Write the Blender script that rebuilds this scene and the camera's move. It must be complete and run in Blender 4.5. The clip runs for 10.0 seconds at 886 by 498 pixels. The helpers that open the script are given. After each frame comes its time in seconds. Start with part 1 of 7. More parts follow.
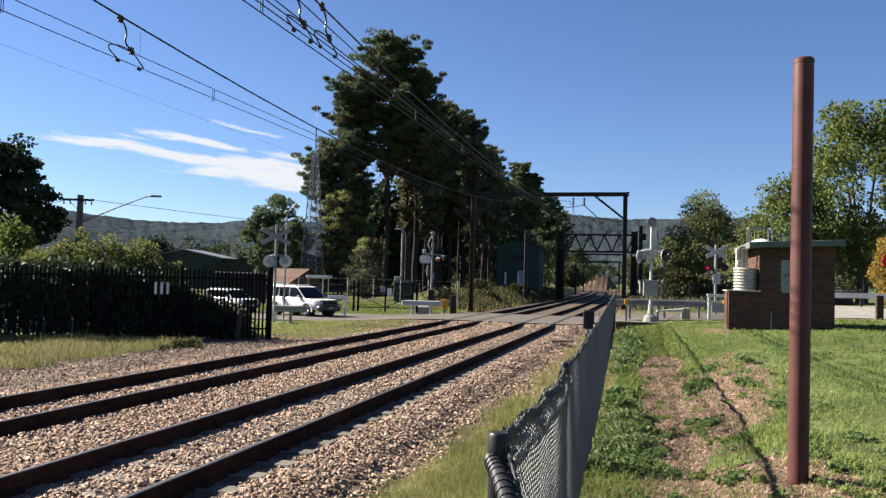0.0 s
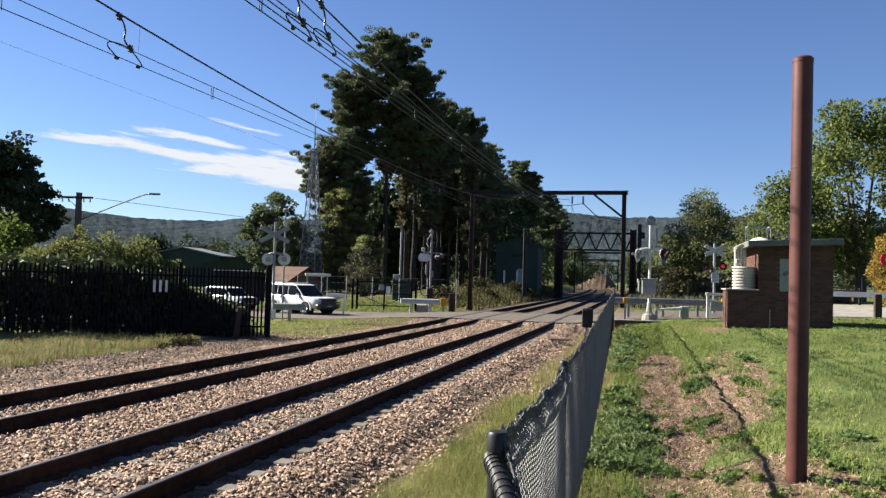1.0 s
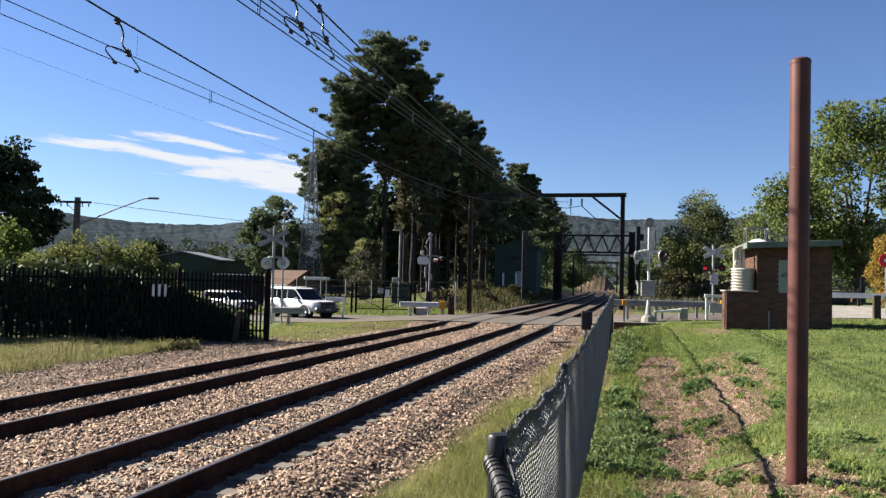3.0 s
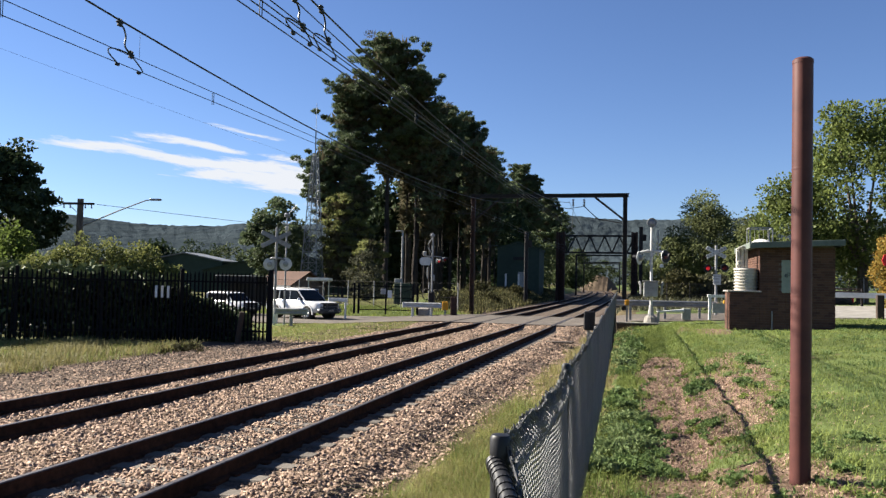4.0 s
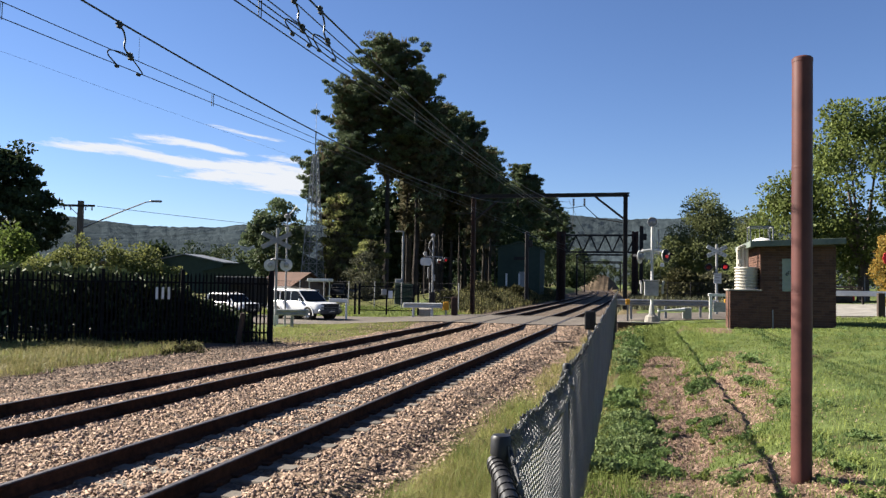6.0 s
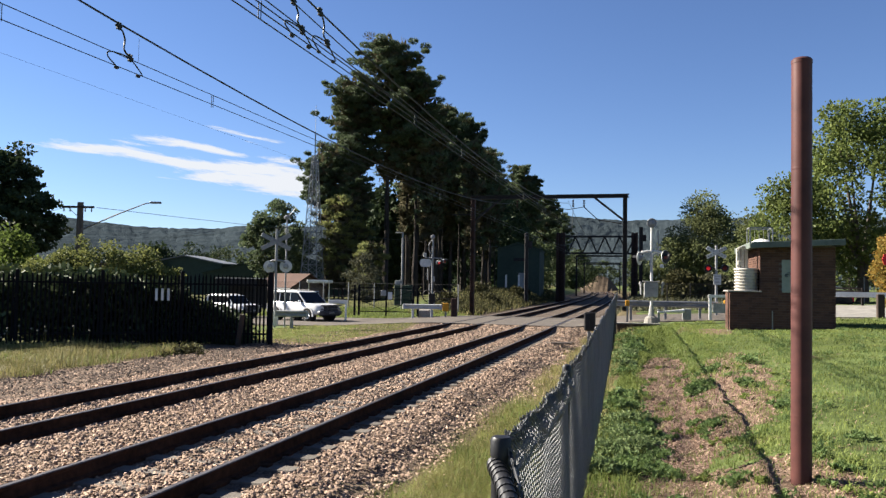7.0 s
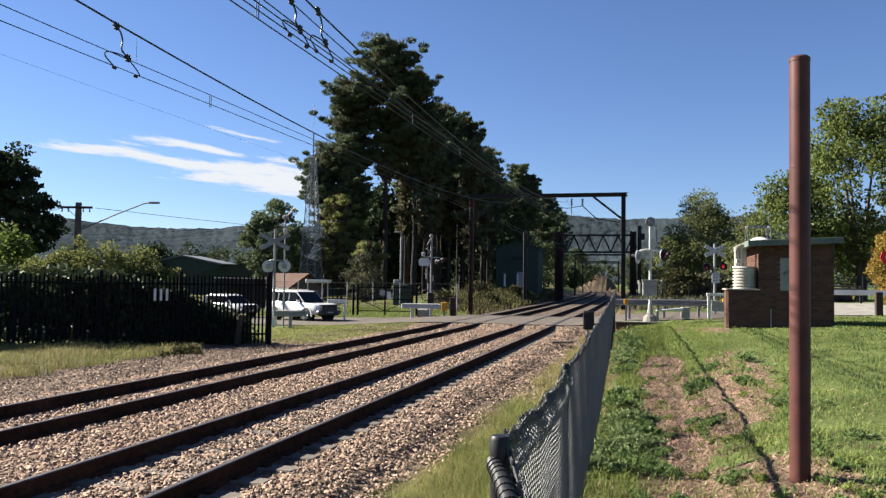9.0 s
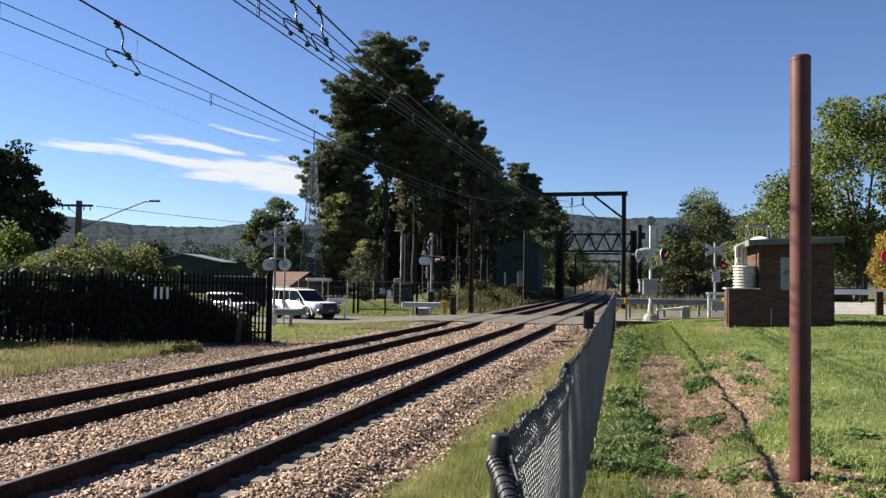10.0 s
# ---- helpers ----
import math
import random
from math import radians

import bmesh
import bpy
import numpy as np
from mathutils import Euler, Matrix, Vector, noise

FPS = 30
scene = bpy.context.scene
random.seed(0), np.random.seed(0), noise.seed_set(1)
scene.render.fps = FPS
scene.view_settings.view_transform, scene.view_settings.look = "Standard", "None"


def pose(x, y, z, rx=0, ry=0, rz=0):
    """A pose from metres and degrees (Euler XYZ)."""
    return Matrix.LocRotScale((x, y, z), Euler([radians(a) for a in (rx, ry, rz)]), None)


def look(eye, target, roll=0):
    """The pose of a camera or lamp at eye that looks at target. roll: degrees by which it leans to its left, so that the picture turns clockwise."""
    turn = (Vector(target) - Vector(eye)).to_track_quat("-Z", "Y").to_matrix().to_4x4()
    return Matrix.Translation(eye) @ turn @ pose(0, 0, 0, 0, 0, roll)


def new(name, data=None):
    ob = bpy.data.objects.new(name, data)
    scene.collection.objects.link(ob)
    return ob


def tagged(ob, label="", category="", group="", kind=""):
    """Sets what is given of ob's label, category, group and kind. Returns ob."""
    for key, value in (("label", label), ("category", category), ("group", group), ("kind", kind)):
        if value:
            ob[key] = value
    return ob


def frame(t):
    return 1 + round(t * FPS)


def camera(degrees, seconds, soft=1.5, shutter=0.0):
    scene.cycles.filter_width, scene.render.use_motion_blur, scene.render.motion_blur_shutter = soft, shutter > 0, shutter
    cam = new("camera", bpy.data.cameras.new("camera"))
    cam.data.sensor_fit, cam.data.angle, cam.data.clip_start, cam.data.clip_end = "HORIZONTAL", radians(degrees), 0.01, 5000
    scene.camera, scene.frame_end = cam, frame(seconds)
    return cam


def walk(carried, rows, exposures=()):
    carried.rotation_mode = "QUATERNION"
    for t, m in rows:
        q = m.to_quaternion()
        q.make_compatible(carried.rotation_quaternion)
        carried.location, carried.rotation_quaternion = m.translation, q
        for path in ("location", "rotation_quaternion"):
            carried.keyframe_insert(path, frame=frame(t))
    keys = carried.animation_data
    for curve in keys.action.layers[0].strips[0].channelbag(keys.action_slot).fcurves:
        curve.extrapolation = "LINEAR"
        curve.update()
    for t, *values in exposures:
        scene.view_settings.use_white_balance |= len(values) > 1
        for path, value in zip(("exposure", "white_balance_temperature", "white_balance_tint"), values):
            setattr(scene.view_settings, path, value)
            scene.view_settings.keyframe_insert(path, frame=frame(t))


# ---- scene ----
# ---- camera ----
cam = camera(60.2, 10.0, soft=1.35)
CAMERA_ROWS = [
    (0.0, (0.0000, 0.0000, 2.0037), 15.215, 2.256, 1.576),
    (0.5, (-0.0021, -0.0008, 2.0088), 15.127, 2.209, 1.616),
    (1.0, (-0.0024, -0.0008, 2.0077), 15.123, 2.120, 1.649),
    (1.5, (-0.0007, -0.0003, 2.0068), 15.096, 2.180, 1.574),
    (2.0, (0.0006, -0.0001, 2.0090), 15.061, 2.275, 1.474),
    (2.5, (-0.0024, -0.0008, 2.0081), 15.002, 2.317, 1.403),
    (4.0, (-0.0029, -0.0009, 2.0066), 15.229, 2.396, 1.268),
    (4.5, (-0.0024, -0.0008, 2.0074), 15.283, 2.401, 1.168),
    (5.0, (-0.0008, -0.0004, 2.0081), 15.289, 2.385, 1.113),
    (5.5, (0.0002, -0.0001, 2.0079), 15.285, 2.372, 1.018),
    (7.0, (-0.0011, -0.0005, 2.0095), 15.240, 2.500, 0.971),
    (7.5, (0.0000, -0.0002, 2.0090), 15.185, 2.499, 0.905),
    (8.0, (0.0002, -0.0002, 2.0089), 15.157, 2.445, 0.814),
    (8.5, (-0.0007, -0.0003, 2.0068), 15.137, 2.436, 0.812),
    (9.0, (-0.0007, -0.0004, 2.0093), 15.136, 2.447, 0.784),
    (9.5, (0.0011, 0.0002, 2.0068), 15.135, 2.433, 0.843),
    (10.0, (-0.0006, -0.0003, 2.0080), 15.163, 2.354, 0.881),
]
walk(cam, [(t, look(eye, Vector(eye) + Vector((-math.sin(radians(yaw)) * math.cos(radians(pitch)),
                                               math.cos(radians(yaw)) * math.cos(radians(pitch)), math.sin(radians(pitch)))), roll))
           for t, eye, yaw, pitch, roll in CAMERA_ROWS])

# ---- light ----
SUN_UP, SUN_BEARING = radians(31.5), radians(277.5)
SUN_DIR = Vector((math.sin(SUN_BEARING) * math.cos(SUN_UP), math.cos(SUN_BEARING) * math.cos(SUN_UP), math.sin(SUN_UP)))
scene.view_settings.exposure = 2.0
world = bpy.data.worlds.new("sky")
scene.world = world
world.use_nodes = True


def build_sky():
    nt = world.node_tree
    nt.nodes.clear()
    out = nt.nodes.new("ShaderNodeOutputWorld")
    bg = nt.nodes.new("ShaderNodeBackground")
    sky = nt.nodes.new("ShaderNodeTexSky")
    sky.sky_type, sky.sun_disc = "NISHITA", False
    sky.sun_elevation = SUN_UP
    sky.sun_rotation = math.atan2(SUN_DIR.x, SUN_DIR.y)
    sky.altitude, sky.air_density, sky.dust_density, sky.ozone_density = 700, 1.0, 0.05, 3.5
    co = nt.nodes.new("ShaderNodeTexCoord")
    # thin cirrus low in the sky: wisps stretched along the horizon
    az = radians(33.8)
    mp = nt.nodes.new("ShaderNodeMapping")
    mp.vector_type = "POINT"
    mp.inputs["Rotation"].default_value = (0, 0, -az)
    nt.links.new(co.outputs["Generated"], mp.inputs["Vector"])
    sep = nt.nodes.new("ShaderNodeSeparateXYZ")
    nt.links.new(mp.outputs[0], sep.inputs[0])

    def mth(op, a, b=None, clamp=False):
        n = nt.nodes.new("ShaderNodeMath")
        n.operation, n.use_clamp = op, clamp
        for i, v in enumerate((a, b)):
            if v is None:
                continue
            if isinstance(v, (int, float)):
                n.inputs[i].default_value = v
            else:
                nt.links.new(v, n.inputs[i])
        return n.outputs[0]
    x, z = sep.outputs["X"], sep.outputs["Z"]
    tilt = mth("ADD", z, mth("MULTIPLY", x, 0.09))
    comb = nt.nodes.new("ShaderNodeCombineXYZ")
    nt.links.new(mth("MULTIPLY", x, 5.0), comb.inputs[0])
    nt.links.new(mth("MULTIPLY", tilt, 34.0), comb.inputs[1])
    comb.inputs[2].default_value = 3.7
    nz = nt.nodes.new("ShaderNodeTexNoise")
    nz.inputs["Scale"].default_value, nz.inputs["Detail"].default_value, nz.inputs["Roughness"].default_value = 2.4, 9, 0.64
    nz.inputs["Distortion"].default_value = 0.4
    nt.links.new(comb.outputs[0], nz.inputs["Vector"])
    total = None
    for cx, cz, wx, wz, tl, amp in CLOUDS:
        dx = mth("DIVIDE", mth("SUBTRACT", x, cx), wx)
        dz = mth("DIVIDE", mth("SUBTRACT", mth("ADD", z, mth("MULTIPLY", mth("SUBTRACT", x, cx), tl)), cz), wz)
        r2 = mth("ADD", mth("MULTIPLY", dx, dx), mth("MULTIPLY", dz, dz))
        g = mth("MULTIPLY", mth("POWER", 2.718, mth("MULTIPLY", r2, -1.0)), amp)
        total = g if total is None else mth("ADD", total, g)
    m = mth("MULTIPLY", mth("ADD", mth("SUBTRACT", total, 0.62), mth("MULTIPLY", mth("MULTIPLY", mth("SUBTRACT", nz.outputs["Fac"], 0.5), 6.0), mth("MULTIPLY", total, 2.2, True))), 1.0, True)
    front = mth("MULTIPLY", m, mth("GREATER_THAN", sep.outputs["Y"], 0.0))
    mix = nt.nodes.new("ShaderNodeMixRGB")
    nt.links.new(front, mix.inputs[0])
    tint = nt.nodes.new("ShaderNodeMixRGB")
    tint.blend_type = "MULTIPLY"
    tint.inputs[0].default_value, tint.inputs[2].default_value = 1.0, (0.94, 1.0, 1.22, 1)
    nt.links.new(sky.outputs[0], tint.inputs[1])
    # nothing shines from below the horizon
    above = nt.nodes.new("ShaderNodeMixRGB")
    nt.links.new(mth("GREATER_THAN", z, -0.004), above.inputs[0])
    above.inputs[1].default_value = (0.0, 0.0, 0.0, 1)
    nt.links.new(tint.outputs[0], above.inputs[2])
    nt.links.new(above.outputs[0], mix.inputs[1])
    mix.inputs[2].default_value = CLOUD_COL
    nt.links.new(mix.outputs[0], bg.inputs["Color"])
    bg.inputs["Strength"].default_value = 0.029
    nt.links.new(bg.outputs[0], out.inputs["Surface"])


CLOUD_COL = (7.4, 7.7, 8.2, 1)
# place across, height, width, thickness, slope, density of each wisp
CLOUDS = [(-0.120, 0.1500, 0.055, 0.0075, 0.00, 1.5), (-0.045, 0.1465, 0.050, 0.0060, 0.12, 1.3), (-0.035, 0.1655, 0.045, 0.0065, 0.02, 1.25), (0.030, 0.1600, 0.045, 0.0042, 0.13, 1.2),
          (0.065, 0.1800, 0.040, 0.0062, 0.13, 1.35), (0.085, 0.1320, 0.080, 0.0155, 0.06, 1.9), (0.142, 0.1200, 0.045, 0.0220, 0.12, 1.7), (0.010, 0.1245, 0.045, 0.0042, -0.02, 1.0),
          (0.020, 0.1390, 0.045, 0.0060, 0.05, 1.2), (0.125, 0.1510, 0.030, 0.0042, 0.10, 0.95)]
build_sky()
sun = new("sun_light", bpy.data.lights.new("sun_light", "SUN"))
sun.data.energy, sun.data.angle, sun.data.color = 5.0, radians(0.53), (1.0, 0.93, 0.82)
sun.location = (0, 0, 60)
sun.rotation_euler = SUN_DIR.to_track_quat("Z", "Y").to_euler()


# ---- materials ----
def mat(name, c1, c2=None, scale=8.0, rough=0.7, bump=0.2, metal=0.0, big=0.25, rand="", stretch=None, spec=0.25, leaf=0.0, spot=None, dist=0.02):
    """c1, c2: two tones of the grain; big: strength of the large stains; rand: island or object; leaf: share of light let through."""
    m = bpy.data.materials.new(name)
    m.use_nodes = True
    nt = m.node_tree
    nt.nodes.clear()
    N, L = nt.nodes.new, nt.links.new
    out = N("ShaderNodeOutputMaterial")
    bs = N("ShaderNodeBsdfPrincipled")
    bs.inputs["Roughness"].default_value, bs.inputs["Metallic"].default_value = rough, metal
    bs.inputs["Specular IOR Level"].default_value = spec
    c2 = c2 or tuple(v * 0.75 for v in c1)
    co = N("ShaderNodeTexCoord")
    mp = N("ShaderNodeMapping")
    if stretch:
        mp.inputs["Scale"].default_value = stretch
    L(co.outputs["Object"], mp.inputs["Vector"])
    n1 = N("ShaderNodeTexNoise")
    n1.inputs["Scale"].default_value, n1.inputs["Detail"].default_value, n1.inputs["Roughness"].default_value = scale, 6, 0.65
    L(mp.outputs[0], n1.inputs["Vector"])
    ramp = N("ShaderNodeMapRange")
    ramp.inputs["From Min"].default_value, ramp.inputs["From Max"].default_value = 0.33, 0.67
    L(n1.outputs["Fac"], ramp.inputs["Value"])
    fac = ramp.outputs[0]
    if rand:
        rn = N("ShaderNodeObjectInfo" if rand == "object" else "ShaderNodeNewGeometry")
        add = N("ShaderNodeMath")
        add.operation = "MULTIPLY_ADD"
        L(rn.outputs["Random" if rand == "object" else "Random Per Island"], add.inputs[0])
        add.inputs[1].default_value = 0.75
        mul = N("ShaderNodeMath")
        mul.operation, mul.inputs[1].default_value = "MULTIPLY", 0.3
        L(fac, mul.inputs[0])
        L(mul.outputs[0], add.inputs[2])
        fac = add.outputs[0]
    mx = N("ShaderNodeMixRGB")
    mx.inputs[1].default_value, mx.inputs[2].default_value = (*c1, 1), (*c2, 1)
    L(fac, mx.inputs[0])
    col = mx.outputs[0]
    if spot:
        n3 = N("ShaderNodeTexNoise")
        n3.inputs["Scale"].default_value, n3.inputs["Detail"].default_value = spot[3], 4
        L(mp.outputs[0], n3.inputs["Vector"])
        r3 = N("ShaderNodeMapRange")
        r3.inputs["From Min"].default_value, r3.inputs["From Max"].default_value = spot[4], spot[4] + 0.12
        L(n3.outputs["Fac"], r3.inputs["Value"])
        m3 = N("ShaderNodeMixRGB")
        L(r3.outputs[0], m3.inputs[0])
        L(col, m3.inputs[1])
        m3.inputs[2].default_value = (*spot[:3], 1)
        col = m3.outputs[0]
    if big:
        n2 = N("ShaderNodeTexNoise")
        n2.inputs["Scale"].default_value, n2.inputs["Detail"].default_value = scale * 0.12, 3
        L(mp.outputs[0], n2.inputs["Vector"])
        r2 = N("ShaderNodeMapRange")
        r2.inputs["From Min"].default_value, r2.inputs["From Max"].default_value = 0.3, 0.7
        r2.inputs["To Min"].default_value, r2.inputs["To Max"].default_value = 1 - big, 1 + big * 0.6
        L(n2.outputs["Fac"], r2.inputs["Value"])
        m2 = N("ShaderNodeVectorMath")
        m2.operation = "SCALE"
        L(col, m2.inputs[0])
        L(r2.outputs[0], m2.inputs["Scale"])
        col = m2.outputs[0]
    L(col, bs.inputs["Base Color"])
    if bump:
        bp = N("ShaderNodeBump")
        bp.inputs["Strength"].default_value, bp.inputs["Distance"].default_value = bump, dist
        L(n1.outputs["Fac"], bp.inputs["Height"])
        L(bp.outputs[0], bs.inputs["Normal"])
    surf = bs.outputs[0]
    if leaf:
        tr = N("ShaderNodeBsdfTranslucent")
        L(col, tr.inputs["Color"])
        ms = N("ShaderNodeMixShader")
        ms.inputs[0].default_value = leaf
        L(surf, ms.inputs[1])
        L(tr.outputs[0], ms.inputs[2])
        surf = ms.outputs[0]
    L(surf, out.inputs["Surface"])
    return m


def glow(name, col, strength):
    m = bpy.data.materials.new(name)
    m.use_nodes = True
    b = m.node_tree.nodes["Principled BSDF"]
    b.inputs["Base Color"].default_value = (*col, 1)
    b.inputs["Emission Color"].default_value = (*col, 1)
    b.inputs["Emission Strength"].default_value = strength
    b.inputs["Roughness"].default_value = 0.3
    return m


def glass(name, col, rough=0.05):
    m = bpy.data.materials.new(name)
    m.use_nodes = True
    b = m.node_tree.nodes["Principled BSDF"]
    b.inputs["Base Color"].default_value = (*col, 1)
    b.inputs["Roughness"].default_value = rough
    b.inputs["Transmission Weight"].default_value = 0.6
    b.inputs["IOR"].default_value = 1.45
    return m


M_SOIL = mat("soil", (0.19, 0.128, 0.088), (0.066, 0.046, 0.031), 14, 0.95, 0.8, big=0.3, spec=0.06)
M_MULCH = mat("mulch", (0.19, 0.122, 0.088), (0.060, 0.040, 0.029), 22, 0.95, 1.0, big=0.3, spec=0.06)
M_LAWN = mat("lawn_soil", (0.098, 0.125, 0.040), (0.070, 0.090, 0.031), 6, 0.95, 0.8, big=0.35, spot=(0.109, 0.0816, 0.0458, 1.6, 0.60), spec=0.06)
M_DRY = mat("dry_grass_soil", (0.118, 0.094, 0.050), (0.066, 0.052, 0.029), 9, 0.95, 0.8, big=0.3, spec=0.06)
M_FIELD = mat("field", (0.0884, 0.0952, 0.0272), (0.0612, 0.0578, 0.0238), 0.8, 0.95, 0.3, big=0.3, spec=0.06)
M_BED = mat("ballast_bed", (0.215, 0.157, 0.115), (0.085, 0.061, 0.046), 26, 0.95, 1.0, big=0.15, dist=0.04, spec=0.06)
M_STONE = mat("ballast_stone", (0.430, 0.312, 0.232), (0.135, 0.093, 0.070), 30, 0.9, 0.4, big=0.0, rand="island", spec=0.06)
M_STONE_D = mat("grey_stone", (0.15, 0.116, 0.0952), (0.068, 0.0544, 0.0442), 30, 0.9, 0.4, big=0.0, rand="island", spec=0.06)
M_CHIP = mat("bark_chip", (0.40, 0.272, 0.198), (0.125, 0.080, 0.056), 40, 0.9, 0.3, big=0.0, rand="island", spec=0.06)
M_ROAD = mat("road_asphalt", (0.104, 0.087, 0.071), (0.068, 0.057, 0.047), 30, 0.9, 0.4, big=0.3, spot=(0.135, 0.115, 0.092, 0.8, 0.58))
M_CONC = mat("concrete", (0.286, 0.265, 0.231), (0.204, 0.19, 0.17), 12, 0.9, 0.4, big=0.3)
M_CONCP = mat("pale_concrete", (0.25, 0.235, 0.21), (0.18, 0.17, 0.15), 10, 0.9, 0.3, big=0.3)
M_SLEEPER = mat("sleeper_concrete", (0.140, 0.120, 0.100), (0.085, 0.073, 0.062), 20, 0.9, 0.5, rand="object")
M_RUST = mat("rail_rust", (0.062, 0.030, 0.018), (0.024, 0.0135, 0.0095), 9, 0.92, 0.4, big=0.4, spec=0.06)
M_HEAD = mat("rail_head", (0.116, 0.102, 0.0952), (0.068, 0.0578, 0.0544), 6, 0.5, 0.1, metal=0.5, big=0.2)
M_POLE = mat("red_rust_pole", (0.098, 0.039, 0.033), (0.066, 0.027, 0.024), 5, 0.5, 0.25, big=0.35, spot=(0.050, 0.024, 0.022, 3.5, 0.60), dist=0.004, spec=0.15)
M_STEEL = mat("dark_steel", (0.0238, 0.0204, 0.0204), (0.0136, 0.0122, 0.0122), 10, 0.6, 0.2, metal=0.2)
M_STEELRUST = mat("brown_steel", (0.0578, 0.0272, 0.0177), (0.0204, 0.0122, 0.0102), 4, 0.7, 0.3, metal=0.1, big=0.4)
M_WIRE = mat("wire_copper", (0.030, 0.036, 0.032), (0.019, 0.023, 0.022), 10, 0.5, 0, metal=0.1, big=0, spec=0.25)
M_BLACK = mat("black_vinyl", (0.0204, 0.0204, 0.0218), (0.0122, 0.0122, 0.0136), 30, 0.45, 0.15, big=0.2, dist=0.003)
M_MESH = mat("mesh_wire", (0.105, 0.105, 0.105), (0.070, 0.070, 0.070), 30, 0.48, 0.0, big=0.2, spec=0.42)
M_FENCE = mat("black_powder_coat", (0.00816, 0.00816, 0.00952), (0.00544, 0.00544, 0.0068), 12, 0.75, 0.1, big=0.3, spec=0.08)
M_GALV = mat("galvanised", (0.263, 0.263, 0.263), (0.182, 0.182, 0.187), 12, 0.5, 0.1, metal=0.4, big=0.25)
M_WHITE = mat("white_paint", (0.666, 0.657, 0.63), (0.54, 0.522, 0.486), 7, 0.6, 0.1, big=0.2)
M_GREY = mat("grey_paint", (0.306, 0.306, 0.2952), (0.2148, 0.2148, 0.204), 7, 0.6, 0.1, big=0.25)
M_BRICK = mat("brick", (0.118, 0.066, 0.048), (0.058, 0.034, 0.028), 30, 0.85, 0.5, big=0.0, rand="object", dist=0.006, spec=0.06)
M_BRICKJ = mat("brick_rest", (0.118, 0.066, 0.048), (0.058, 0.034, 0.028), 30, 0.85, 0.5, big=0.0, rand="island", dist=0.006, spec=0.06)
M_MORTAR = mat("mortar", (0.133, 0.109, 0.0903), (0.0903, 0.0735, 0.0619), 30, 0.95, 0.5, big=0.2, spec=0.06)
M_FASCIA = mat("roof_fascia", (0.116, 0.136, 0.116), (0.0816, 0.0986, 0.085), 9, 0.6, 0.1, big=0.25)
M_CREAM = mat("cream_porcelain", (0.449, 0.422, 0.367), (0.354, 0.326, 0.279), 9, 0.4, 0.1, big=0.2)
M_PANEL = mat("painted_panel", (0.245, 0.272, 0.231), (0.197, 0.224, 0.19), 8, 0.6, 0.1, big=0.2)
M_CARW = mat("white_car_paint", (0.60, 0.60, 0.60), (0.54, 0.54, 0.545), 3, 0.25, 0, big=0.08, spec=0.5)
M_BLACKCAR = mat("black_car_paint", (0.016, 0.016, 0.018), (0.012, 0.012, 0.013), 3, 0.3, 0, big=0.08, spec=0.4)
M_TYRE = mat("tyre_rubber", (0.0136, 0.0136, 0.0136), (0.00952, 0.00952, 0.00952), 20, 0.85, 0.3)
M_ALLOY = mat("alloy", (0.52, 0.52, 0.53), (0.42, 0.42, 0.43), 12, 0.35, 0, metal=0.3)
M_GLASSD = mat("dark_glass", (0.00816, 0.00952, 0.0109), (0.0068, 0.00748, 0.00884), 3, 0.08, 0, big=0.0, spec=0.10)
M_BULLBAR = mat("bull_bar_steel", (0.085, 0.088, 0.095), (0.055, 0.057, 0.062), 9, 0.45, 0.1, metal=0.3)
M_DARKIN = mat("dark_trim", (0.017, 0.017, 0.019), (0.0102, 0.0102, 0.0116), 12, 0.6, 0.1)
M_CHROME = mat("chrome", (0.408, 0.408, 0.422), (0.34, 0.34, 0.354), 8, 0.15, 0, metal=1.0)
M_LAMP = mat("lamp_lens", (0.675, 0.684, 0.702), (0.54, 0.54, 0.558), 30, 0.1, 0.1, big=0)
M_RED = glow("red_signal_lamp", (0.9, 0.03, 0.04), 0.05)
M_REDOFF = mat("unlit_red_lens", (0.109, 0.00816, 0.00816), (0.068, 0.00544, 0.00544), 20, 0.3, 0.1, big=0)
M_REDP = mat("red_sign_paint", (0.422, 0.0136, 0.0204), (0.354, 0.0102, 0.017), 6, 0.4, 0, big=0.1)
M_YELLOW = mat("yellow_paint", (0.51, 0.245, 0.0136), (0.408, 0.19, 0.0136), 9, 0.5, 0.1, big=0.2)
M_BARK = mat("pine_bark", (0.072, 0.062, 0.055), (0.028, 0.024, 0.022), 5, 0.95, 1.0, big=0.4, stretch=(1, 1, 0.25), dist=0.05, spec=0.06)
M_EARTH = mat("orange_earth", (0.125, 0.092, 0.062), (0.062, 0.047, 0.033), 1.2, 0.95, 0.8, big=0.35, spec=0.06)
M_BARKG = mat("grey_bark", (0.136, 0.116, 0.0952), (0.0748, 0.0612, 0.051), 6, 0.95, 0.9, big=0.3, stretch=(1, 1, 0.3), dist=0.04, spec=0.06)
M_WOOD = mat("weathered_timber", (0.136, 0.109, 0.085), (0.0748, 0.0598, 0.0476), 7, 0.9, 0.7, big=0.3, stretch=(1, 1, 0.12))
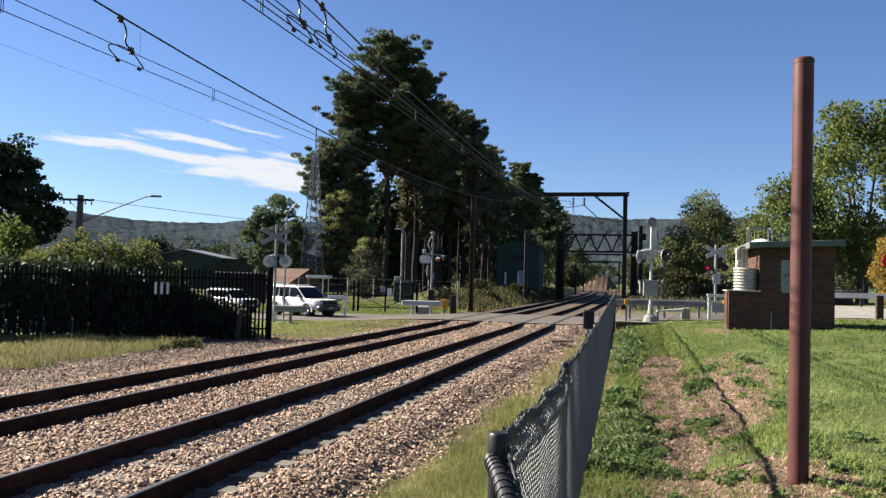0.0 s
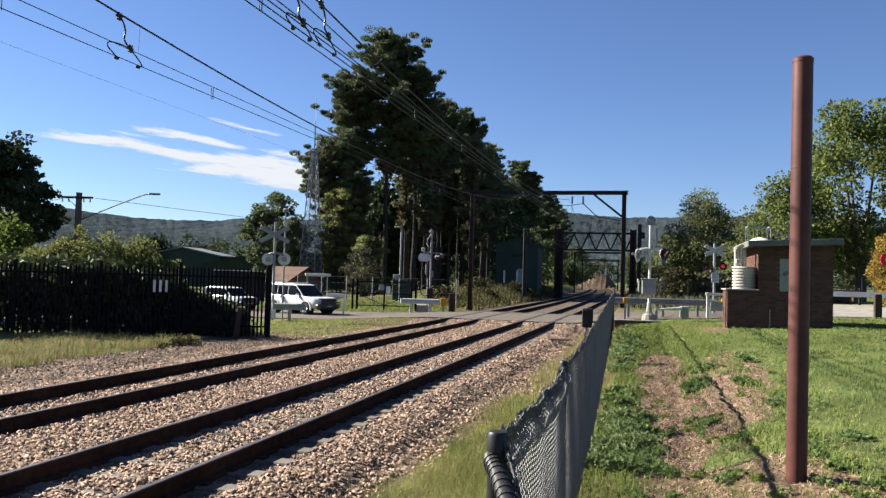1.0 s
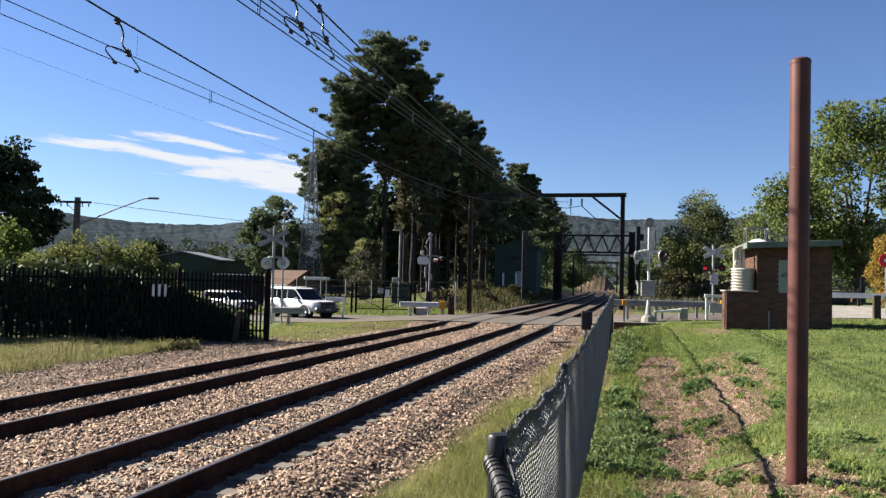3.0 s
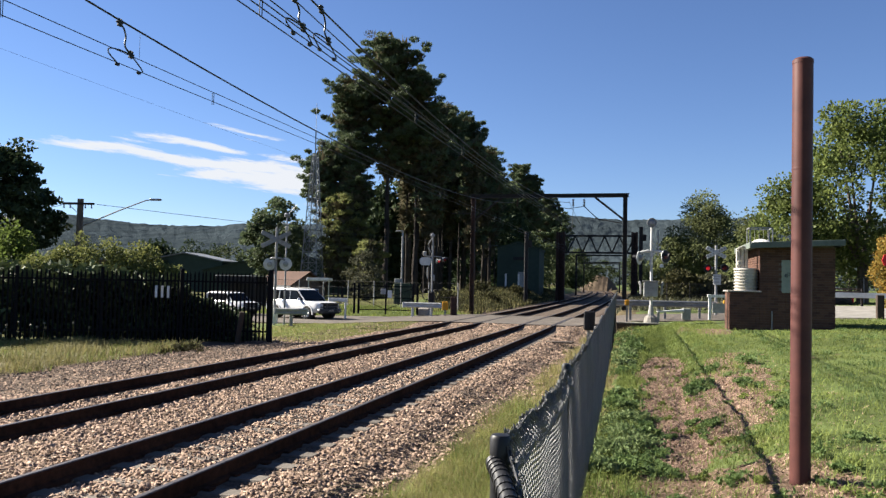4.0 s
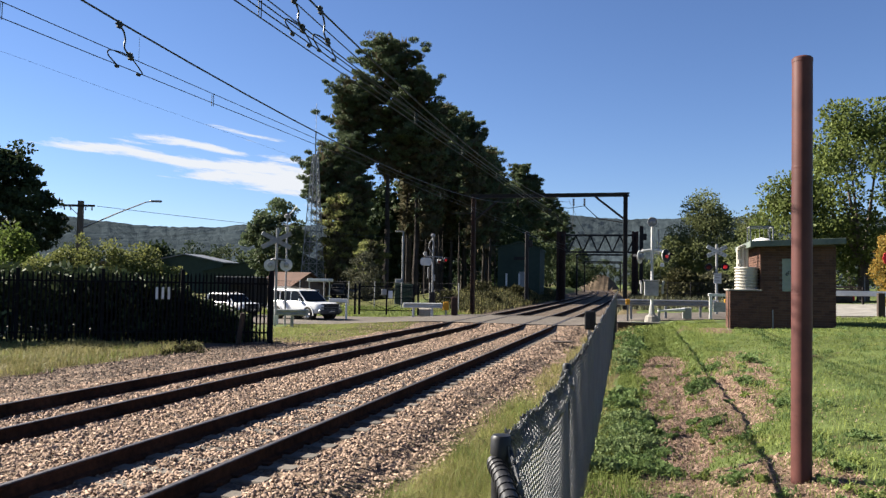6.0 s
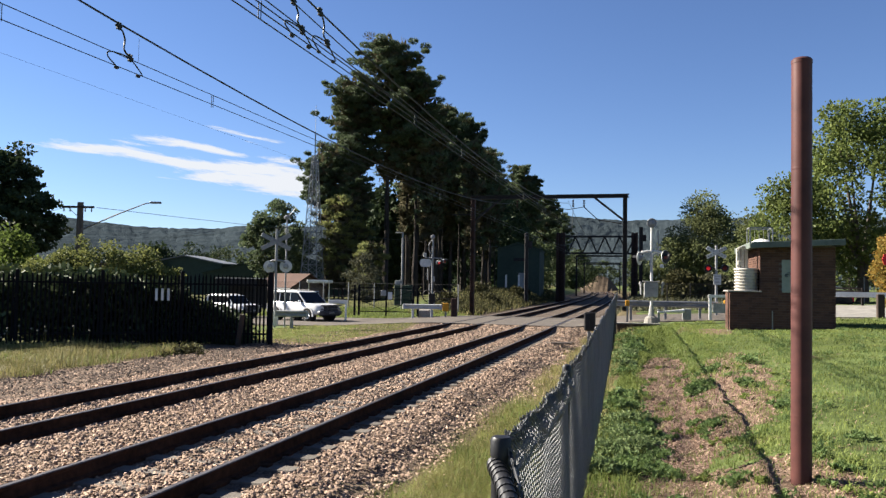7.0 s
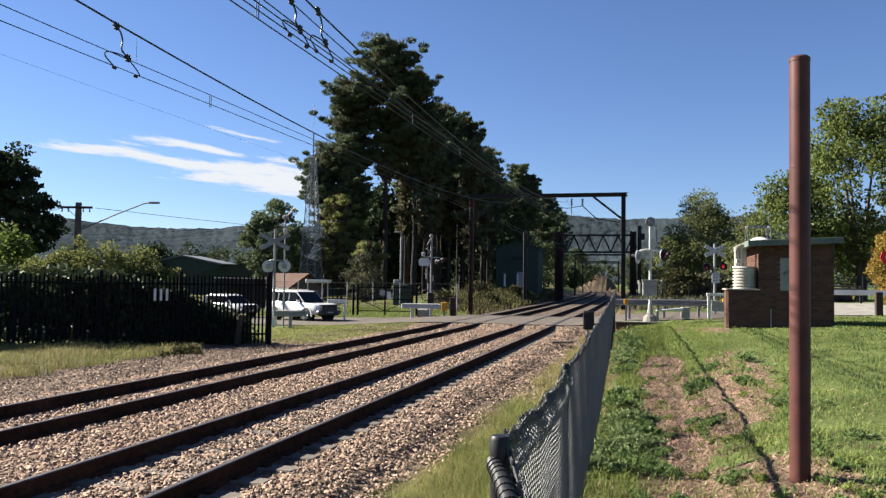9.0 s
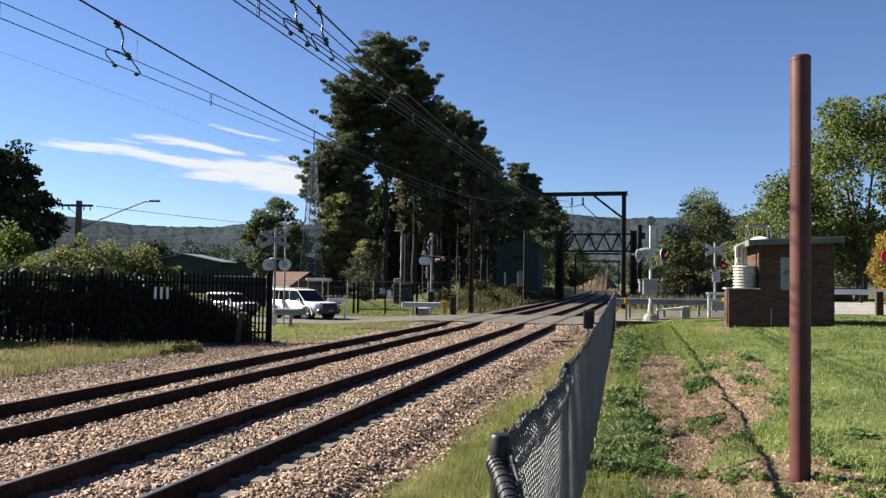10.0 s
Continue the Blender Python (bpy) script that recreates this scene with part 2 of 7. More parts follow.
M_WOODD = mat("old_sleeper_timber", (0.0578, 0.0408, 0.0306), (0.0272, 0.0204, 0.0163), 7, 0.9, 0.7, big=0.3, stretch=(1, 1, 0.2))
M_PINE = mat("pine_needles", (0.060, 0.086, 0.046), (0.112, 0.138, 0.070), 1.5, 0.6, 0, big=0.4, rand="island", leaf=0.36, spec=0.1)
M_PINEL = mat("young_pine_needles", (0.130, 0.150, 0.054), (0.235, 0.240, 0.088), 1.5, 0.65, 0, big=0.35, rand="island", leaf=0.42, spec=0.06)
M_PINEB = mat("brown_filler_needles", (0.110, 0.088, 0.055), (0.066, 0.070, 0.038), 1.5, 0.8, 0, big=0.3, rand="island", leaf=0.25, spec=0.03)
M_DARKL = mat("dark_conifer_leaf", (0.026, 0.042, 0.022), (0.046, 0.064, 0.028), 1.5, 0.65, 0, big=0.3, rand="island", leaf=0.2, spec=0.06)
M_HEDGE = mat("hedge_leaf", (0.109, 0.141, 0.0337), (0.0495, 0.0772, 0.0192), 2, 0.55, 0, big=0.3, rand="island", leaf=0.55, spec=0.06)
# hedge leaf in two painted tones: darkened for shade, lightened for the sunlit tops
M_HEDGESHADE = mat("shaded_hedge_leaf", (0.048, 0.070, 0.034), (0.076, 0.095, 0.042), 2, 0.6, 0, big=0.3, rand="island", leaf=0.08, spec=0.05)
M_HEDGELIT = mat("sunlit_hedge_leaf", (0.19, 0.195, 0.065), (0.095, 0.112, 0.036), 2, 0.6, 0, big=0.3, rand="island", leaf=0.35, spec=0.06)
M_MAPLE = mat("plane_leaf", (0.190, 0.225, 0.066), (0.044, 0.066, 0.020), 1.5, 0.5, 0, big=0.3, rand="island", leaf=0.42, spec=0.08)
M_OLIVE = mat("olive_leaf", (0.190, 0.208, 0.090), (0.100, 0.120, 0.050), 1.5, 0.6, 0, big=0.4, rand="island", leaf=0.5, spec=0.06)
M_AUTUMN = mat("autumn_leaf", (0.30, 0.175, 0.042), (0.17, 0.14, 0.034), 0.8, 0.55, 0, big=0.2, rand="island", leaf=0.4, spec=0.06)
M_SHRUB = mat("shrub_leaf", (0.125, 0.122, 0.075), (0.060, 0.064, 0.040), 1.0, 0.7, 0, big=0.4, rand="island", leaf=0.2, spec=0.06)
M_BLADE = mat("lawn_blade", (0.225, 0.258, 0.074), (0.125, 0.168, 0.047), 0.9, 0.5, 0, big=0.4, rand="island", leaf=0.38, spec=0.06)
M_SOFT = mat("soft_grass_blade", (0.43, 0.43, 0.135), (0.26, 0.28, 0.080), 0.9, 0.5, 0, big=0.4, rand="island", leaf=0.42, spec=0.15)
M_STRAW = mat("straw_blade", (0.33, 0.281, 0.127), (0.154, 0.16, 0.055), 0.7, 0.6, 0, big=0.3, rand="island", leaf=0.35, spec=0.06)
M_LITTER = mat("dry_litter", (0.50, 0.36, 0.26), (0.075, 0.050, 0.036), 9, 0.8, 0, big=0.2, rand="island", spec=0.1)
M_WEED = mat("weed_leaf", (0.185, 0.255, 0.086), (0.080, 0.128, 0.044), 3, 0.6, 0, big=0.3, rand="island", leaf=0.38, spec=0.15)
M_WEEDP = mat("pale_weed_leaf", (0.222, 0.27, 0.114), (0.114, 0.168, 0.066), 3, 0.7, 0, big=0.3, rand="island", leaf=0.35, spec=0.1)
M_FARL = mat("dull_green_leaf", (0.085, 0.105, 0.046), (0.045, 0.062, 0.028), 1.5, 0.65, 0, big=0.35, rand="island", leaf=0.25, spec=0.06)
M_TOWER = mat("weathered_tower_steel", (0.28, 0.29, 0.31), (0.20, 0.21, 0.22), 6, 0.6, 0.1, metal=0.1, big=0.2)
M_SEED = mat("seed_head", (0.22, 0.20, 0.15), (0.15, 0.14, 0.095), 3, 0.7, 0, big=0)
# blue-grey haze of distance is painted into the hill's base colour
M_HILL = mat("hazed_wooded_hill", (0.044, 0.056, 0.062), (0.022, 0.030, 0.036), 0.16, 0.95, 0.55, big=0.3, stretch=(1, 0.1, 0.5), dist=6.0, spot=(0.013, 0.019, 0.026, 0.05, 0.56), spec=0.0)
M_SHEDG = mat("green_sheeting", (0.040, 0.058, 0.044), (0.030, 0.045, 0.035), 2, 0.7, 0.1, big=0.2, spec=0.10)
M_ROOFM = mat("metal_roof", (0.1617, 0.1666, 0.1715), (0.1288, 0.133, 0.1379), 2, 0.5, 0.1, big=0.2)
M_TILE = mat("terracotta_roof", (0.102, 0.051, 0.0326), (0.0696, 0.0347, 0.0224), 4, 0.8, 0.4, big=0.25)
M_HBRICK = mat("house_brick", (0.17, 0.116, 0.0816), (0.122, 0.0816, 0.0612), 9, 0.85, 0.3, big=0.2)
M_BANK = mat("bank_scrub", (0.075, 0.07, 0.03), (0.035, 0.036, 0.016), 0.7, 0.7, 0, big=0.3, rand="island", leaf=0.2, spec=0.06)
M_SIGNW = mat("weathered_white", (0.522, 0.522, 0.507), (0.392, 0.392, 0.377), 7, 0.6, 0.1, big=0.2)
M_BEDDARK = mat("dark_bed", (0.125, 0.098, 0.078), (0.06, 0.047, 0.038), 20, 0.95, 1.0, big=0.2, spec=0.06, dist=0.04)
M_GRAF = mat("spray_paint", (0.0272, 0.034, 0.034), (0.0204, 0.0272, 0.0272), 9, 0.6, 0, big=0)


# ---- mesh building ----
class Mesh:
    """Collects vertices, faces and material slots of one mesh."""

    def __init__(self):
        self.v, self.f, self.mi = [], [], []

    def add(self, vs, fs, mi=0):
        o = len(self.v)
        self.v += [tuple(p) for p in vs]
        self.f += [tuple(i + o for i in q) for q in fs]
        self.mi += [mi] * len(fs)

    def box(self, c, s, rz=0.0, mi=0, m=None, bev=0.0):
        x, y, z = s[0] / 2, s[1] / 2, s[2] / 2
        m = (m or Matrix()) @ Matrix.Translation(c) @ Matrix.Rotation(rz, 4, "Z")
        b = min(bev, x * 0.8, y * 0.8, z * 0.8)
        if b <= 0:
            vs = [(sx * x, sy * y, sz * z) for sz in (-1, 1) for sx, sy in ((-1, -1), (1, -1), (1, 1), (-1, 1))]
            fs = [(3, 2, 1, 0), (4, 5, 6, 7), (0, 1, 5, 4), (1, 2, 6, 5), (2, 3, 7, 6), (3, 0, 4, 7)]
        else:
            def ring(h, ix):
                X, Y = x - ix, y - ix
                return [(-X + b, -Y, h), (X - b, -Y, h), (X, -Y + b, h), (X, Y - b, h), (X - b, Y, h), (-X + b, Y, h), (-X, Y - b, h), (-X, -Y + b, h)]
            vs = ring(-z, b * 0.7) + ring(-z + b, 0) + ring(z - b, 0) + ring(z, b * 0.7)
            fs = [tuple(range(7, -1, -1)), tuple(range(24, 32))]
            for r in range(3):
                fs += [(r * 8 + i, r * 8 + (i + 1) % 8, r * 8 + 8 + (i + 1) % 8, r * 8 + 8 + i) for i in range(8)]
        self.add([m @ Vector(p) for p in vs], fs, mi)
        return self

    def cyl(self, p0, p1, r0, r1=None, n=10, mi=0, cap=True):
        return self.tube([p0, p1], [r0, r0 if r1 is None else r1], n, mi, cap)

    def tube(self, pts, rs, n=6, mi=0, cap=True):
        pts = [Vector(p) for p in pts]
        if isinstance(rs, (int, float)):
            rs = [rs] * len(pts)
        vs, fs = [], []
        for i, p in enumerate(pts):
            d = (pts[min(i + 1, len(pts) - 1)] - pts[max(i - 1, 0)]).normalized()
            a = d.cross(Vector((0, 0, 1)) if abs(d.z) < 0.95 else Vector((1, 0, 0))).normalized()
            b = d.cross(a)
            vs += [p + (a * math.cos(6.28318 * k / n) + b * math.sin(6.28318 * k / n)) * rs[i] for k in range(n)]
        for i in range(len(pts) - 1):
            fs += [(i * n + k, i * n + (k + 1) % n, (i + 1) * n + (k + 1) % n, (i + 1) * n + k) for k in range(n)]
        if cap:
            fs += [tuple(range(n - 1, -1, -1)), tuple(range((len(pts) - 1) * n, len(pts) * n))]
        self.add(vs, fs, mi)
        return self

    def extrude(self, poly, a, b, m=None, mi=0):
        """A closed outline (two numbers a point) swept from a to b along the third axis of m."""
        m = m or Matrix()
        n = len(poly)
        vs = [m @ Vector((x, y, h)) for h in (a, b) for x, y in poly]
        fs = [(i, (i + 1) % n, n + (i + 1) % n, n + i) for i in range(n)] + [tuple(range(n - 1, -1, -1)), tuple(range(n, 2 * n))]
        self.add(vs, fs, mi)
        return self

    def data(self, name, mats, smooth=False):
        me = bpy.data.meshes.new(name)
        me.from_pydata(self.v, [], self.f)
        for m in mats if isinstance(mats, (list, tuple)) else [mats]:
            me.materials.append(m)
        me.polygons.foreach_set("material_index", self.mi)
        if smooth:
            me.polygons.foreach_set("use_smooth", [True] * len(self.f))
            me.set_sharp_from_angle(angle=radians(40))
        me.update()
        return me


def part(name, ms, mats, parent, label="", smooth=False):
    ob = new(name, ms if isinstance(ms, bpy.types.Mesh) else ms.data(name, mats, smooth))
    ob.parent = parent
    if label:
        ob["label"] = label
    return ob


def thing(name, ms, mats, label, category, group="", kind="", at=None, smooth=False):
    """A top-level thing: one mesh, or an Empty when ms is None."""
    ob = new(name, None if ms is None else ms.data(name, mats, smooth))
    if at is not None:
        ob.matrix_basis = at
    return tagged(ob, label, category, group, kind)


def big_mesh(name, verts, faces, mats, mi=None):
    """Many triangles or quads from numpy arrays."""
    me = bpy.data.meshes.new(name)
    k = faces.shape[1]
    me.vertices.add(len(verts))
    me.vertices.foreach_set("co", np.ascontiguousarray(verts, dtype=np.float32).ravel())
    me.loops.add(faces.size)
    me.loops.foreach_set("vertex_index", faces.astype(np.int32).ravel())
    me.polygons.add(len(faces))
    me.polygons.foreach_set("loop_start", np.arange(0, faces.size, k, dtype=np.int32))
    for m in mats if isinstance(mats, (list, tuple)) else [mats]:
        me.materials.append(m)
    if mi is not None:
        me.polygons.foreach_set("material_index", np.asarray(mi, dtype=np.int32))
    me.update(calc_edges=True)
    return me


rng = np.random.default_rng(7)


def wob(x, y, s=1.0, k=0.0):
    """Smooth rolling noise for arrays, about -1 to 1."""
    x, y = np.asarray(x, float) * s + k, np.asarray(y, float) * s + 2.3 * k
    return (np.sin(1.7 * x + 0.9 * y) + np.sin(-1.1 * x + 2.1 * y + 1.3) + np.sin(3.9 * x - 1.3 * y + 0.4) * 0.5 + np.sin(2.2 * x + 4.6 * y + 2.0) * 0.5) / 3.0


# ---- the lie of the land (z = 0 is the top of the rails) ----
def bend(y):
    """How far the railway has swung to the left at y."""
    y = np.maximum(np.asarray(y, float) - 45, 0)
    return -2.1e-4 * y * y


TRACK_NEAR, TRACK_FAR = -5.20, -8.87
PX = [-400, -60, -30, -20, -14, -12.6, -11.4, -10.7, -3.55, -2.75, -1.7, -0.63, 0.05, 0.5, 0.95, 1.35, 3.0, 6.0, 10.0, 30.0, 400]
PZ = [-0.5, -0.5, -0.45, -0.35, -0.32, -0.31, -0.27, -0.20, -0.20, -0.38, -0.28, 0.00, 0.06, 0.10, 0.30, 0.41, 0.52, 0.68, 0.74, 0.9, 1.2]
RX = [-400, -22, -16, -12, -10.6, -3.6, -1.0, 2.0, 8.0, 30, 400]
RZ = [-0.46, -0.43, -0.33, -0.06, 0.0, 0.0, 0.30, 0.42, 0.62, 0.75, 0.9]


def road_mid(x):
    return 41.6 + np.maximum(np.asarray(x, float) + 1.0, 0) * 0.28


def land(x, y):
    x, y = np.asarray(x, float), np.asarray(y, float)
    xs = x - bend(y)
    z = np.interp(xs, PX, PZ)
    # the drain shallows towards the crossing
    fill = np.clip((y - 9) / 18, 0, 1) * np.clip((xs + 2.2) / 1.4, 0, 1) * np.clip((1.6 - xs) / 0.6, 0, 1)
    z = z + fill * 0.16
    head = np.clip((y - 33.6) / 0.3, 0, 1) * np.clip((xs + 2.4) / 0.6, 0, 1)
    z = z * (1 - head) + np.maximum(z, 0.40) * head
    near = np.clip(1 - (np.abs(y - road_mid(x)) - 4.6) / 2.5, 0, 1)
    z = z * (1 - near) + (np.interp(x, RX, RZ) - 0.05) * near
    # rising verge beyond the crossing, left of the line, and the cutting further off
    far = np.clip((y - 52) / 25, 0, 1)
    z = z + far * np.clip((-12.0 - xs) / 2.5, 0, 1) * np.clip((xs + 26) / 5, 0, 1) * 1.0
    z = z + far * np.clip((xs + 1.5) / 3.0, 0, 1) * 0.5
    z = z + np.clip((y - 46.0) / 2.5, 0, 1) * np.clip((-11.5 - xs) / 1.5, 0, 1) * 0.32 * (1 - near)
    bed = ((xs > -10.9) & (xs < -3.4)).astype(float)
    rough = (1 - bed) * np.clip(1 - near, 0, 1)
    return z + rough * (wob(x, y, 0.9) * 0.028 + wob(x, y, 3.1, 2) * 0.008)


# worn ground in the drain: place, half width, half length, slant, kind
DRAIN_PATCHES = [(1.42, 14.4, 0.62, 5.2, 0.085, 1), (0.45, 7.3, 1.15, 0.95, 0.0, 1), (1.35, 6.3, 0.9, 0.9, 0.0, 1), (1.0, 10.4, 0.35, 1.2, 0.1, 1),
                 (0.22, 16.6, 0.50, 4.4, 0.01, 2), (0.30, 12.8, 0.50, 2.4, 0.0, 2), (0.40, 10.1, 0.44, 1.9, 0.05, 2), (1.20, 12.4, 0.32, 1.9, 0.08, 2), (-0.30, 30.6, 0.55, 1.3, 0.0, 2)]


def zone(x, y):
    """0 bed, 1 soil, 2 mulch, 3 lawn, 4 dry grass, 5 field."""
    xs = x - bend(y) + wob(x, y, 1.3, 5) * 0.22 + wob(x, y, 4.0, 1) * 0.08
    z = np.full(x.shape, 5)
    z[(xs > 0.9)] = 3
    z[xs > -0.75] = 3
    # worn patches of mulch and soil in the drain
    ragged = 0.38 * wob(x, y, 2.3, 3) + 0.30 * wob(x, y, 6.1, 7) + 0.22 * wob(x, y, 15.0, 1)
    for px, py, rx, ry, slant, kind in DRAIN_PATCHES:
        d = 1 - ((x - px - slant * (y - py)) / rx) ** 2 - ((y - py) / ry) ** 2
        z[(d + ragged > 0.0) & (xs > -0.6)] = kind
    z[(xs > -2.85) & (xs <= -0.75)] = 4
    z[(xs > -14.2) & (xs <= -2.85)] = 0
    # dark grey-brown bed beyond the crossing, the pines' shade painted into its colour
    z[(xs > -12.2) & (xs <= -2.85) & (y > 44)] = 6
    z[(xs > -19) & (xs <= -14.0)] = 4
    z[(xs > -19) & (xs <= -12.6) & (y > 21.9) & (y <= 27)] = 6
    z[(xs > -19) & (xs <= -12.6) & (y > 27)] = 3
    z[(xs > 0.9) & (xs < 2.7) & (y > 26.6) & (y < 30.0)] = 1
    return z


def build_ground():
    def axis(lo, hi, fine_lo, fine_hi, step, grow):
        a = list(np.arange(fine_lo, fine_hi + 1e-6, step))
        s = step
        while a[-1] < hi:
            s = min(s * grow, 300)
            a.append(a[-1] + s)
        s = step
        while a[0] > lo:
            s = min(s * grow, 300)
            a.insert(0, a[0] - s)
        return np.array(a)
    xs = axis(-3000, 3000, -14.5, 5.5, 0.16, 1.18)
    ys = axis(-200, 4500, 1.0, 36.0, 0.16, 1.10)
    # finer net under the drain
    xs = np.unique(np.concatenate([xs[(xs < -0.9) | (xs > 2.75)], np.arange(-0.9, 2.76, 0.06)]))
    ys = np.unique(np.concatenate([ys[(ys < 5.0) | (ys > 20.0)], np.arange(5.0, 20.01, 0.075)]))
    gx, gy = np.meshgrid(xs, ys)
    gz = land(gx, gy)
    nx, ny = len(xs), len(ys)
    v = np.stack([gx, gy, gz], -1).reshape(-1, 3)
    i = (np.arange(ny - 1)[:, None] * nx + np.arange(nx - 1)[None]).ravel()
    f = np.stack([i, i + 1, i + nx + 1, i + nx], 1)
    c = v[f].mean(1)
    me = big_mesh("ground", v, f, [M_BED, M_SOIL, M_MULCH, M_LAWN, M_DRY, M_FIELD, M_BEDDARK], zone(c[:, 0], c[:, 1]))
    me.polygons.foreach_set("use_smooth", [True] * len(f))
    tagged(new("ground", me), "grassed ground with mulch drain and stony railway bed", "ground", kind="structure")


build_ground()


def build_hills():
    n, rows = 700, 46
    az = np.linspace(radians(-62), radians(75), n)
    deg = np.degrees(az)
    # height of the ridge in degrees above the level, by bearing to the left of the line
    ridge = np.interp(deg, [-62, -30, -16, -6, -1, 2, 4, 7, 12, 22, 25, 30, 32, 36, 39, 42, 46, 55, 75],
                      [3.6, 4.2, 4.6, 4.85, 4.83, 4.78, 4.93, 5.2, 5.1, 4.3, 4.0, 3.9, 3.62, 3.55, 3.72, 4.02, 3.7, 3.9, 3.8])
    ridge = ridge + 0.02 * np.sin(deg * 2.3 + 1) + rng.normal(0, 0.022, n)
    v = []
    for r in range(rows):
        t = r / (rows - 1)
        d = 900 + 1500 * t
        top = np.tan(np.radians(ridge)) * 2400
        h = top * (t ** 1.25) * (1 + 0.05 * np.sin(deg * 0.7 + 5 * t) * (1 - t)) * (1 if r == rows - 1 else 0.985)
        h = h + rng.normal(0, 1.5, n) * (0.25 + t) * (r < rows - 1) + 4 * np.sin(deg * 1.3 + t * 9) * t * (1 - t)
        v.append(np.stack([-np.sin(az) * d, np.cos(az) * d, h - 6 * (1 - t)], 1))
    v = np.concatenate(v)
    i = (np.arange(rows - 1)[:, None] * n + np.arange(n - 1)[None]).ravel()
    f = np.stack([i, i + 1, i + n + 1, i + n], 1)
    tagged(new("backdrop_hills", big_mesh("backdrop_hills", v, f, M_HILL)), "long wooded ridge far behind the town, blue-grey haze painted in", "hills", kind="structure")


build_hills()


def build_road():
    xs = np.concatenate([np.arange(-120, -24, 6.0), np.arange(-24, 16, 0.5), np.arange(16, 120, 6.0)])
    m = Mesh()
    near, far = 4.7, 4.6
    for a, b in zip(xs[:-1], xs[1:]):
        q = []
        for x in (a, b):
            z, c = float(np.interp(x, RX, RZ)), float(road_mid(x))
            q.append([(x, c - near, z), (x, c + far, z), (x, c - near, z - 0.22), (x, c + far, z - 0.22)])
        vs = q[0] + q[1]
        m.add(vs, [(0, 4, 5, 1), (2, 6, 4, 0), (1, 5, 7, 3)])
    tagged(new("road", m.data("road", M_ROAD)), "worn grey asphalt road over the level crossing", "road", kind="structure")


build_road()


def build_forecourt():
    """Pale concrete beside the park, running on from the road."""
    m = Mesh()
    xs = np.arange(6.0, 26.1, 1.0)
    for a, b in zip(xs[:-1], xs[1:]):
        for k in range(8):
            q = []
            for x, u in ((a, k), (b, k), (b, k + 1), (a, k + 1)):
                y = 41.0 + 0.28 * (x - 8.8) + u * 2.05
                road_z = float(np.interp(x, RX, RZ)) if abs(y - float(road_mid(x))) < 4.9 else -9
                q.append((x, y, max(float(land(x, y)), road_z) + 0.03))
            m.add(q, [(0, 1, 2, 3)])
    tagged(new("pavement", m.data("pavement", M_CONCP)), "pale worn concrete forecourt beside the road", "pavement", kind="structure")


build_forecourt()


# ---- railway ----
def rail_profile():
    return [(-0.07, -0.225), (0.07, -0.225), (0.07, -0.160), (0.016, -0.140), (0.010, -0.045), (0.035, -0.034), (0.036, -0.006), (0.028, 0.004),
            (-0.028, 0.004), (-0.036, -0.006), (-0.035, -0.034), (-0.010, -0.045), (-0.016, -0.140), (-0.07, -0.160)]


def build_track(x0, label):
    track = thing("railway_track", None, None, label, "railway track", "railway tracks")
    prof = rail_profile()
    ys = np.concatenate([np.arange(-8, 44, 4.0), np.arange(44, 245, 8.0)])
    for off in (-0.7525, 0.7525):
        m = Mesh()
        for a, b in zip(ys[:-1], ys[1:]):
            vs = [(x0 + off + px + float(bend(y)), y, pz) for y in (a, b) for px, pz in prof]
            n = len(prof)
            for k in range(n):
                m.add([vs[k], vs[(k + 1) % n], vs[n + (k + 1) % n], vs[n + k]], [(0, 1, 2, 3)], 1 if k in (6, 7, 8) else 0)
        part("rail", m, [M_RUST, M_HEAD], track, "rusty steel rail with a worn head")
        side = -1 if off > 0 else 1
        for a, w in ((0.080, 0.075), (-0.056, 0.030)):
            part("flangeway", Mesh().box((x0 + off + side * a, 41.55, -0.002), (w, 9.3, 0.014)), M_STEEL, track, "dark flangeway beside the rail")
    return track


near_track = build_track(TRACK_NEAR, "railway track on concrete sleepers beside the wire fence")
far_track = build_track(TRACK_FAR, "further railway track bedded deep in tan ballast")


def sleeper_mesh():
    m = Mesh()
    m.box((0, 0, -0.10), (2.5, 0.24, 0.2), bev=0.02)
    return m.data("sleeper", M_SLEEPER)


SLEEPER = sleeper_mesh()
CLIP = Mesh().box((0, 0, 0.012), (0.10, 0.12, 0.03), bev=0.01).data("rail_clip", M_RUST)
for k in range(70):
    y = 6.886 - 0.6 * 19 + 0.6 * k
    if y < 36.4:
        s = part("sleeper", SLEEPER, None, near_track)
        s.matrix_basis = pose(TRACK_NEAR + random.uniform(-0.03, 0.03), y + 0.10, -0.172, 0, 0, random.uniform(-0.6, 0.6))
        if y < 22:
            c = part("rail_clip", CLIP, None, s)
            c.matrix_basis = pose(0.86, 0, 0.0)


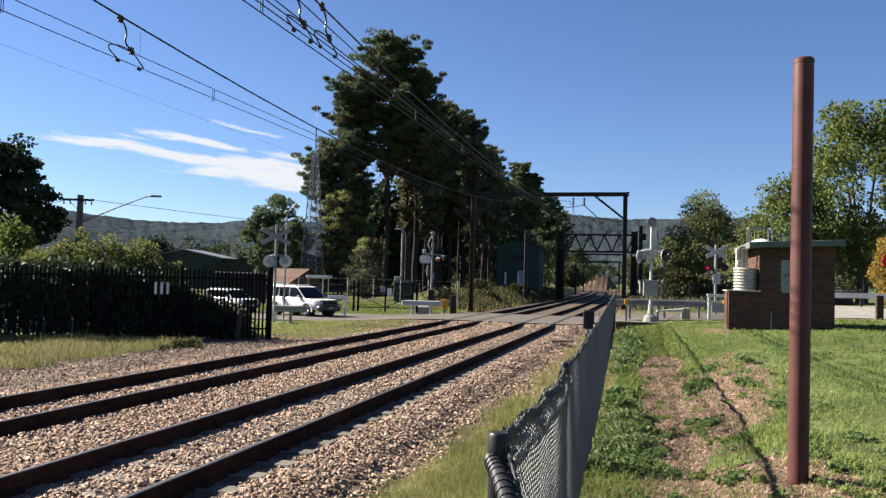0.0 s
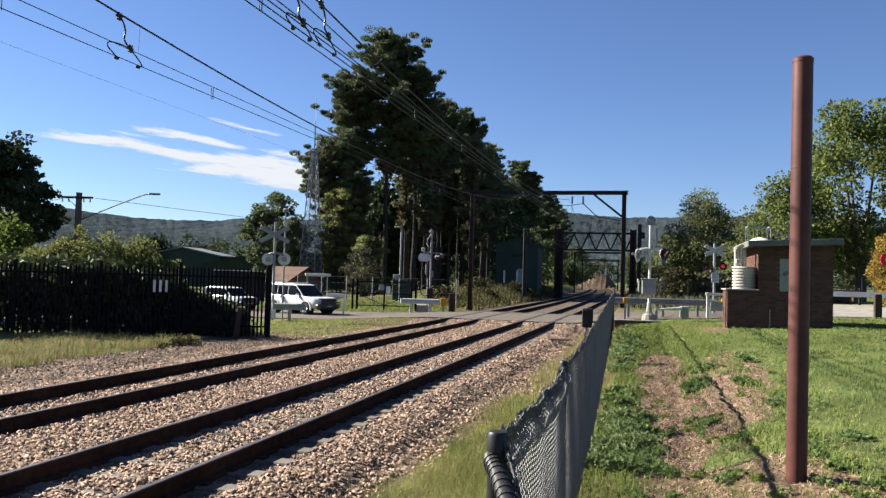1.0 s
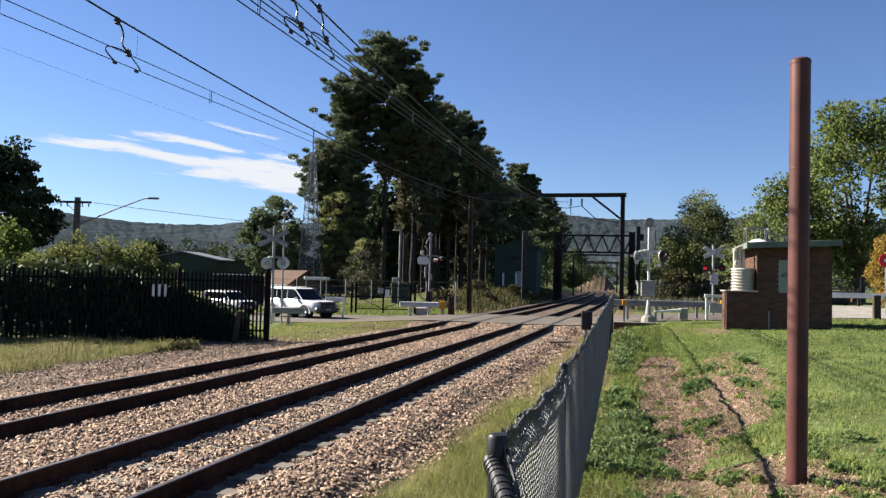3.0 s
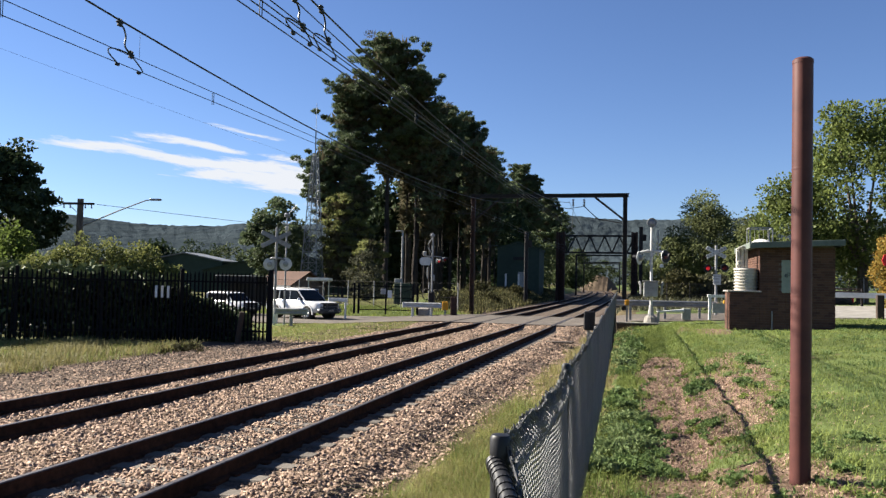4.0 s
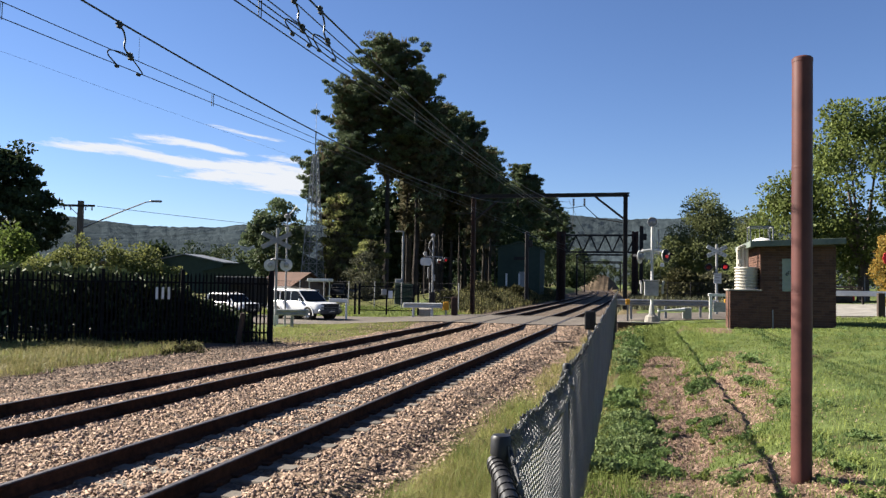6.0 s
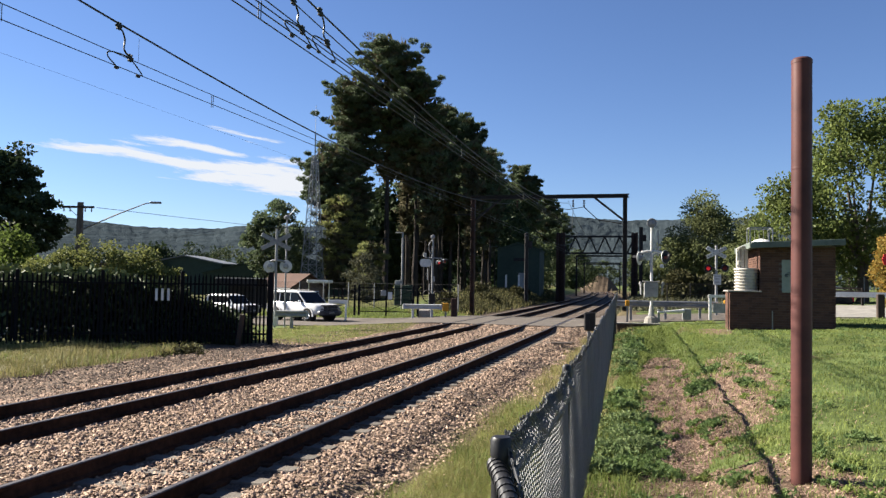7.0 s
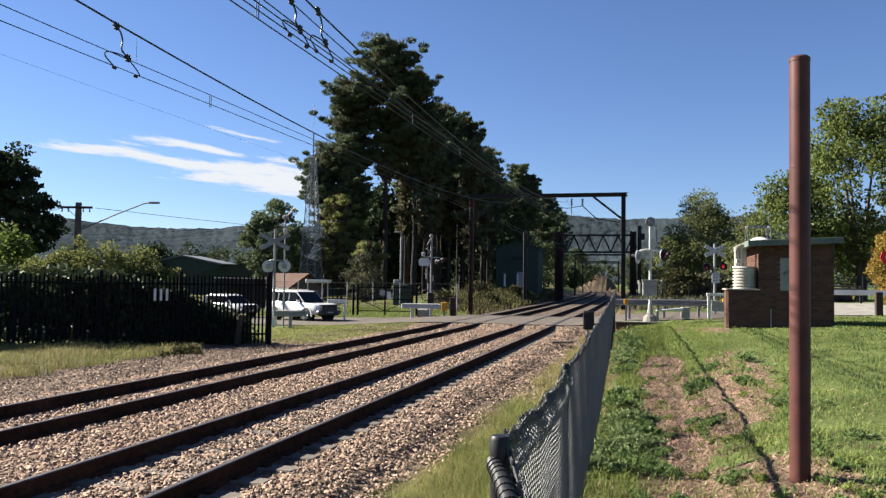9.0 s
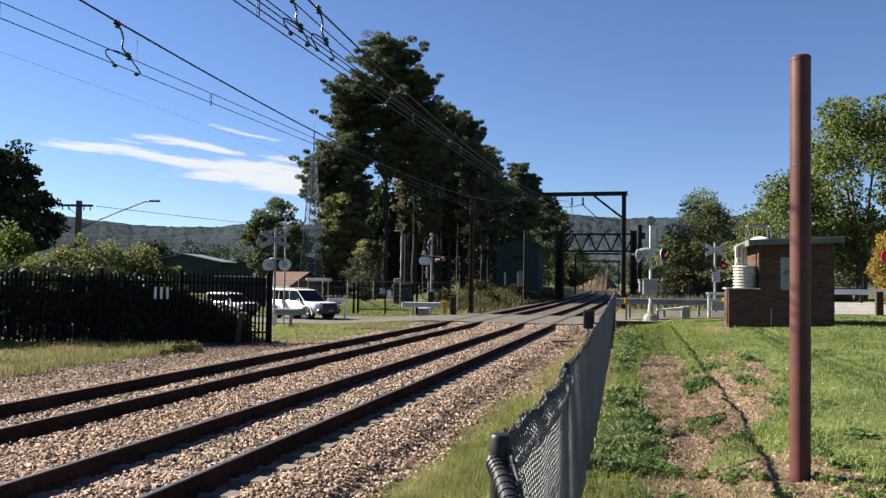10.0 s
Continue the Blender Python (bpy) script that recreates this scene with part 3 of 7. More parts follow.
def stones(name, label, material, x, y, z, size, flat=0.75):
    """Broken stones: squashed, twisted wedges with a ridge."""
    n = len(x)
    base = np.array([(-1, -1, -1), (1, -1, -1), (1, 1, -1), (-1, 1, -1), (-0.45, -0.1, 1), (0.5, 0.15, 1)], float)
    fq = np.array([(0, 1, 5), (0, 5, 4), (2, 3, 4), (2, 4, 5), (1, 2, 5), (3, 0, 4)])
    v = base[None] * (1 + rng.uniform(-0.45, 0.3, (n, 6, 3))) + rng.normal(0, 0.22, (n, 6, 3)) * np.array([1, 1, 0.3])
    v *= (size[:, None] * np.stack([rng.uniform(0.7, 1.3, n), rng.uniform(0.6, 1.0, n), rng.uniform(0.45, 0.9, n) * flat], 1))[:, None] * 0.5
    a, t = rng.uniform(0, 6.28, n), rng.normal(0, 0.45, n)
    ca, sa, ct, st = np.cos(a), np.sin(a), np.cos(t), np.sin(t)
    X, Y, Z = v[..., 0], v[..., 1], v[..., 2]
    Y, Z = Y * ct[:, None] - Z * st[:, None], Y * st[:, None] + Z * ct[:, None]
    X, Y = X * ca[:, None] - Y * sa[:, None], X * sa[:, None] + Y * ca[:, None]
    v = np.stack([X + x[:, None], Y + y[:, None], Z + z[:, None]], -1).reshape(-1, 3)
    f = (fq[None] + (np.arange(n) * 6)[:, None, None]).reshape(-1, 3)
    return tagged(new(name, big_mesh(name, v, f, material)), label, "ballast", kind="stuff")


def bed_points(n, xlo, xhi, ylo, yhi, fade=1.6):
    """Random places on the railway bed, denser near ylo."""
    y = ylo + (yhi - ylo) * rng.uniform(0, 1, n) ** fade
    x = rng.uniform(xlo, xhi, n)
    keep = np.ones(n, bool)
    for t0 in (TRACK_NEAR, TRACK_FAR):
        for off in (-0.7525, 0.7525):
            keep &= np.abs(x - bend(y) - t0 - off) > 0.085
    return x[keep], y[keep]


def build_ballast():
    x, y = bed_points(114000, -14.0, -2.05, 3.2, 36.6, 1.55)
    x2, y2 = bed_points(14000, -11.0, -2.55, -5.0, 3.2, 0.7)
    x, y = np.concatenate([x, x2]), np.concatenate([y, y2])
    size = rng.uniform(0.026, 0.056, len(x)) * (1 + np.clip(y - 12, 0, 40) * 0.018)
    z = land(x, y) + size * 0.18 + rng.uniform(-0.01, 0.02, len(x))
    gap = np.abs(x - TRACK_NEAR) < 0.66
    gap2 = np.abs(x - TRACK_FAR) < 0.66
    heap = wob(x, y, 1.2, 4) * 0.018
    z = z + heap + np.where(gap | gap2, 0.03, 0.0) + np.where((x > -8.0) & (x < -6.05), 0.055, 0) + np.where((x > -3.9) & (x < -3.2), 0.045, 0)
    # the ballast lies low along the east foot of every rail
    for t0 in (TRACK_NEAR, TRACK_FAR):
        for off in (-0.7525, 0.7525):
            d = x - bend(y) - t0 - off
            low = (d > 0) & (d < 0.36 + 0.05 * wob(x, y, 2.2, 3))
            z = np.where(low, np.minimum(z, -0.205 + size * 0.22), z)
    # clear ends of the sleepers, next to the rail
    clear = (x > -4.36) & (x < -4.0 + 0.06 * wob(x, y, 2.5, 1)) & (np.mod(y - 6.986 + 0.3, 0.6) > 0.16) & (np.mod(y - 6.986 + 0.3, 0.6) < 0.44)
    z = np.where((x > -4.36) & (x < -4.05), np.minimum(z, -0.19 + size * 0.1), z)
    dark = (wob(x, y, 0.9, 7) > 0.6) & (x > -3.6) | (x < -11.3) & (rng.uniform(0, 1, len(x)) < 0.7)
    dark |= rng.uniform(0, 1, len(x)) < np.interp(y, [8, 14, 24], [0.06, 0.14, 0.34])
    # all-dark strip beside this rail: the stones' colour stands in for its shade
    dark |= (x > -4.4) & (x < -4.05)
    stray = (x < -2.7 + 0.2 * wob(x, y, 1.6, 2)) | (rng.uniform(0, 1, len(x)) < 0.3)
    clear |= ~stray
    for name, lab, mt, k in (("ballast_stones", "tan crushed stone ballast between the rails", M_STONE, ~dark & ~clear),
                             ("dark_ballast_stones", "grey brown crushed stones in the ballast, some painting shade beside the rail", M_STONE_D, dark & ~clear)):
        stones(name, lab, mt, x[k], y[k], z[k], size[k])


build_ballast()


# ---- overhead line ----
def wire_line(pts, r, name="overhead_wire", label="dark overhead railway wire", n=5):
    return thing(name, Mesh().tube(pts, r, n), M_WIRE, label, "wire", "overhead wires")


def span(x0, f, ylo, yhi, steps=26, lean=0.0):
    ys = np.linspace(ylo, yhi, steps)
    return [(x0 + float(bend(y)) + lean * (y - 25), float(y), float(f(y))) for y in ys]


GANTRY_Y, TRUSS_Y = 50.0, 97.0


def hang(low, k, mid=25.0):
    return lambda y: low + k * (y - mid) ** 2


def rounded(pts, n=6):
    """A smooth curve through the points."""
    q = [Vector(p) for p in pts]
    q = [q[0] * 2 - q[1]] + q + [q[-1] * 2 - q[-2]]
    out = []
    for a, b, c, d in zip(q, q[1:], q[2:], q[3:]):
        for k in range(n):
            t = k / n
            out.append(0.5 * (2 * b + (c - a) * t + (2 * a - 5 * b + 4 * c - d) * t * t + (3 * b - a - 3 * c + d) * t ** 3))
    return out + [q[-2]]


def build_wires():
    flat = lambda z: (lambda y: z)
    for x0, fs in ((TRACK_NEAR, (flat(5.58), flat(5.70), flat(5.80), hang(5.80, 0.0004), hang(5.78, 0.0018), hang(5.95, 0.00216))),
                   (TRACK_FAR, (lambda y: 5.56 + 0.006 * min(y, 20), flat(5.84), hang(5.95, 0.00216)))):
        for k, f in enumerate(fs):
            wire_line(span(x0, f, -4, GANTRY_Y), (0.016 if x0 == TRACK_NEAR else 0.018) if k == len(fs) - 1 else (0.0100 if x0 == TRACK_NEAR else 0.0080))
        for lo, kk in ((5.6, 0.0), (5.8, 0.0), (6.0, 0.0026)):
            wire_line(span(x0, hang(lo, kk, 73.5), GANTRY_Y, TRUSS_Y, 14), 0.012)
            wire_line(span(x0, hang(lo, kk, 120), TRUSS_Y, 143, 10), 0.014)
    # droppers between the wires
    for x0, places in ((TRACK_NEAR, (9.3, 16.5, 21, 26, 32, 38, 44)), (TRACK_FAR, (8.6, 14.0, 19.5, 26, 32, 38, 44))):
        for y in places:
            thing("dropper", Mesh().cyl((x0 - 0.02, y, 5.58), (x0 - 0.02, y, 5.83), 0.008, n=4).cyl((x0 + 0.02, y, 5.58), (x0 + 0.02, y, 5.83), 0.008, n=4),
                  M_WIRE, "short twin dropper between overhead wires", "dropper", "wire droppers")
    # jumper loops with their clamps
    for x0, y, top, low in ((TRACK_FAR, 11.05, 6.33, 5.60), (TRACK_NEAR, 11.25, 6.36, 5.70), (TRACK_NEAR, 10.3, 6.2, 5.66)):
        ob = thing("wire_jumper", None, None, "curved jumper cable clamped between overhead wires", "jumper cable", "wire jumpers", at=pose(x0, y, low))
        h = top - low
        part("cable", Mesh().tube(rounded([(0, 0, h), (0, 0.12, h - 0.08), (0, 0.17, h * 0.72), (0, 0.16, h * 0.5), (0, 0.32, h * 0.36)]), 0.016, 6), M_WIRE, ob)
        part("loop", Mesh().tube(rounded([(0, 0.32, h * 0.36), (0, 0.05, h * 0.36), (0, -0.22, h * 0.30), (0, -0.24, h * 0.18), (0, -0.02, 0.02)]), 0.012, 6), M_WIRE, ob)
        part("loop", Mesh().tube(rounded([(0, 0.32, h * 0.36), (0, 0.55, h * 0.18), (0, 0.66, h * 0.06), (0, 0.55, 0.02)]), 0.012, 6), M_WIRE, ob)
        for cy, cz in ((0, h), (0.32, h * 0.36)):
            c = Mesh()
            for q in range(3):
                c.box((0, 0, 0), (0.055, 0.15, 0.035), m=Matrix.Translation((0, cy, cz)) @ Matrix.Rotation(radians(60 * q), 4, "X"), bev=0.01)
            part("clamp", c, M_WIRE, ob)
        for cy in (-0.02, 0.55):
            part("clamp", Mesh().box((0, cy, 0), (0.05, 0.10, 0.05), bev=0.015), M_WIRE, ob)
    # thin feeder high beside the far track
    for x0, z in ((-13.0, 6.6),):
        wire_line(span(x0, flat(z), 4, GANTRY_Y), 0.0028, "feeder_wire", "thin pale feeder wire beside the railway", 4)
    wire_line([(TRACK_FAR, 11.6, 6.28), (TRACK_FAR, 11.6, 5.86)], 0.004, "dropper_wire", "single thin dropper below the upper wire", 4)
    # thin far cables high over the town
    for a, b in (((-34.9, 42, 6.5), (-15, 120, 7.5)), ((-36.9, 41.6, 6.5), (-75, 60, 6.2))):
        pts = [Vector(a).lerp(Vector(b), t) - Vector((0, 0, 2.0 * t * (1 - t))) for t in np.linspace(0, 1, 12)]
        wire_line(pts, 0.016, "street_cable", "thin power cable from the timber pole", 4)


build_wires()


def build_gantry():
    g = thing("portal_gantry", None, None, "dark steel portal gantry carrying the overhead wires", "gantry")
    xr, xl, y, top = -1.61, -11.55, GANTRY_Y, 7.84
    for x, mt in ((xr, M_STEEL), (xl, M_STEELRUST)):
        m = Mesh()
        for dx in (-0.11, 0.11):
            m.box((x + dx, y, (top - 0.4) / 2 - 0.1), (0.05, 0.28, top + 0.4), bev=0.008)
        m.box((x, y, (top - 0.4) / 2 - 0.1), (0.2, 0.05, top + 0.4))
        for k in range(9):
            m.box((x, y - 0.12, 0.5 + k * 0.85), (0.24, 0.02, 0.12))
        part("post", m, mt, g)
    m = Mesh().box(((xl + xr) / 2, y, top), (xr - xl + 0.5, 0.26, 0.05))
    m.box(((xl + xr) / 2, y, top - 0.2), (xr - xl + 0.5, 0.26, 0.05)).box(((xl + xr) / 2, y, top - 0.1), (xr - xl + 0.4, 0.05, 0.18))
    part("beam", m, M_STEEL, g)
    part("bracket", Mesh().box((xl - 0.75, y, 6.6), (1.5, 0.08, 0.06)), M_STEEL, g)
    part("brace", Mesh().tube([(xr, y, 6.1), (xr - 1.9, y, top - 0.22)], 0.075, 6), M_STEEL, g)
    part("brace", Mesh().tube([(xl, y, 6.1), (xl + 1.9, y, top - 0.22)], 0.075, 6), M_STEEL, g)
    for x in (TRACK_NEAR + 0.3, TRACK_NEAR + 1.0, TRACK_FAR + 0.3):
        for k in range(3):
            part("insulator", Mesh().cyl((x, y, top - 0.35 - k * 0.16), (x, y, top - 0.47 - k * 0.16), 0.075, 0.05, 8), M_STEELRUST, g)
    part("stay", Mesh().tube([(TRACK_NEAR + 1.0, y, top - 0.8), (xr - 1.7, y, 6.2), (xr - 0.2, y, 5.95)], 0.03, 5), M_STEEL, g)
    part("stay", Mesh().tube([(TRACK_NEAR - 1.4, y, top - 0.75), (TRACK_NEAR, y, top - 0.95), (TRACK_NEAR + 1.0, y, top - 0.8)], 0.022, 5), M_WIRE, g)
    part("stay", Mesh().tube([(TRACK_NEAR + 0.3, y, top - 0.8), (TRACK_NEAR + 0.25, y, 5.6)], 0.018, 5), M_WIRE, g)


build_gantry()


def build_truss(y, xl, xr, lo, hi, base, panels, r):
    g = thing("truss_gantry", None, None, "dark lattice truss gantry spanning the railway", "gantry")
    for x in (xl, xr):
        m = Mesh()
        w = 0.42 if x == xl else 0.26
        for dx in (-w, w):
            m.box((x + dx, y, (hi + 0.5 + base) / 2), (0.26, 0.5, hi + 0.5 - base))
        m.box((x, y + 0.15, (hi + 0.5 + base) / 2), (2 * w, 0.06, hi + 0.4 - base))
        for k in range(14):
            z0, z1 = base + 0.3 + k * 0.5, base + 0.8 + k * 0.5
            m.tube([(x - 0.24, y - 0.2, z0), (x + 0.24, y - 0.2, z1)], 0.06, 4).tube([(x + 0.24, y - 0.2, z0), (x - 0.24, y - 0.2, z1)], 0.06, 4)
        part("post", m, M_STEELRUST, g)
    for z in (lo, hi):
        part("chord", Mesh().box(((xl + xr) / 2, y, z), (xr - xl, 0.4, 0.22)), M_STEEL, g)
    step = (xr - xl) / panels
    for k in range(panels):
        a, b = xl + k * step, xl + (k + 1) * step
        part("diagonal", Mesh().tube([(a, y, hi), ((a + b) / 2, y, lo)], r, 4), M_STEEL, g)
        part("diagonal", Mesh().tube([((a + b) / 2, y, lo), (b, y, hi)], r, 4), M_STEEL, g)
    return g


build_truss(TRUSS_Y, -11.0, -1.95, 5.95, 8.05, -0.3, 5, 0.09)


def build_far_portals():
    for y, w, h in ((150, 4.6, 7.6), (205, 4.6, 7.8)):
        xm = (TRACK_NEAR + TRACK_FAR) / 2 + float(bend(y))
        g = thing("distant_portal", None, None, "thin dark overhead portal far down the railway", "gantry", "distant portals")
        for s in (-w, w):
            part("post", Mesh().box((xm + s, y, h / 2 - 0.3), (0.3, 0.3, h + 0.6)), M_STEEL, g)
        part("beam", Mesh().box((xm, y, h), (2 * w + 0.3, 0.3, 0.3)), M_STEEL, g)
        part("beam", Mesh().box((xm, y, h - 1.6), (2 * w, 0.16, 0.16)), M_STEEL, g)
    # single masts beside the line
    for x, y, z0, z1, w, mt in ((-12.26, 77.5, 0.0, 7.2, 0.36, M_STEEL), (-1.05, 86.0, -0.1, 8.4, 0.4, M_STEEL)):
        g = thing("line_mast", None, None, "dark steel mast beside the railway", "mast", "line masts")
        part("column", Mesh().box((x, y, (z0 + z1) / 2), (w, w, z1 - z0), bev=0.05), mt, g)
        part("bracket", Mesh().box((x + 0.35, y, z1 - 1.2), (0.4, 0.3, 0.7), bev=0.05), mt, g)


build_far_portals()


# ---- near right: the rusty pole and the wire fence ----
def build_pole():
    z0 = float(land(1.23, 7.0))
    p = thing("rusty_pole", None, None, "red rusty steel pole standing in the grass", "pole", at=pose(1.215, 7.0, z0, 0, 0.25, 0))
    h, r = 3.52, 0.082
    pts, rs = [], []
    for k in range(25):
        pts.append((0, 0, -0.15 + (h + 0.15) * k / 24))
        rs.append(r * (1 + 0.004 * math.sin(k * 2.1)))
    part("shaft", Mesh().tube(pts, rs, 28), M_POLE, p, smooth=True)
    part("cap", Mesh().tube([(0, 0, h), (0, 0, h + 0.03), (0, 0, h + 0.045)], [r * 1.03, r * 1.03, r * 0.85], 28), M_POLE, p, "dark rusted cap", smooth=True)
    for z in (0.55, 1.55, 2.62):
        part("weld_band", Mesh().tube([(0, 0, z - 0.012), (0, 0, z), (0, 0, z + 0.012)], [r * 1.004, r * 1.018, r * 1.004], 28, cap=False), M_POLE, p, smooth=True)


build_pole()

FENCE_Y = [0.6, 3.28, 5.75, 8.2, 10.7, 13.5, 16.3, 19.1, 22.0, 24.8, 27.6, 30.4]


def fence_x(y):
    return float(np.interp(y, [1.9, 2.45, 2.83, 3.15, 3.3, 6, 10.7, 22, 31], [-0.22, -0.36, -0.44, -0.55, -0.63, -0.63, -0.71, -1.03, -1.32]))


def fence_top(y):
    return float(np.interp(y, [1.9, 2.45, 2.83, 3.15, 3.3, 6, 10.7, 22, 31], [0.72, 0.97, 1.10, 1.20, 1.33, 1.38, 1.50, 1.66, 1.72]))


def build_wire_fence():
    g = thing("chain_wire_fence", None, None, "black chain wire fence leaning along the railway", "fence")
    for i, y in enumerate(FENCE_Y):
        x, zt = fence_x(y), fence_top(y)
        zb = float(land(x, y)) - 0.15
        if i == 0:
            continue
        r = 0.043 if i == 1 else 0.030
        tilt = 0.03 if i == 2 else 0.0
        zt = zt if i < 3 else zt - 0.10
        post = part("post", Mesh().tube([(x, y, zb), (x + tilt, y, zt + 0.02)], r, 16), M_BLACK, g, smooth=True)
        part("post_cap", Mesh().tube([(x + tilt, y, zt - 0.045), (x + tilt, y, zt + 0.022), (x + tilt, y, zt + 0.037), (x + tilt, y, zt + 0.042)], [r + 0.005, r + 0.005, r * 0.9, r * 0.3], 16),
             M_BLACK, post, smooth=True)
    # bent pipe rail wrapped with wire, running back from the corner post
    pts = [Vector((-0.645, 3.27, 1.235)), Vector((-0.60, 3.18, 1.205)), Vector((-0.535, 3.02, 1.155)), Vector((-0.475, 2.85, 1.105)), Vector((-0.37, 2.5, 0.97)), Vector((-0.22, 1.95, 0.70))]
    rail = part("pipe_rail", Mesh().tube(pts, 0.037, 16), M_BLACK, g, "bent black pipe rail wound with wire", smooth=True)
    for k in range(12):
        t = 0.25 + k * 0.28
        i = min(int(t), 4)
        a = pts[i].lerp(pts[i + 1], t - i)
        d = (pts[i + 1] - pts[i]).normalized() * 0.0045
        part("wire_wrap", Mesh().tube([a - d, a + d], 0.0415, 14), M_BLACK, rail)
    # the woven wire: slanting strands that buckle and sag
    verts, faces = [], []

    def place(s, h):
        """s: metres along, h: 0 at the ground to 1 at the top."""
        top = fence_top(s)
        x = fence_x(s)
        bay = 0.0
        for a, b in zip(FENCE_Y[:-1], FENCE_Y[1:]):
            if a <= s < b:
                bay = math.sin(math.pi * (s - a) / (b - a))
        zb = float(np.interp(s, [2, 8, 11.5, 31], [-0.14, -0.12, 0.12, 0.36]))
        top = top - (0.03 if s > 3.3 else 0.0) * bay - 0.012 * math.sin(s * 9.1)
        z = zb + (top - zb) * h
        buck = math.sin(s * 2.3 + h * 2.6) * 0.008 + math.sin(s * 7.1 + h * 3.0) * 0.0025
        lean = float(np.interp(s, [3, 5, 8, 12, 20, 31], [0.02, 0.03, 0.02, 0.0, -0.03, -0.10])) * (1 - h)
        return (x + 0.036 + lean + bay * 0.02 * math.sin(h * 3.1) + buck * (0.4 + h), s, z)
    hgt, pitch = 1.35, 0.05
    y0, y1 = 2.3, 31.0

    def strand(pts, r):
        o = len(verts)
        for p in pts:
            verts.extend([(p[0] + r * math.cos(1.2566 * k), p[1], p[2] + r * math.sin(1.2566 * k)) for k in range(5)])
        for i in range(len(pts) - 1):
            for k in range(5):
                faces.append((o + i * 5 + k, o + i * 5 + (k + 1) % 5, o + i * 5 + 5 + (k + 1) % 5, o + i * 5 + 5 + k))
    s = y0 - hgt
    while s < y1:
        r = 0.0033 + 0.00003 * max(s - 4, 0)
        for sign in (1, -1):
            pts = []
            for k in range(13):
                h = k / 12
                y = s + (h if sign > 0 else 1 - h) * hgt * 0.95
                if y0 <= y <= y1:
                    pts.append(place(y, h))
            if len(pts) > 1:
                strand(pts, r)
        s += pitch * (1 + max(s - 12, 0) * 0.03)
    for layer in range(2):
        s = y0 - 0.4
        while s < 5.9:
            for sign in (1, -1):
                pts = []
                for k in range(5):
                    low = (0.72 if s < 3.2 else 0.87) + 0.03 * layer
                    h = low + (1 - low) * k / 4
                    y = s + (k if sign > 0 else 4 - k) * 0.065
                    if y0 <= y <= 5.9:
                        q = place(y, h)
                        pts.append((q[0] + 0.03 * math.sin(k * 0.8 + layer) + 0.012 * layer, q[1], q[2] + 0.01 * math.sin(s * 13 + layer)))
                if len(pts) > 1:
                    strand(pts, 0.0036)
            s += 0.05
    woven = big_mesh("wire_mesh", np.array(verts), np.array(faces), M_MESH)
    woven.polygons.foreach_set("use_smooth", np.ones(len(woven.polygons), bool))
    tagged(part("wire_mesh", woven, None, g, "woven black chain wire"), kind="stuff")
    # knuckled ends of the wires along the top
    m = Mesh()
    y = y0
    while y < 9:
        a = Vector(place(y, 1.0))
        b = a + Vector((random.uniform(-0.02, 0.02), random.uniform(-0.02, 0.02), random.uniform(0.012, 0.03)))
        m.tube([a - Vector((0.012, 0, 0.04)), b, b + Vector((0.014, 0.012, -0.03))], 0.0036, 4)
        y += 0.024
    tagged(part("wire_fringe", m, M_MESH, g), kind="stuff")
    # the upper edge, rolled over and bunched into a rope
    for k in range(3):
        rope = [Vector(place(y, 1.0 - 0.010 * k)) + Vector((0.005 * math.sin(y * 9 + k * 2.1), 0, 0.006 * math.cos(y * 11 + k * 1.7))) for y in np.arange(y0 + 0.9, y1, 0.12)]
        part("rolled_edge", Mesh().tube(rope, 0.008, 6), M_BLACK, g)
    for h, rr in ((0.985, 0.004), (0.5, 0.0025)):
        part("strain_wire", Mesh().tube([place(y, h) for y in np.arange(y0, y1, 0.25)], rr, 5), M_MESH, g)


build_wire_fence()


def build_relay_case():
    x, y = -1.38, 18.33
    g = thing("signal_post_box", None, None, "small dark metal box on a short post by the fence", "signal box")
    part("box", Mesh().box((x, y, 1.15), (0.25, 0.20, 0.44), bev=0.02), M_STEEL, g)
    part("door", Mesh().box((x - 0.05, y - 0.105, 1.15), (0.12, 0.02, 0.38), bev=0.006), M_DARKIN, g)
    part("post", Mesh().box((x - 0.02, y, 0.35), (0.07, 0.07, 1.3), bev=0.01), M_GALV, g)


build_relay_case()


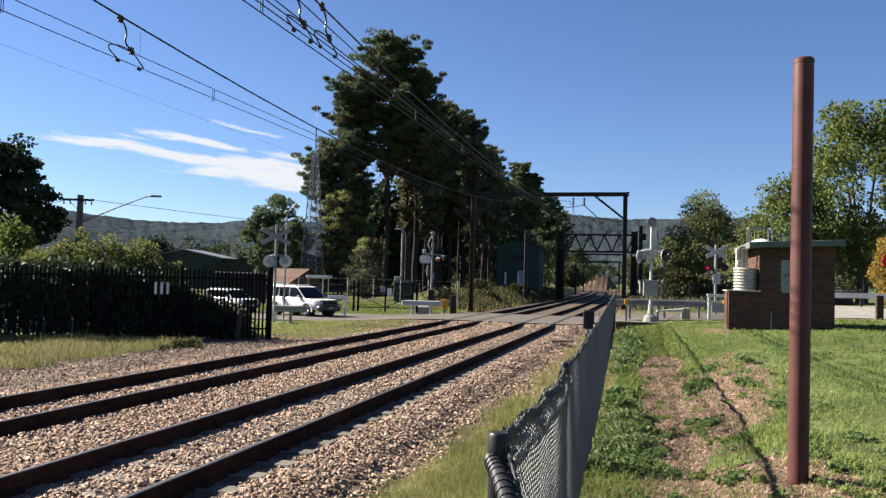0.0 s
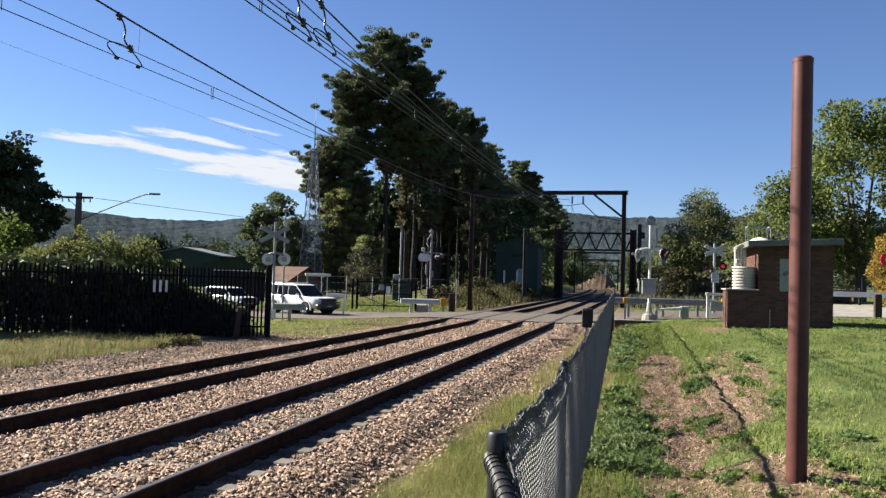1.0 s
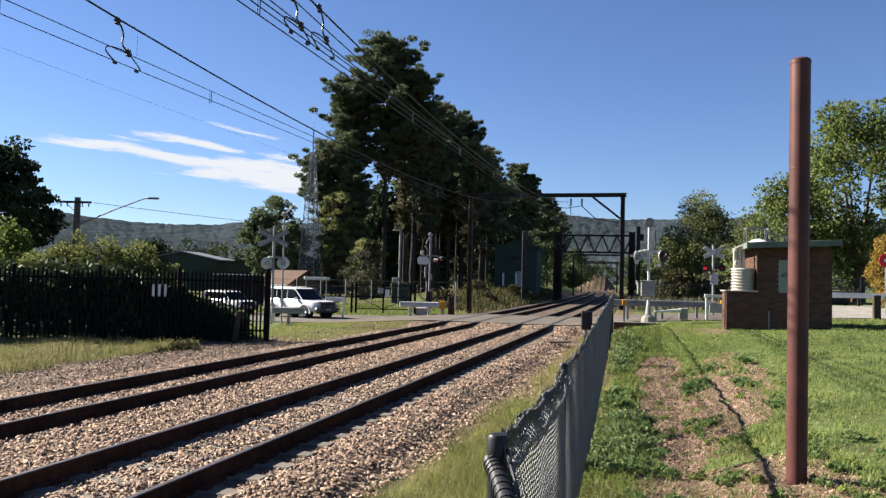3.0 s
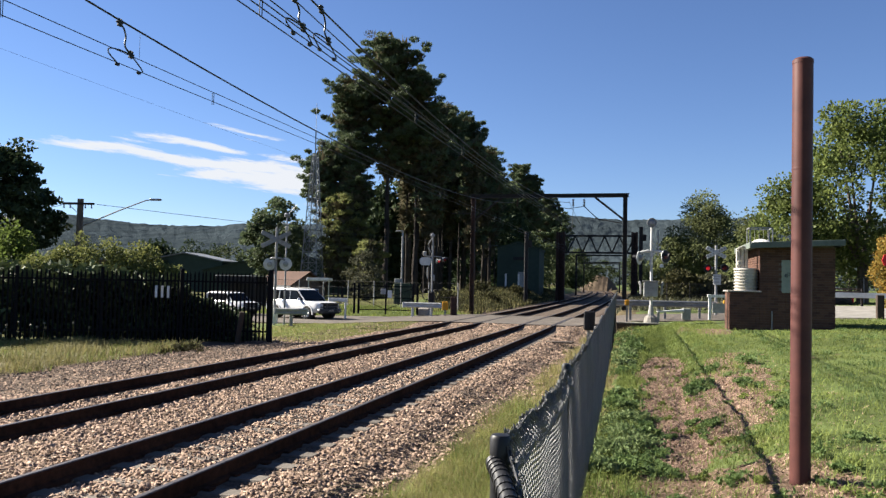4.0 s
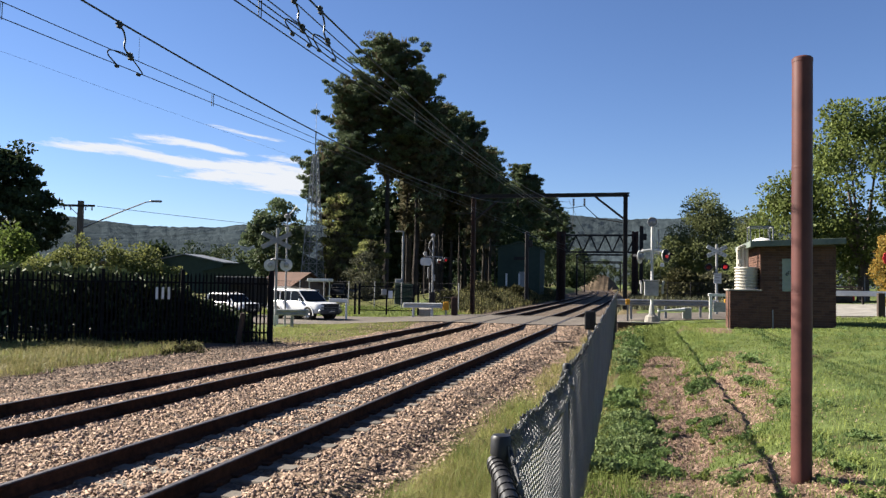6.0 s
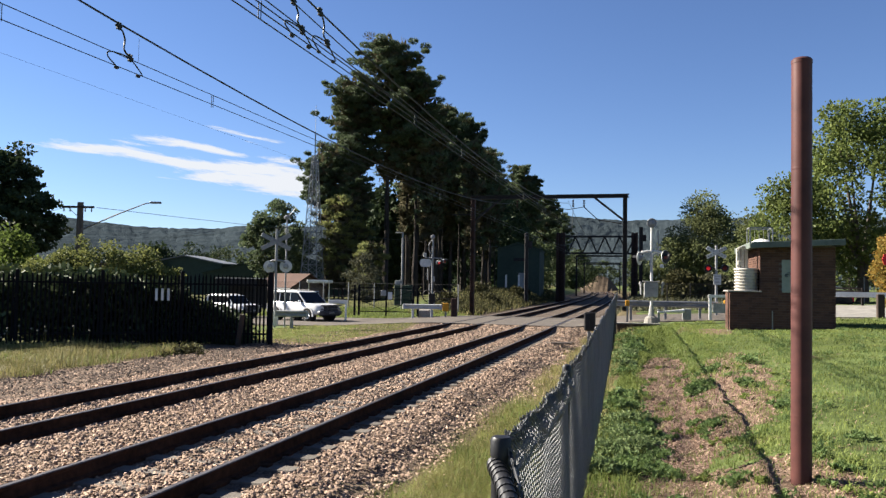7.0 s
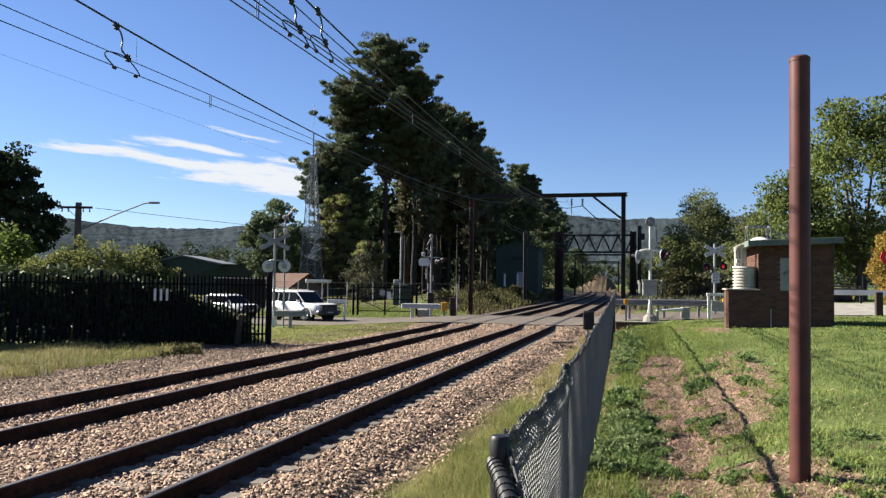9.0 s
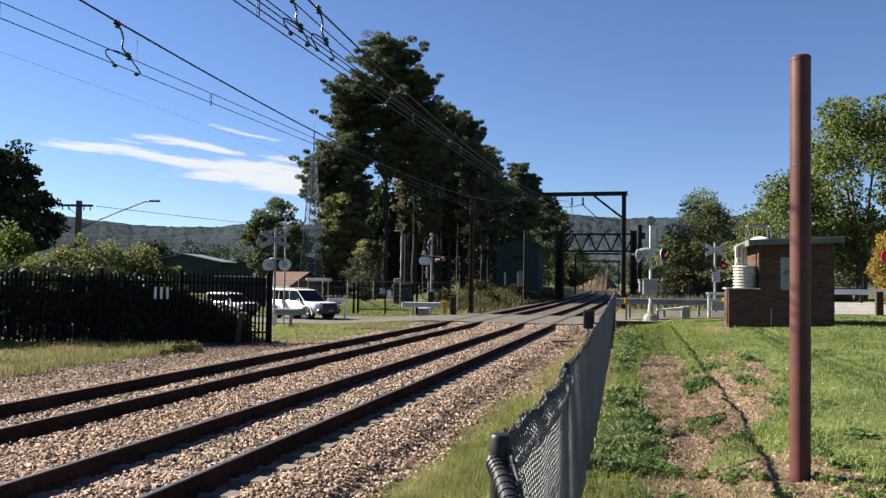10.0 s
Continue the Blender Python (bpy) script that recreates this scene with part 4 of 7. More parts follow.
# ---- brick relay hut ----
def build_hut():
    hut = thing("brick_hut", None, None, "small dark red brick relay hut with flat roof", "hut")
    yf, x0, xc, x1, yb = 28.3, 2.66, 3.64, 6.00, 32.2
    zl, zb, zt = 1.86, 0.30, 3.46
    core = Mesh()
    core.box(((xc + x1) / 2, (yf + yb) / 2, (zb + zt) / 2), (x1 - xc - 0.03, yb - yf - 0.03, zt - zb))
    core.box(((x0 + xc) / 2, (yf + 29.9) / 2, (zb + zl) / 2), (xc - x0 - 0.03, 29.9 - yf - 0.03, zl - zb - 0.02))
    wall = part("wall", core, M_MORTAR, hut, "dark red brick laid in stretcher bond")
    rest = Mesh()
    bm_full = Mesh().box((0, 0, 0), (0.23, 0.03, 0.076)).data("brick", M_BRICK)
    bm_half = Mesh().box((0, 0, 0), (0.11, 0.03, 0.076)).data("brick", M_BRICK)
    count = 0
    rows = int((zt - zb) / 0.086)
    for r in range(rows):
        z = zb + 0.043 + r * 0.086
        left = x0 if z < zl - 0.05 else xc
        # front face
        x, first = left, r % 2
        while x < x1 - 0.03:
            w = 0.11 if (first and x == left) else 0.23
            w = min(w, x1 - x)
            if not (4.32 < x + w / 2 < 4.92 and 1.86 < z < 2.98):
                if w in (0.23, 0.11) and count < 300 and z < 2.6 and x < 4.6:
                    b = part("brick", bm_full if w == 0.23 else bm_half, None, wall)
                    b.matrix_basis = pose(x + w / 2, yf + random.uniform(-0.003, 0.003), z)
                    count += 1
                else:
                    rest.box((x + w / 2, yf + random.uniform(-0.003, 0.003), z), (w, 0.03, 0.076))
            x += w + 0.01
        # lit side face
        y, first, end = yf + 0.016, r % 2, (29.9 if z < zl - 0.05 else yb)
        while y < end - 0.05:
            w = min(0.11 if (first and y < yf + 0.02) else 0.23, end - y)
            rest.box((left, y + w / 2, z), (0.03, w, 0.076))
            y += w + 0.01
    tagged(part("brickwork", rest, M_BRICKJ, hut), kind="stuff")
    part("ledge", Mesh().box(((x0 + xc) / 2 - 0.02, (yf + 29.9) / 2 - 0.02, zl + 0.02), (xc - x0 + 0.12, 29.9 - yf + 0.1, 0.05), bev=0.01), M_CONC, hut, "pale concrete ledge")
    # roof, a thin slab that rises to one side
    m = Matrix.Translation((4.72, 30.2, zt + 0.05)) @ Matrix.Rotation(radians(-2.2), 4, "Y")
    part("roof", Mesh().box((0, 0, 0.02), (2.90, 4.8, 0.10), m=m, bev=0.01), M_FASCIA, hut, "grey green flat roof")
    part("fascia", Mesh().box((0, -2.42, 0.0), (2.96, 0.04, 0.20), m=m, bev=0.008), M_FASCIA, hut)
    part("fascia", Mesh().box((-1.47, 0, 0.0), (0.04, 4.8, 0.20), m=m, bev=0.008), M_FASCIA, hut)
    part("fascia", Mesh().box((1.47, 0, 0.0), (0.04, 4.8, 0.20), m=m, bev=0.008), M_FASCIA, hut)
    panel = part("painted_panel", Mesh().box((4.62, yf + 0.005, 2.42), (0.60, 0.05, 1.12), bev=0.008), M_PANEL, hut, "pale green panel with a scrawl of spray paint")
    scr = [(4.42, 2.42), (4.46, 2.50), (4.53, 2.47), (4.50, 2.40), (4.44, 2.39), (4.52, 2.55), (4.60, 2.52), (4.56, 2.44), (4.64, 2.50), (4.70, 2.56), (4.66, 2.44), (4.74, 2.48), (4.80, 2.53)]
    part("scrawl", Mesh().tube([(x, yf - 0.024, z) for x, z in scr], 0.012, 4), M_GRAF, panel)
    part("conduit", Mesh().cyl((4.02, yf - 0.03, 0.45), (4.02, yf - 0.03, 1.22), 0.022, n=8), M_GALV, hut, "pale conduit")
    part("corner_pipe", Mesh().cyl((2.60, yf - 0.02, 0.4), (2.60, yf - 0.02, 1.84), 0.02, n=8), M_WOODD, hut)
    part("footing", Mesh().box((2.62, yf - 0.06, 0.46), (0.14, 0.12, 0.14), bev=0.02), M_CONC, hut)
    # equipment standing on the ledge
    t = thing("ribbed_tank", None, None, "cream ribbed cylinder standing on the hut ledge", "tank")
    pts, rs = [], []
    for k in range(7):
        z = zl + 0.045 + k * 0.105
        pts += [(3.23, 28.72, z), (3.23, 28.72, z + 0.05), (3.23, 28.72, z + 0.055), (3.23, 28.72, z + 0.10)]
        rs += [0.40, 0.40, 0.355, 0.355]
    part("body", Mesh().tube(pts, rs, 24), M_CREAM, t, smooth=True)
    part("lid", Mesh().tube([(3.23, 28.72, zl + 0.775), (3.23, 28.72, zl + 0.825)], [0.42, 0.40], 24), M_CREAM, t, smooth=True)
    c = thing("cable_ducts", None, None, "three cream cable ducts rising to the hut roof", "cable duct")
    for k, (dx, w) in enumerate(((-0.25, 0.13), (-0.11, 0.12), (0.02, 0.12))):
        part("duct", Mesh().box((3.24 + dx, 28.95 + 0.03 * k, 2.97), (w, 0.2, 0.85), bev=0.02), M_CREAM, c)
    part("hood", Mesh().tube([(2.98, 28.8, 3.30), (3.0, 28.8, 3.38), (3.12, 28.9, 3.44), (3.32, 29, 3.44)], 0.05, 8), M_CREAM, c)
    part("foot_block", Mesh().box((3.0, 28.55, 2.86), (0.14, 0.14, 0.16), bev=0.02), M_CREAM, c)
    v = thing("roof_vent_cage", None, None, "grey metal frame with pale round vent on the hut roof", "roof vent")
    for x, y in ((3.34, 28.6), (4.08, 28.6), (3.34, 29.4), (4.08, 29.4)):
        part("upright", Mesh().box((x, y, 3.83), (0.04, 0.04, 0.58)), M_GALV, v)
    for y in (28.6, 29.4):
        part("rail", Mesh().box((3.71, y, 4.11), (0.78, 0.04, 0.04)), M_GALV, v)
    for x in (3.34, 4.08):
        part("rail", Mesh().box((x, 29.0, 4.11), (0.04, 0.84, 0.04)), M_GALV, v)
    bars = Mesh()
    for k in range(6):
        bars.tube([(3.36 + k * 0.14, 28.61, 3.52), (3.36 + k * 0.14, 28.61, 4.1)], 0.006, 4)
    part("screen", bars, M_GALV, v)
    part("dome", Mesh().tube([(3.76, 29.0, 3.5), (3.76, 29.0, 3.62), (3.76, 29.0, 3.70), (3.76, 29.0, 3.74)], [0.34, 0.34, 0.22, 0.04], 18), M_WHITE, v, "pale vent dome", smooth=True)


build_hut()


# ---- level crossing equipment ----
LAMPS = []


def signal_head(parent, c, normal, r, lit_phase=None):
    """A round flashing-light head: dark backing disc, hood and a lens that turns its lit or unlit face out."""
    n = Vector(normal).normalized()
    q = n.to_track_quat("Z", "Y").to_matrix().to_4x4()
    m = Matrix.Translation(c) @ q
    at = lambda x, y, z: m @ Vector((x, y, z))
    head = part("light_head", Mesh().tube([at(0, 0, -0.02), at(0, 0, 0.01)], [r, r], 22).tube([at(0, 0, 0.012), at(0, 0, 0.016)], [r * 0.97, r * 0.97], 22, 1), [M_SIGNW, M_DARKIN], parent,
                "round backing disc, black in front and grey behind")
    part("lamp_case", Mesh().tube([at(0, 0, -0.02), at(0, 0, -0.16), at(0, 0, -0.2)], [0.13, 0.12, 0.05], 14), M_GREY, head)
    hood = Mesh()
    up = 1 if (m.to_3x3() @ Vector((0, 1, 0))).z > 0 else -1
    for k in range(9):
        a0, a1 = radians(10 + 160 * k / 9) * up, radians(10 + 160 * (k + 1) / 9) * up
        ps = []
        for a, dz, rr in ((a0, 0.02, 0.125), (a1, 0.02, 0.125), (a1, 0.26, 0.125), (a0, 0.26, 0.125), (a0, 0.02, 0.135), (a1, 0.02, 0.135), (a1, 0.26, 0.135), (a0, 0.26, 0.135)):
            ps.append(at(math.cos(a) * rr, math.sin(a) * rr, dz))
        hood.add(ps, [(0, 1, 2, 3), (7, 6, 5, 4), (3, 2, 6, 7), (0, 4, 5, 1)])
    part("hood", hood, M_DARKIN, head)
    lens = Mesh().tube([(0, 0, 0.001), (0, 0, 0.012), (0, 0, 0.02)], [0.105, 0.10, 0.05], 18).tube([(0, 0, -0.001), (0, 0, -0.012), (0, 0, -0.02)], [0.105, 0.10, 0.05], 18, 1)
    ob = part("lens", lens, [M_RED, M_REDOFF], head, "red flashing lens", smooth=True)
    ob.matrix_basis = m @ Matrix.Translation((0, 0, 0.04))
    LAMPS.append((ob, ob.matrix_basis.copy(), lit_phase))
    return head


def crossbuck(parent, c, rz, size, mt):
    for s in (1, -1):
        m = Matrix.Translation(c) @ Matrix.Rotation(rz, 4, "Z") @ Matrix.Rotation(radians(27 * s), 4, "Y")
        b = part("crossbuck_board", Mesh().box((0, 0.012 * s, 0), (size, 0.02, 0.21), m=m, bev=0.006), mt, parent)
        for k in range(7):
            w = 0.09
            x = -size * 0.42 + k * size * 0.14
            if abs(x) > 0.14:
                part("letter_bar", Mesh().box((x, -0.014 - 0.0 * s, 0), (w * 0.8, 0.006, 0.08), m=m @ Matrix.Translation((0, 0.012 * s, 0))), M_GREY, b)


def build_mast_right():
    g = thing("crossing_mast", None, None, "silver crossing mast with bell, flashing lights and control box", "crossing signal", "crossing signals")
    x, y, z = 0.03, 34.25, 0.42
    part("footing", Mesh().tube([(x, y, z - 0.1), (x, y, z + 0.22), (x, y, z + 0.30)], [0.33, 0.27, 0.16], 12), M_CONC, g, "rounded concrete footing")
    part("mast", Mesh().tube([(x, y, z + 0.2), (x, y, 4.62)], [0.062, 0.055], 12), M_SIGNW, g, smooth=True)
    part("base_casting", Mesh().tube([(x, y, z + 0.25), (x, y, z + 0.55), (x, y, z + 0.75)], [0.15, 0.11, 0.08], 10), M_GREY, g)
    b = part("control_box", Mesh().box((x - 0.02, y - 0.12, 1.84), (0.60, 0.42, 0.64), bev=0.03), M_GREY, g, "pale grey control box")
    part("box_lid", Mesh().box((x - 0.02, y - 0.12, 2.19), (0.70, 0.48, 0.05), bev=0.015), M_GREY, b)
    for s in (-1, 1):
        part("crank", Mesh().box((x + s * 0.44, y - 0.1, 1.86), (0.09, 0.16, 0.50), bev=0.03).box((x + s * 0.48, y - 0.1, 2.1), (0.10, 0.1, 0.18), bev=0.03), M_GREY, b)
    part("bell", Mesh().tube([(x, y - 0.06, 4.72), (x, y - 0.09, 4.72), (x, y - 0.11, 4.72), (x, y - 0.14, 4.72)], [0.17, 0.17, 0.10, 0.03], 18), M_GALV, g, "round grey warning bell", smooth=True)
    part("bell_rim", Mesh().tube([(x + 0.19 * math.cos(a), y - 0.10, 4.72 + 0.19 * math.sin(a)) for a in np.linspace(0, 6.2832, 25)], 0.022, 6), M_GALV, g)
    part("conduit", Mesh().cyl((x + 0.27, y, 3.3), (x + 0.27, y, 4.4), 0.03, n=8), M_GALV, g)
    part("arm", Mesh().tube([(x - 0.5, y, 3.42), (x - 0.2, y, 3.50), (x + 0.2, y, 3.50), (x + 0.5, y, 3.42)], 0.055, 8), M_SIGNW, g)
    part("arm_plate", Mesh().box((x, y, 3.48), (0.86, 0.05, 0.11), bev=0.02), M_SIGNW, g)
    signal_head(g, (x - 0.52, y, 3.20), (-0.93, 0.36, 0.0), 0.29, 0)
    signal_head(g, (x + 0.58, y, 3.27), (0.80, -0.60, 0.0), 0.29, 0)
    part("small_lamp", Mesh().tube([(x + 0.42, y - 0.1, 2.95), (x + 0.42, y - 0.1, 2.8)], [0.06, 0.1], 10), M_WHITE, g)


build_mast_right()


def build_crossbuck_right():
    g = thing("crossbuck_signal", None, None, "white crossbuck sign over two flashing red lights", "crossing signal", "crossing signals")
    x, y = 3.46, 44.4
    part("post", Mesh().cyl((x, y, 0.4), (x, y, 4.3), 0.07, n=12), M_GALV, g, smooth=True)
    crossbuck(g, (x, y - 0.12, 3.9), radians(8), 1.16, M_SIGNW)
    part("arm", Mesh().box((x, y, 3.05), (0.9, 0.06, 0.08), bev=0.02), M_DARKIN, g)
    signal_head(g, (x - 0.42, y - 0.1, 3.02), (-0.07, -1, 0.0), 0.21, 1)
    signal_head(g, (x + 0.44, y - 0.1, 3.05), (-0.07, -1, 0.0), 0.21, 0)
    s = part("sign_plate", Mesh().box((x + 0.04, y - 0.11, 2.42), (0.40, 0.02, 0.56), bev=0.008), M_SIGNW, g, "white plate with two unreadable lines")
    for z in (2.6, 2.45, 2.28):
        part("letter_bar", Mesh().box((x + 0.04, y - 0.125, z), (0.28, 0.006, 0.05)), M_GREY, s)


build_crossbuck_right()


def build_crossbuck_left():
    g = thing("crossbuck_signal", None, None, "grey back of a crossbuck with two round light heads", "crossing signal", "crossing signals")
    x, y = -17.52, 33.6
    part("post", Mesh().cyl((x, y, -0.3), (x, y, 4.45), 0.062, n=12), M_GALV, g, smooth=True)
    crossbuck(g, (x + 0.02, y - 0.10, 3.84), radians(22), 1.55, M_GALV)
    part("arm", Mesh().tube([(x - 0.42, y + 0.02, 2.85), (x - 0.2, y, 2.93), (x + 0.25, y, 2.93), (x + 0.45, y + 0.08, 2.85)], 0.05, 8), M_GALV, g)
    signal_head(g, (x - 0.34, y + 0.0, 2.64), (-0.45, 0.89, 0.0), 0.30, 1)
    signal_head(g, (x + 0.44, y + 0.16, 2.66), (-0.45, 0.89, 0.0), 0.30, 0)
    part("base_box", Mesh().box((x + 0.08, y - 0.1, 0.15), (0.22, 0.2, 0.75), bev=0.02), M_WHITE, g)
    p = thing("bell_mast", None, None, "thin galvanised mast with small bell fittings at its top", "mast")
    x2, y2 = -17.35, 34.3
    part("mast", Mesh().cyl((x2, y2, -0.3), (x2, y2, 5.0), 0.042, n=10), M_GALV, p, smooth=True)
    part("bell", Mesh().tube([(x2, y2, 5.0), (x2, y2, 5.12), (x2, y2, 5.2)], [0.14, 0.16, 0.05], 12), M_GALV, p)
    part("crossbar", Mesh().tube([(x2 - 0.25, y2 - 0.05, 4.72), (x2, y2, 4.60), (x2 + 0.25, y2 + 0.05, 4.72)], 0.035, 6), M_CREAM, p)
    part("fitting", Mesh().box((x2, y2, 4.42), (0.16, 0.14, 0.22), bev=0.02), M_CREAM, p)
    part("stay", Mesh().tube([(x2, y2, 5.05), (x2 + 0.45, y2 + 0.1, 5.6)], 0.02, 5), M_GALV, p)


build_crossbuck_left()


def build_mast_left():
    g = thing("crossing_mast", None, None, "silver crossing mast with white warning board beside the pines", "crossing signal", "crossing signals")
    x, y, z = -13.25, 46.2, -0.02
    part("mast", Mesh().cyl((x, y, z), (x, y, 4.75), 0.065, n=12), M_GALV, g, smooth=True)
    part("bell", Mesh().tube([(x, y - 0.05, 4.85), (x, y - 0.10, 4.85), (x, y - 0.14, 4.85)], [0.15, 0.14, 0.05], 16), M_GALV, g, smooth=True)
    part("board", Mesh().extrude([(-0.36, -0.13), (-0.24, -0.25), (0.24, -0.25), (0.36, -0.13), (0.36, 0.13), (0.24, 0.25), (-0.24, 0.25), (-0.36, 0.13)], 0, 0.04, pose(x - 0.42, y - 0.10, 3.22, 90, 0, 8)), M_SIGNW, g, "white eight-sided board")
    part("arm", Mesh().tube([(x - 0.5, y, 3.56), (x, y, 3.54), (x + 0.6, y, 3.50)], 0.035, 8), M_GALV, g)
    part("bell_arm", Mesh().tube([(x - 0.06, y, 4.7), (x - 0.26, y - 0.05, 4.35), (x - 0.30, y - 0.05, 4.1), (x - 0.12, y, 3.8)], 0.03, 6), M_GREY, g)
    part("bracket", Mesh().box((x - 0.5, y - 0.05, 3.72), (0.22, 0.12, 0.26), bev=0.03), M_GREY, g)
    part("ladder", Mesh().box((x - 0.28, y - 0.1, 2.5), (0.07, 0.08, 0.7), bev=0.02).box((x + 0.12, y - 0.1, 2.2), (0.14, 0.12, 0.4), bev=0.03), M_GALV, g)
    part("mechanism", Mesh().box((x, y, 0.95), (0.34, 0.4, 0.7), bev=0.05), M_STEEL, g, "dark boom gate mechanism")
    for cx, r in ((-0.30, 0.34), (0.32, 0.30)):
        part("counterweight_loop", Mesh().tube([(x + cx + r * 0.8 * math.cos(a), y - 0.15, 1.15 + r * math.sin(a)) for a in np.linspace(0, 6.2832, 17)], 0.03, 6), M_STEEL, g)
    part("footing", Mesh().box((x - 0.3, y - 0.4, 0.05), (0.8, 0.8, 0.5), bev=0.06), M_CONC, g)
    signal_head(g, (x + 0.42, y - 0.12, 3.25), (0.92, -0.39, 0.0), 0.15, 1)
    signal_head(g, (x + 0.78, y + 0.05, 3.35), (0.92, -0.39, 0.0), 0.15, 0)


build_mast_left()


def guard_rail(a, b, z, label, posts, mt=None, depth=0.42):
    """A corrugated steel guard rail from a to b with its posts."""
    mt = mt or M_GALV
    g = thing("guard_rail", None, None, label, "guard rail", "guard rails")
    a, b = Vector(a), Vector(b)
    d = (b - a).normalized()
    n = Vector((d.y, -d.x, 0))
    prof = [(0.0, 0.155), (0.05, 0.12), (0.055, 0.07), (0.0, 0.03), (0.0, -0.03), (0.055, -0.07), (0.05, -0.12), (0.0, -0.155)]
    vs = []
    for p in (a, b):
        vs += [(p.x + n.x * o, p.y + n.y * o, z + h) for o, h in prof]
    m = Mesh()
    m.add(vs + [(v[0] - n.x * 0.006, v[1] - n.y * 0.006, v[2]) for v in vs], [(i, i + 1, i + 9, i + 8) for i in range(7)] + [(i + 24, i + 25, i + 17, i + 16) for i in range(7)])
    part("rail", m, mt, g, smooth=True)
    part("rail_end", Mesh().tube([b + Vector((0, 0, z - 0.15)) + n * 0.02, b + Vector((0, 0, z + 0.15)) + n * 0.02], 0.06, 10), mt, g)
    part("rail_end", Mesh().tube([a + Vector((0, 0, z - 0.15)) + n * 0.02, a + Vector((0, 0, z + 0.15)) + n * 0.02], 0.06, 10), mt, g)
    for k in range(posts):
        p = a.lerp(b, (k + 0.5) / posts) - n * 0.09
        zb = float(land(p.x, p.y)) - 0.1
        part("post", Mesh().box((p.x, p.y, (z + 0.1 + zb) / 2), (0.12, 0.12, z + 0.1 - zb), bev=0.01), mt, g)
    return g


guard_rail((-1.75, 38.6, 0), (3.2, 40.1, 0), 1.13, "galvanised guard rail beside the level crossing road", 3)
guard_rail((-14.35, 43.85, 0), (-12.15, 44.4, 0), 0.53, "pale guard rail in front of the far crossing mast", 2, M_SIGNW)
guard_rail((-17.25, 33.15, 0), (-15.75, 33.45, 0), 0.40, "dull grey guard rail behind the palisade gate", 1, M_GREY)


def build_crossing_bits():
    g = thing("headwall", None, None, "low brown concrete headwall at the end of the drain", "headwall")
    part("wall", Mesh().box((-0.52, 33.45, 0.16), (1.75, 0.14, 0.46), rz=radians(4), bev=0.015), M_WOODD, g)
    part("coping", Mesh().box((-0.52, 33.50, 0.41), (1.82, 0.26, 0.05), rz=radians(4), bev=0.01), M_CONC, g)
    g = thing("white_rail", None, None, "white painted pipe rail beside the hut", "rail")
    part("post", Mesh().box((2.70, 38.1, 1.05), (0.13, 0.13, 1.2), bev=0.015), M_WHITE, g)
    part("post", Mesh().box((4.1, 38.4, 1.05), (0.13, 0.13, 1.2), bev=0.015), M_WHITE, g)
    part("rail", Mesh().box((3.45, 38.25, 1.58), (1.75, 0.10, 0.13), rz=0.2, bev=0.015), M_WHITE, g)
    part("panel", Mesh().box((3.42, 38.5, 1.0), (1.2, 0.04, 0.45), rz=0.2, bev=0.01), M_GREY, g)
    for name, lab, c, s, mt in (("pit_box", "small grey galvanised pit box by the road", (1.63, 37.8, 0.70), (0.40, 0.36, 0.52), M_GREY),
                                ("marker_block", "yellow marker block on the guard rail end", (-1.06, 37.1, 1.18), (0.20, 0.16, 0.26), M_YELLOW),
                                ("marker_block", "orange marker block by the white rail", (3.58, 39.9, 1.18), (0.24, 0.2, 0.36), M_YELLOW),
                                ("marker_block", "yellow striped end block of the pale guard rail", (-11.9, 44.5, 0.52), (0.34, 0.16, 0.50), M_YELLOW),
                                ("signal_cabinet", "narrow dark cabinet beside the far rail", (-11.42, 44.7, 0.52), (0.34, 0.30, 1.10), M_STEELRUST)):
        ob = thing(name, None, None, lab, name.replace("_", " "))
        part("body", Mesh().box(c, s, bev=0.02), mt, ob)
        zb = float(land(c[0], c[1])) - 0.1
        if c[2] - s[2] / 2 > zb + 0.12:
            part("stand", Mesh().box((c[0], c[1] + 0.02, (zb + c[2] - s[2] / 2) / 2), (0.08, 0.08, c[2] - s[2] / 2 - zb)), M_GALV, ob)
        else:
            part("lid", Mesh().box((c[0], c[1], c[2] + s[2] / 2 + 0.015), (s[0] + 0.04, s[1] + 0.04, 0.03)), mt, ob)
    p = thing("timber_plank", None, None, "pale timber plank lying on the ballast", "plank")
    part("board", Mesh().box((-3.35, 28.6, -0.16), (1.3, 0.2, 0.05), rz=0.5, bev=0.01), M_WOOD, p)
    part("board", Mesh().box((-3.2, 28.2, -0.15), (0.9, 0.14, 0.05), rz=0.2, bev=0.01), M_WOOD, p)
    # boom arms lowered along the road
    g = thing("boom_arm", None, None, "white boom arm beside the crossing mast", "boom gate")
    part("arm", Mesh().tube([(0.3, 37.0, 0.80), (1.5, 37.6, 0.86)], [0.03, 0.09], 8), M_WHITE, g)
    part("stand", Mesh().box((0.36, 37.1, 0.55), (0.12, 0.12, 0.75), bev=0.01), M_GALV, g)


build_crossing_bits()


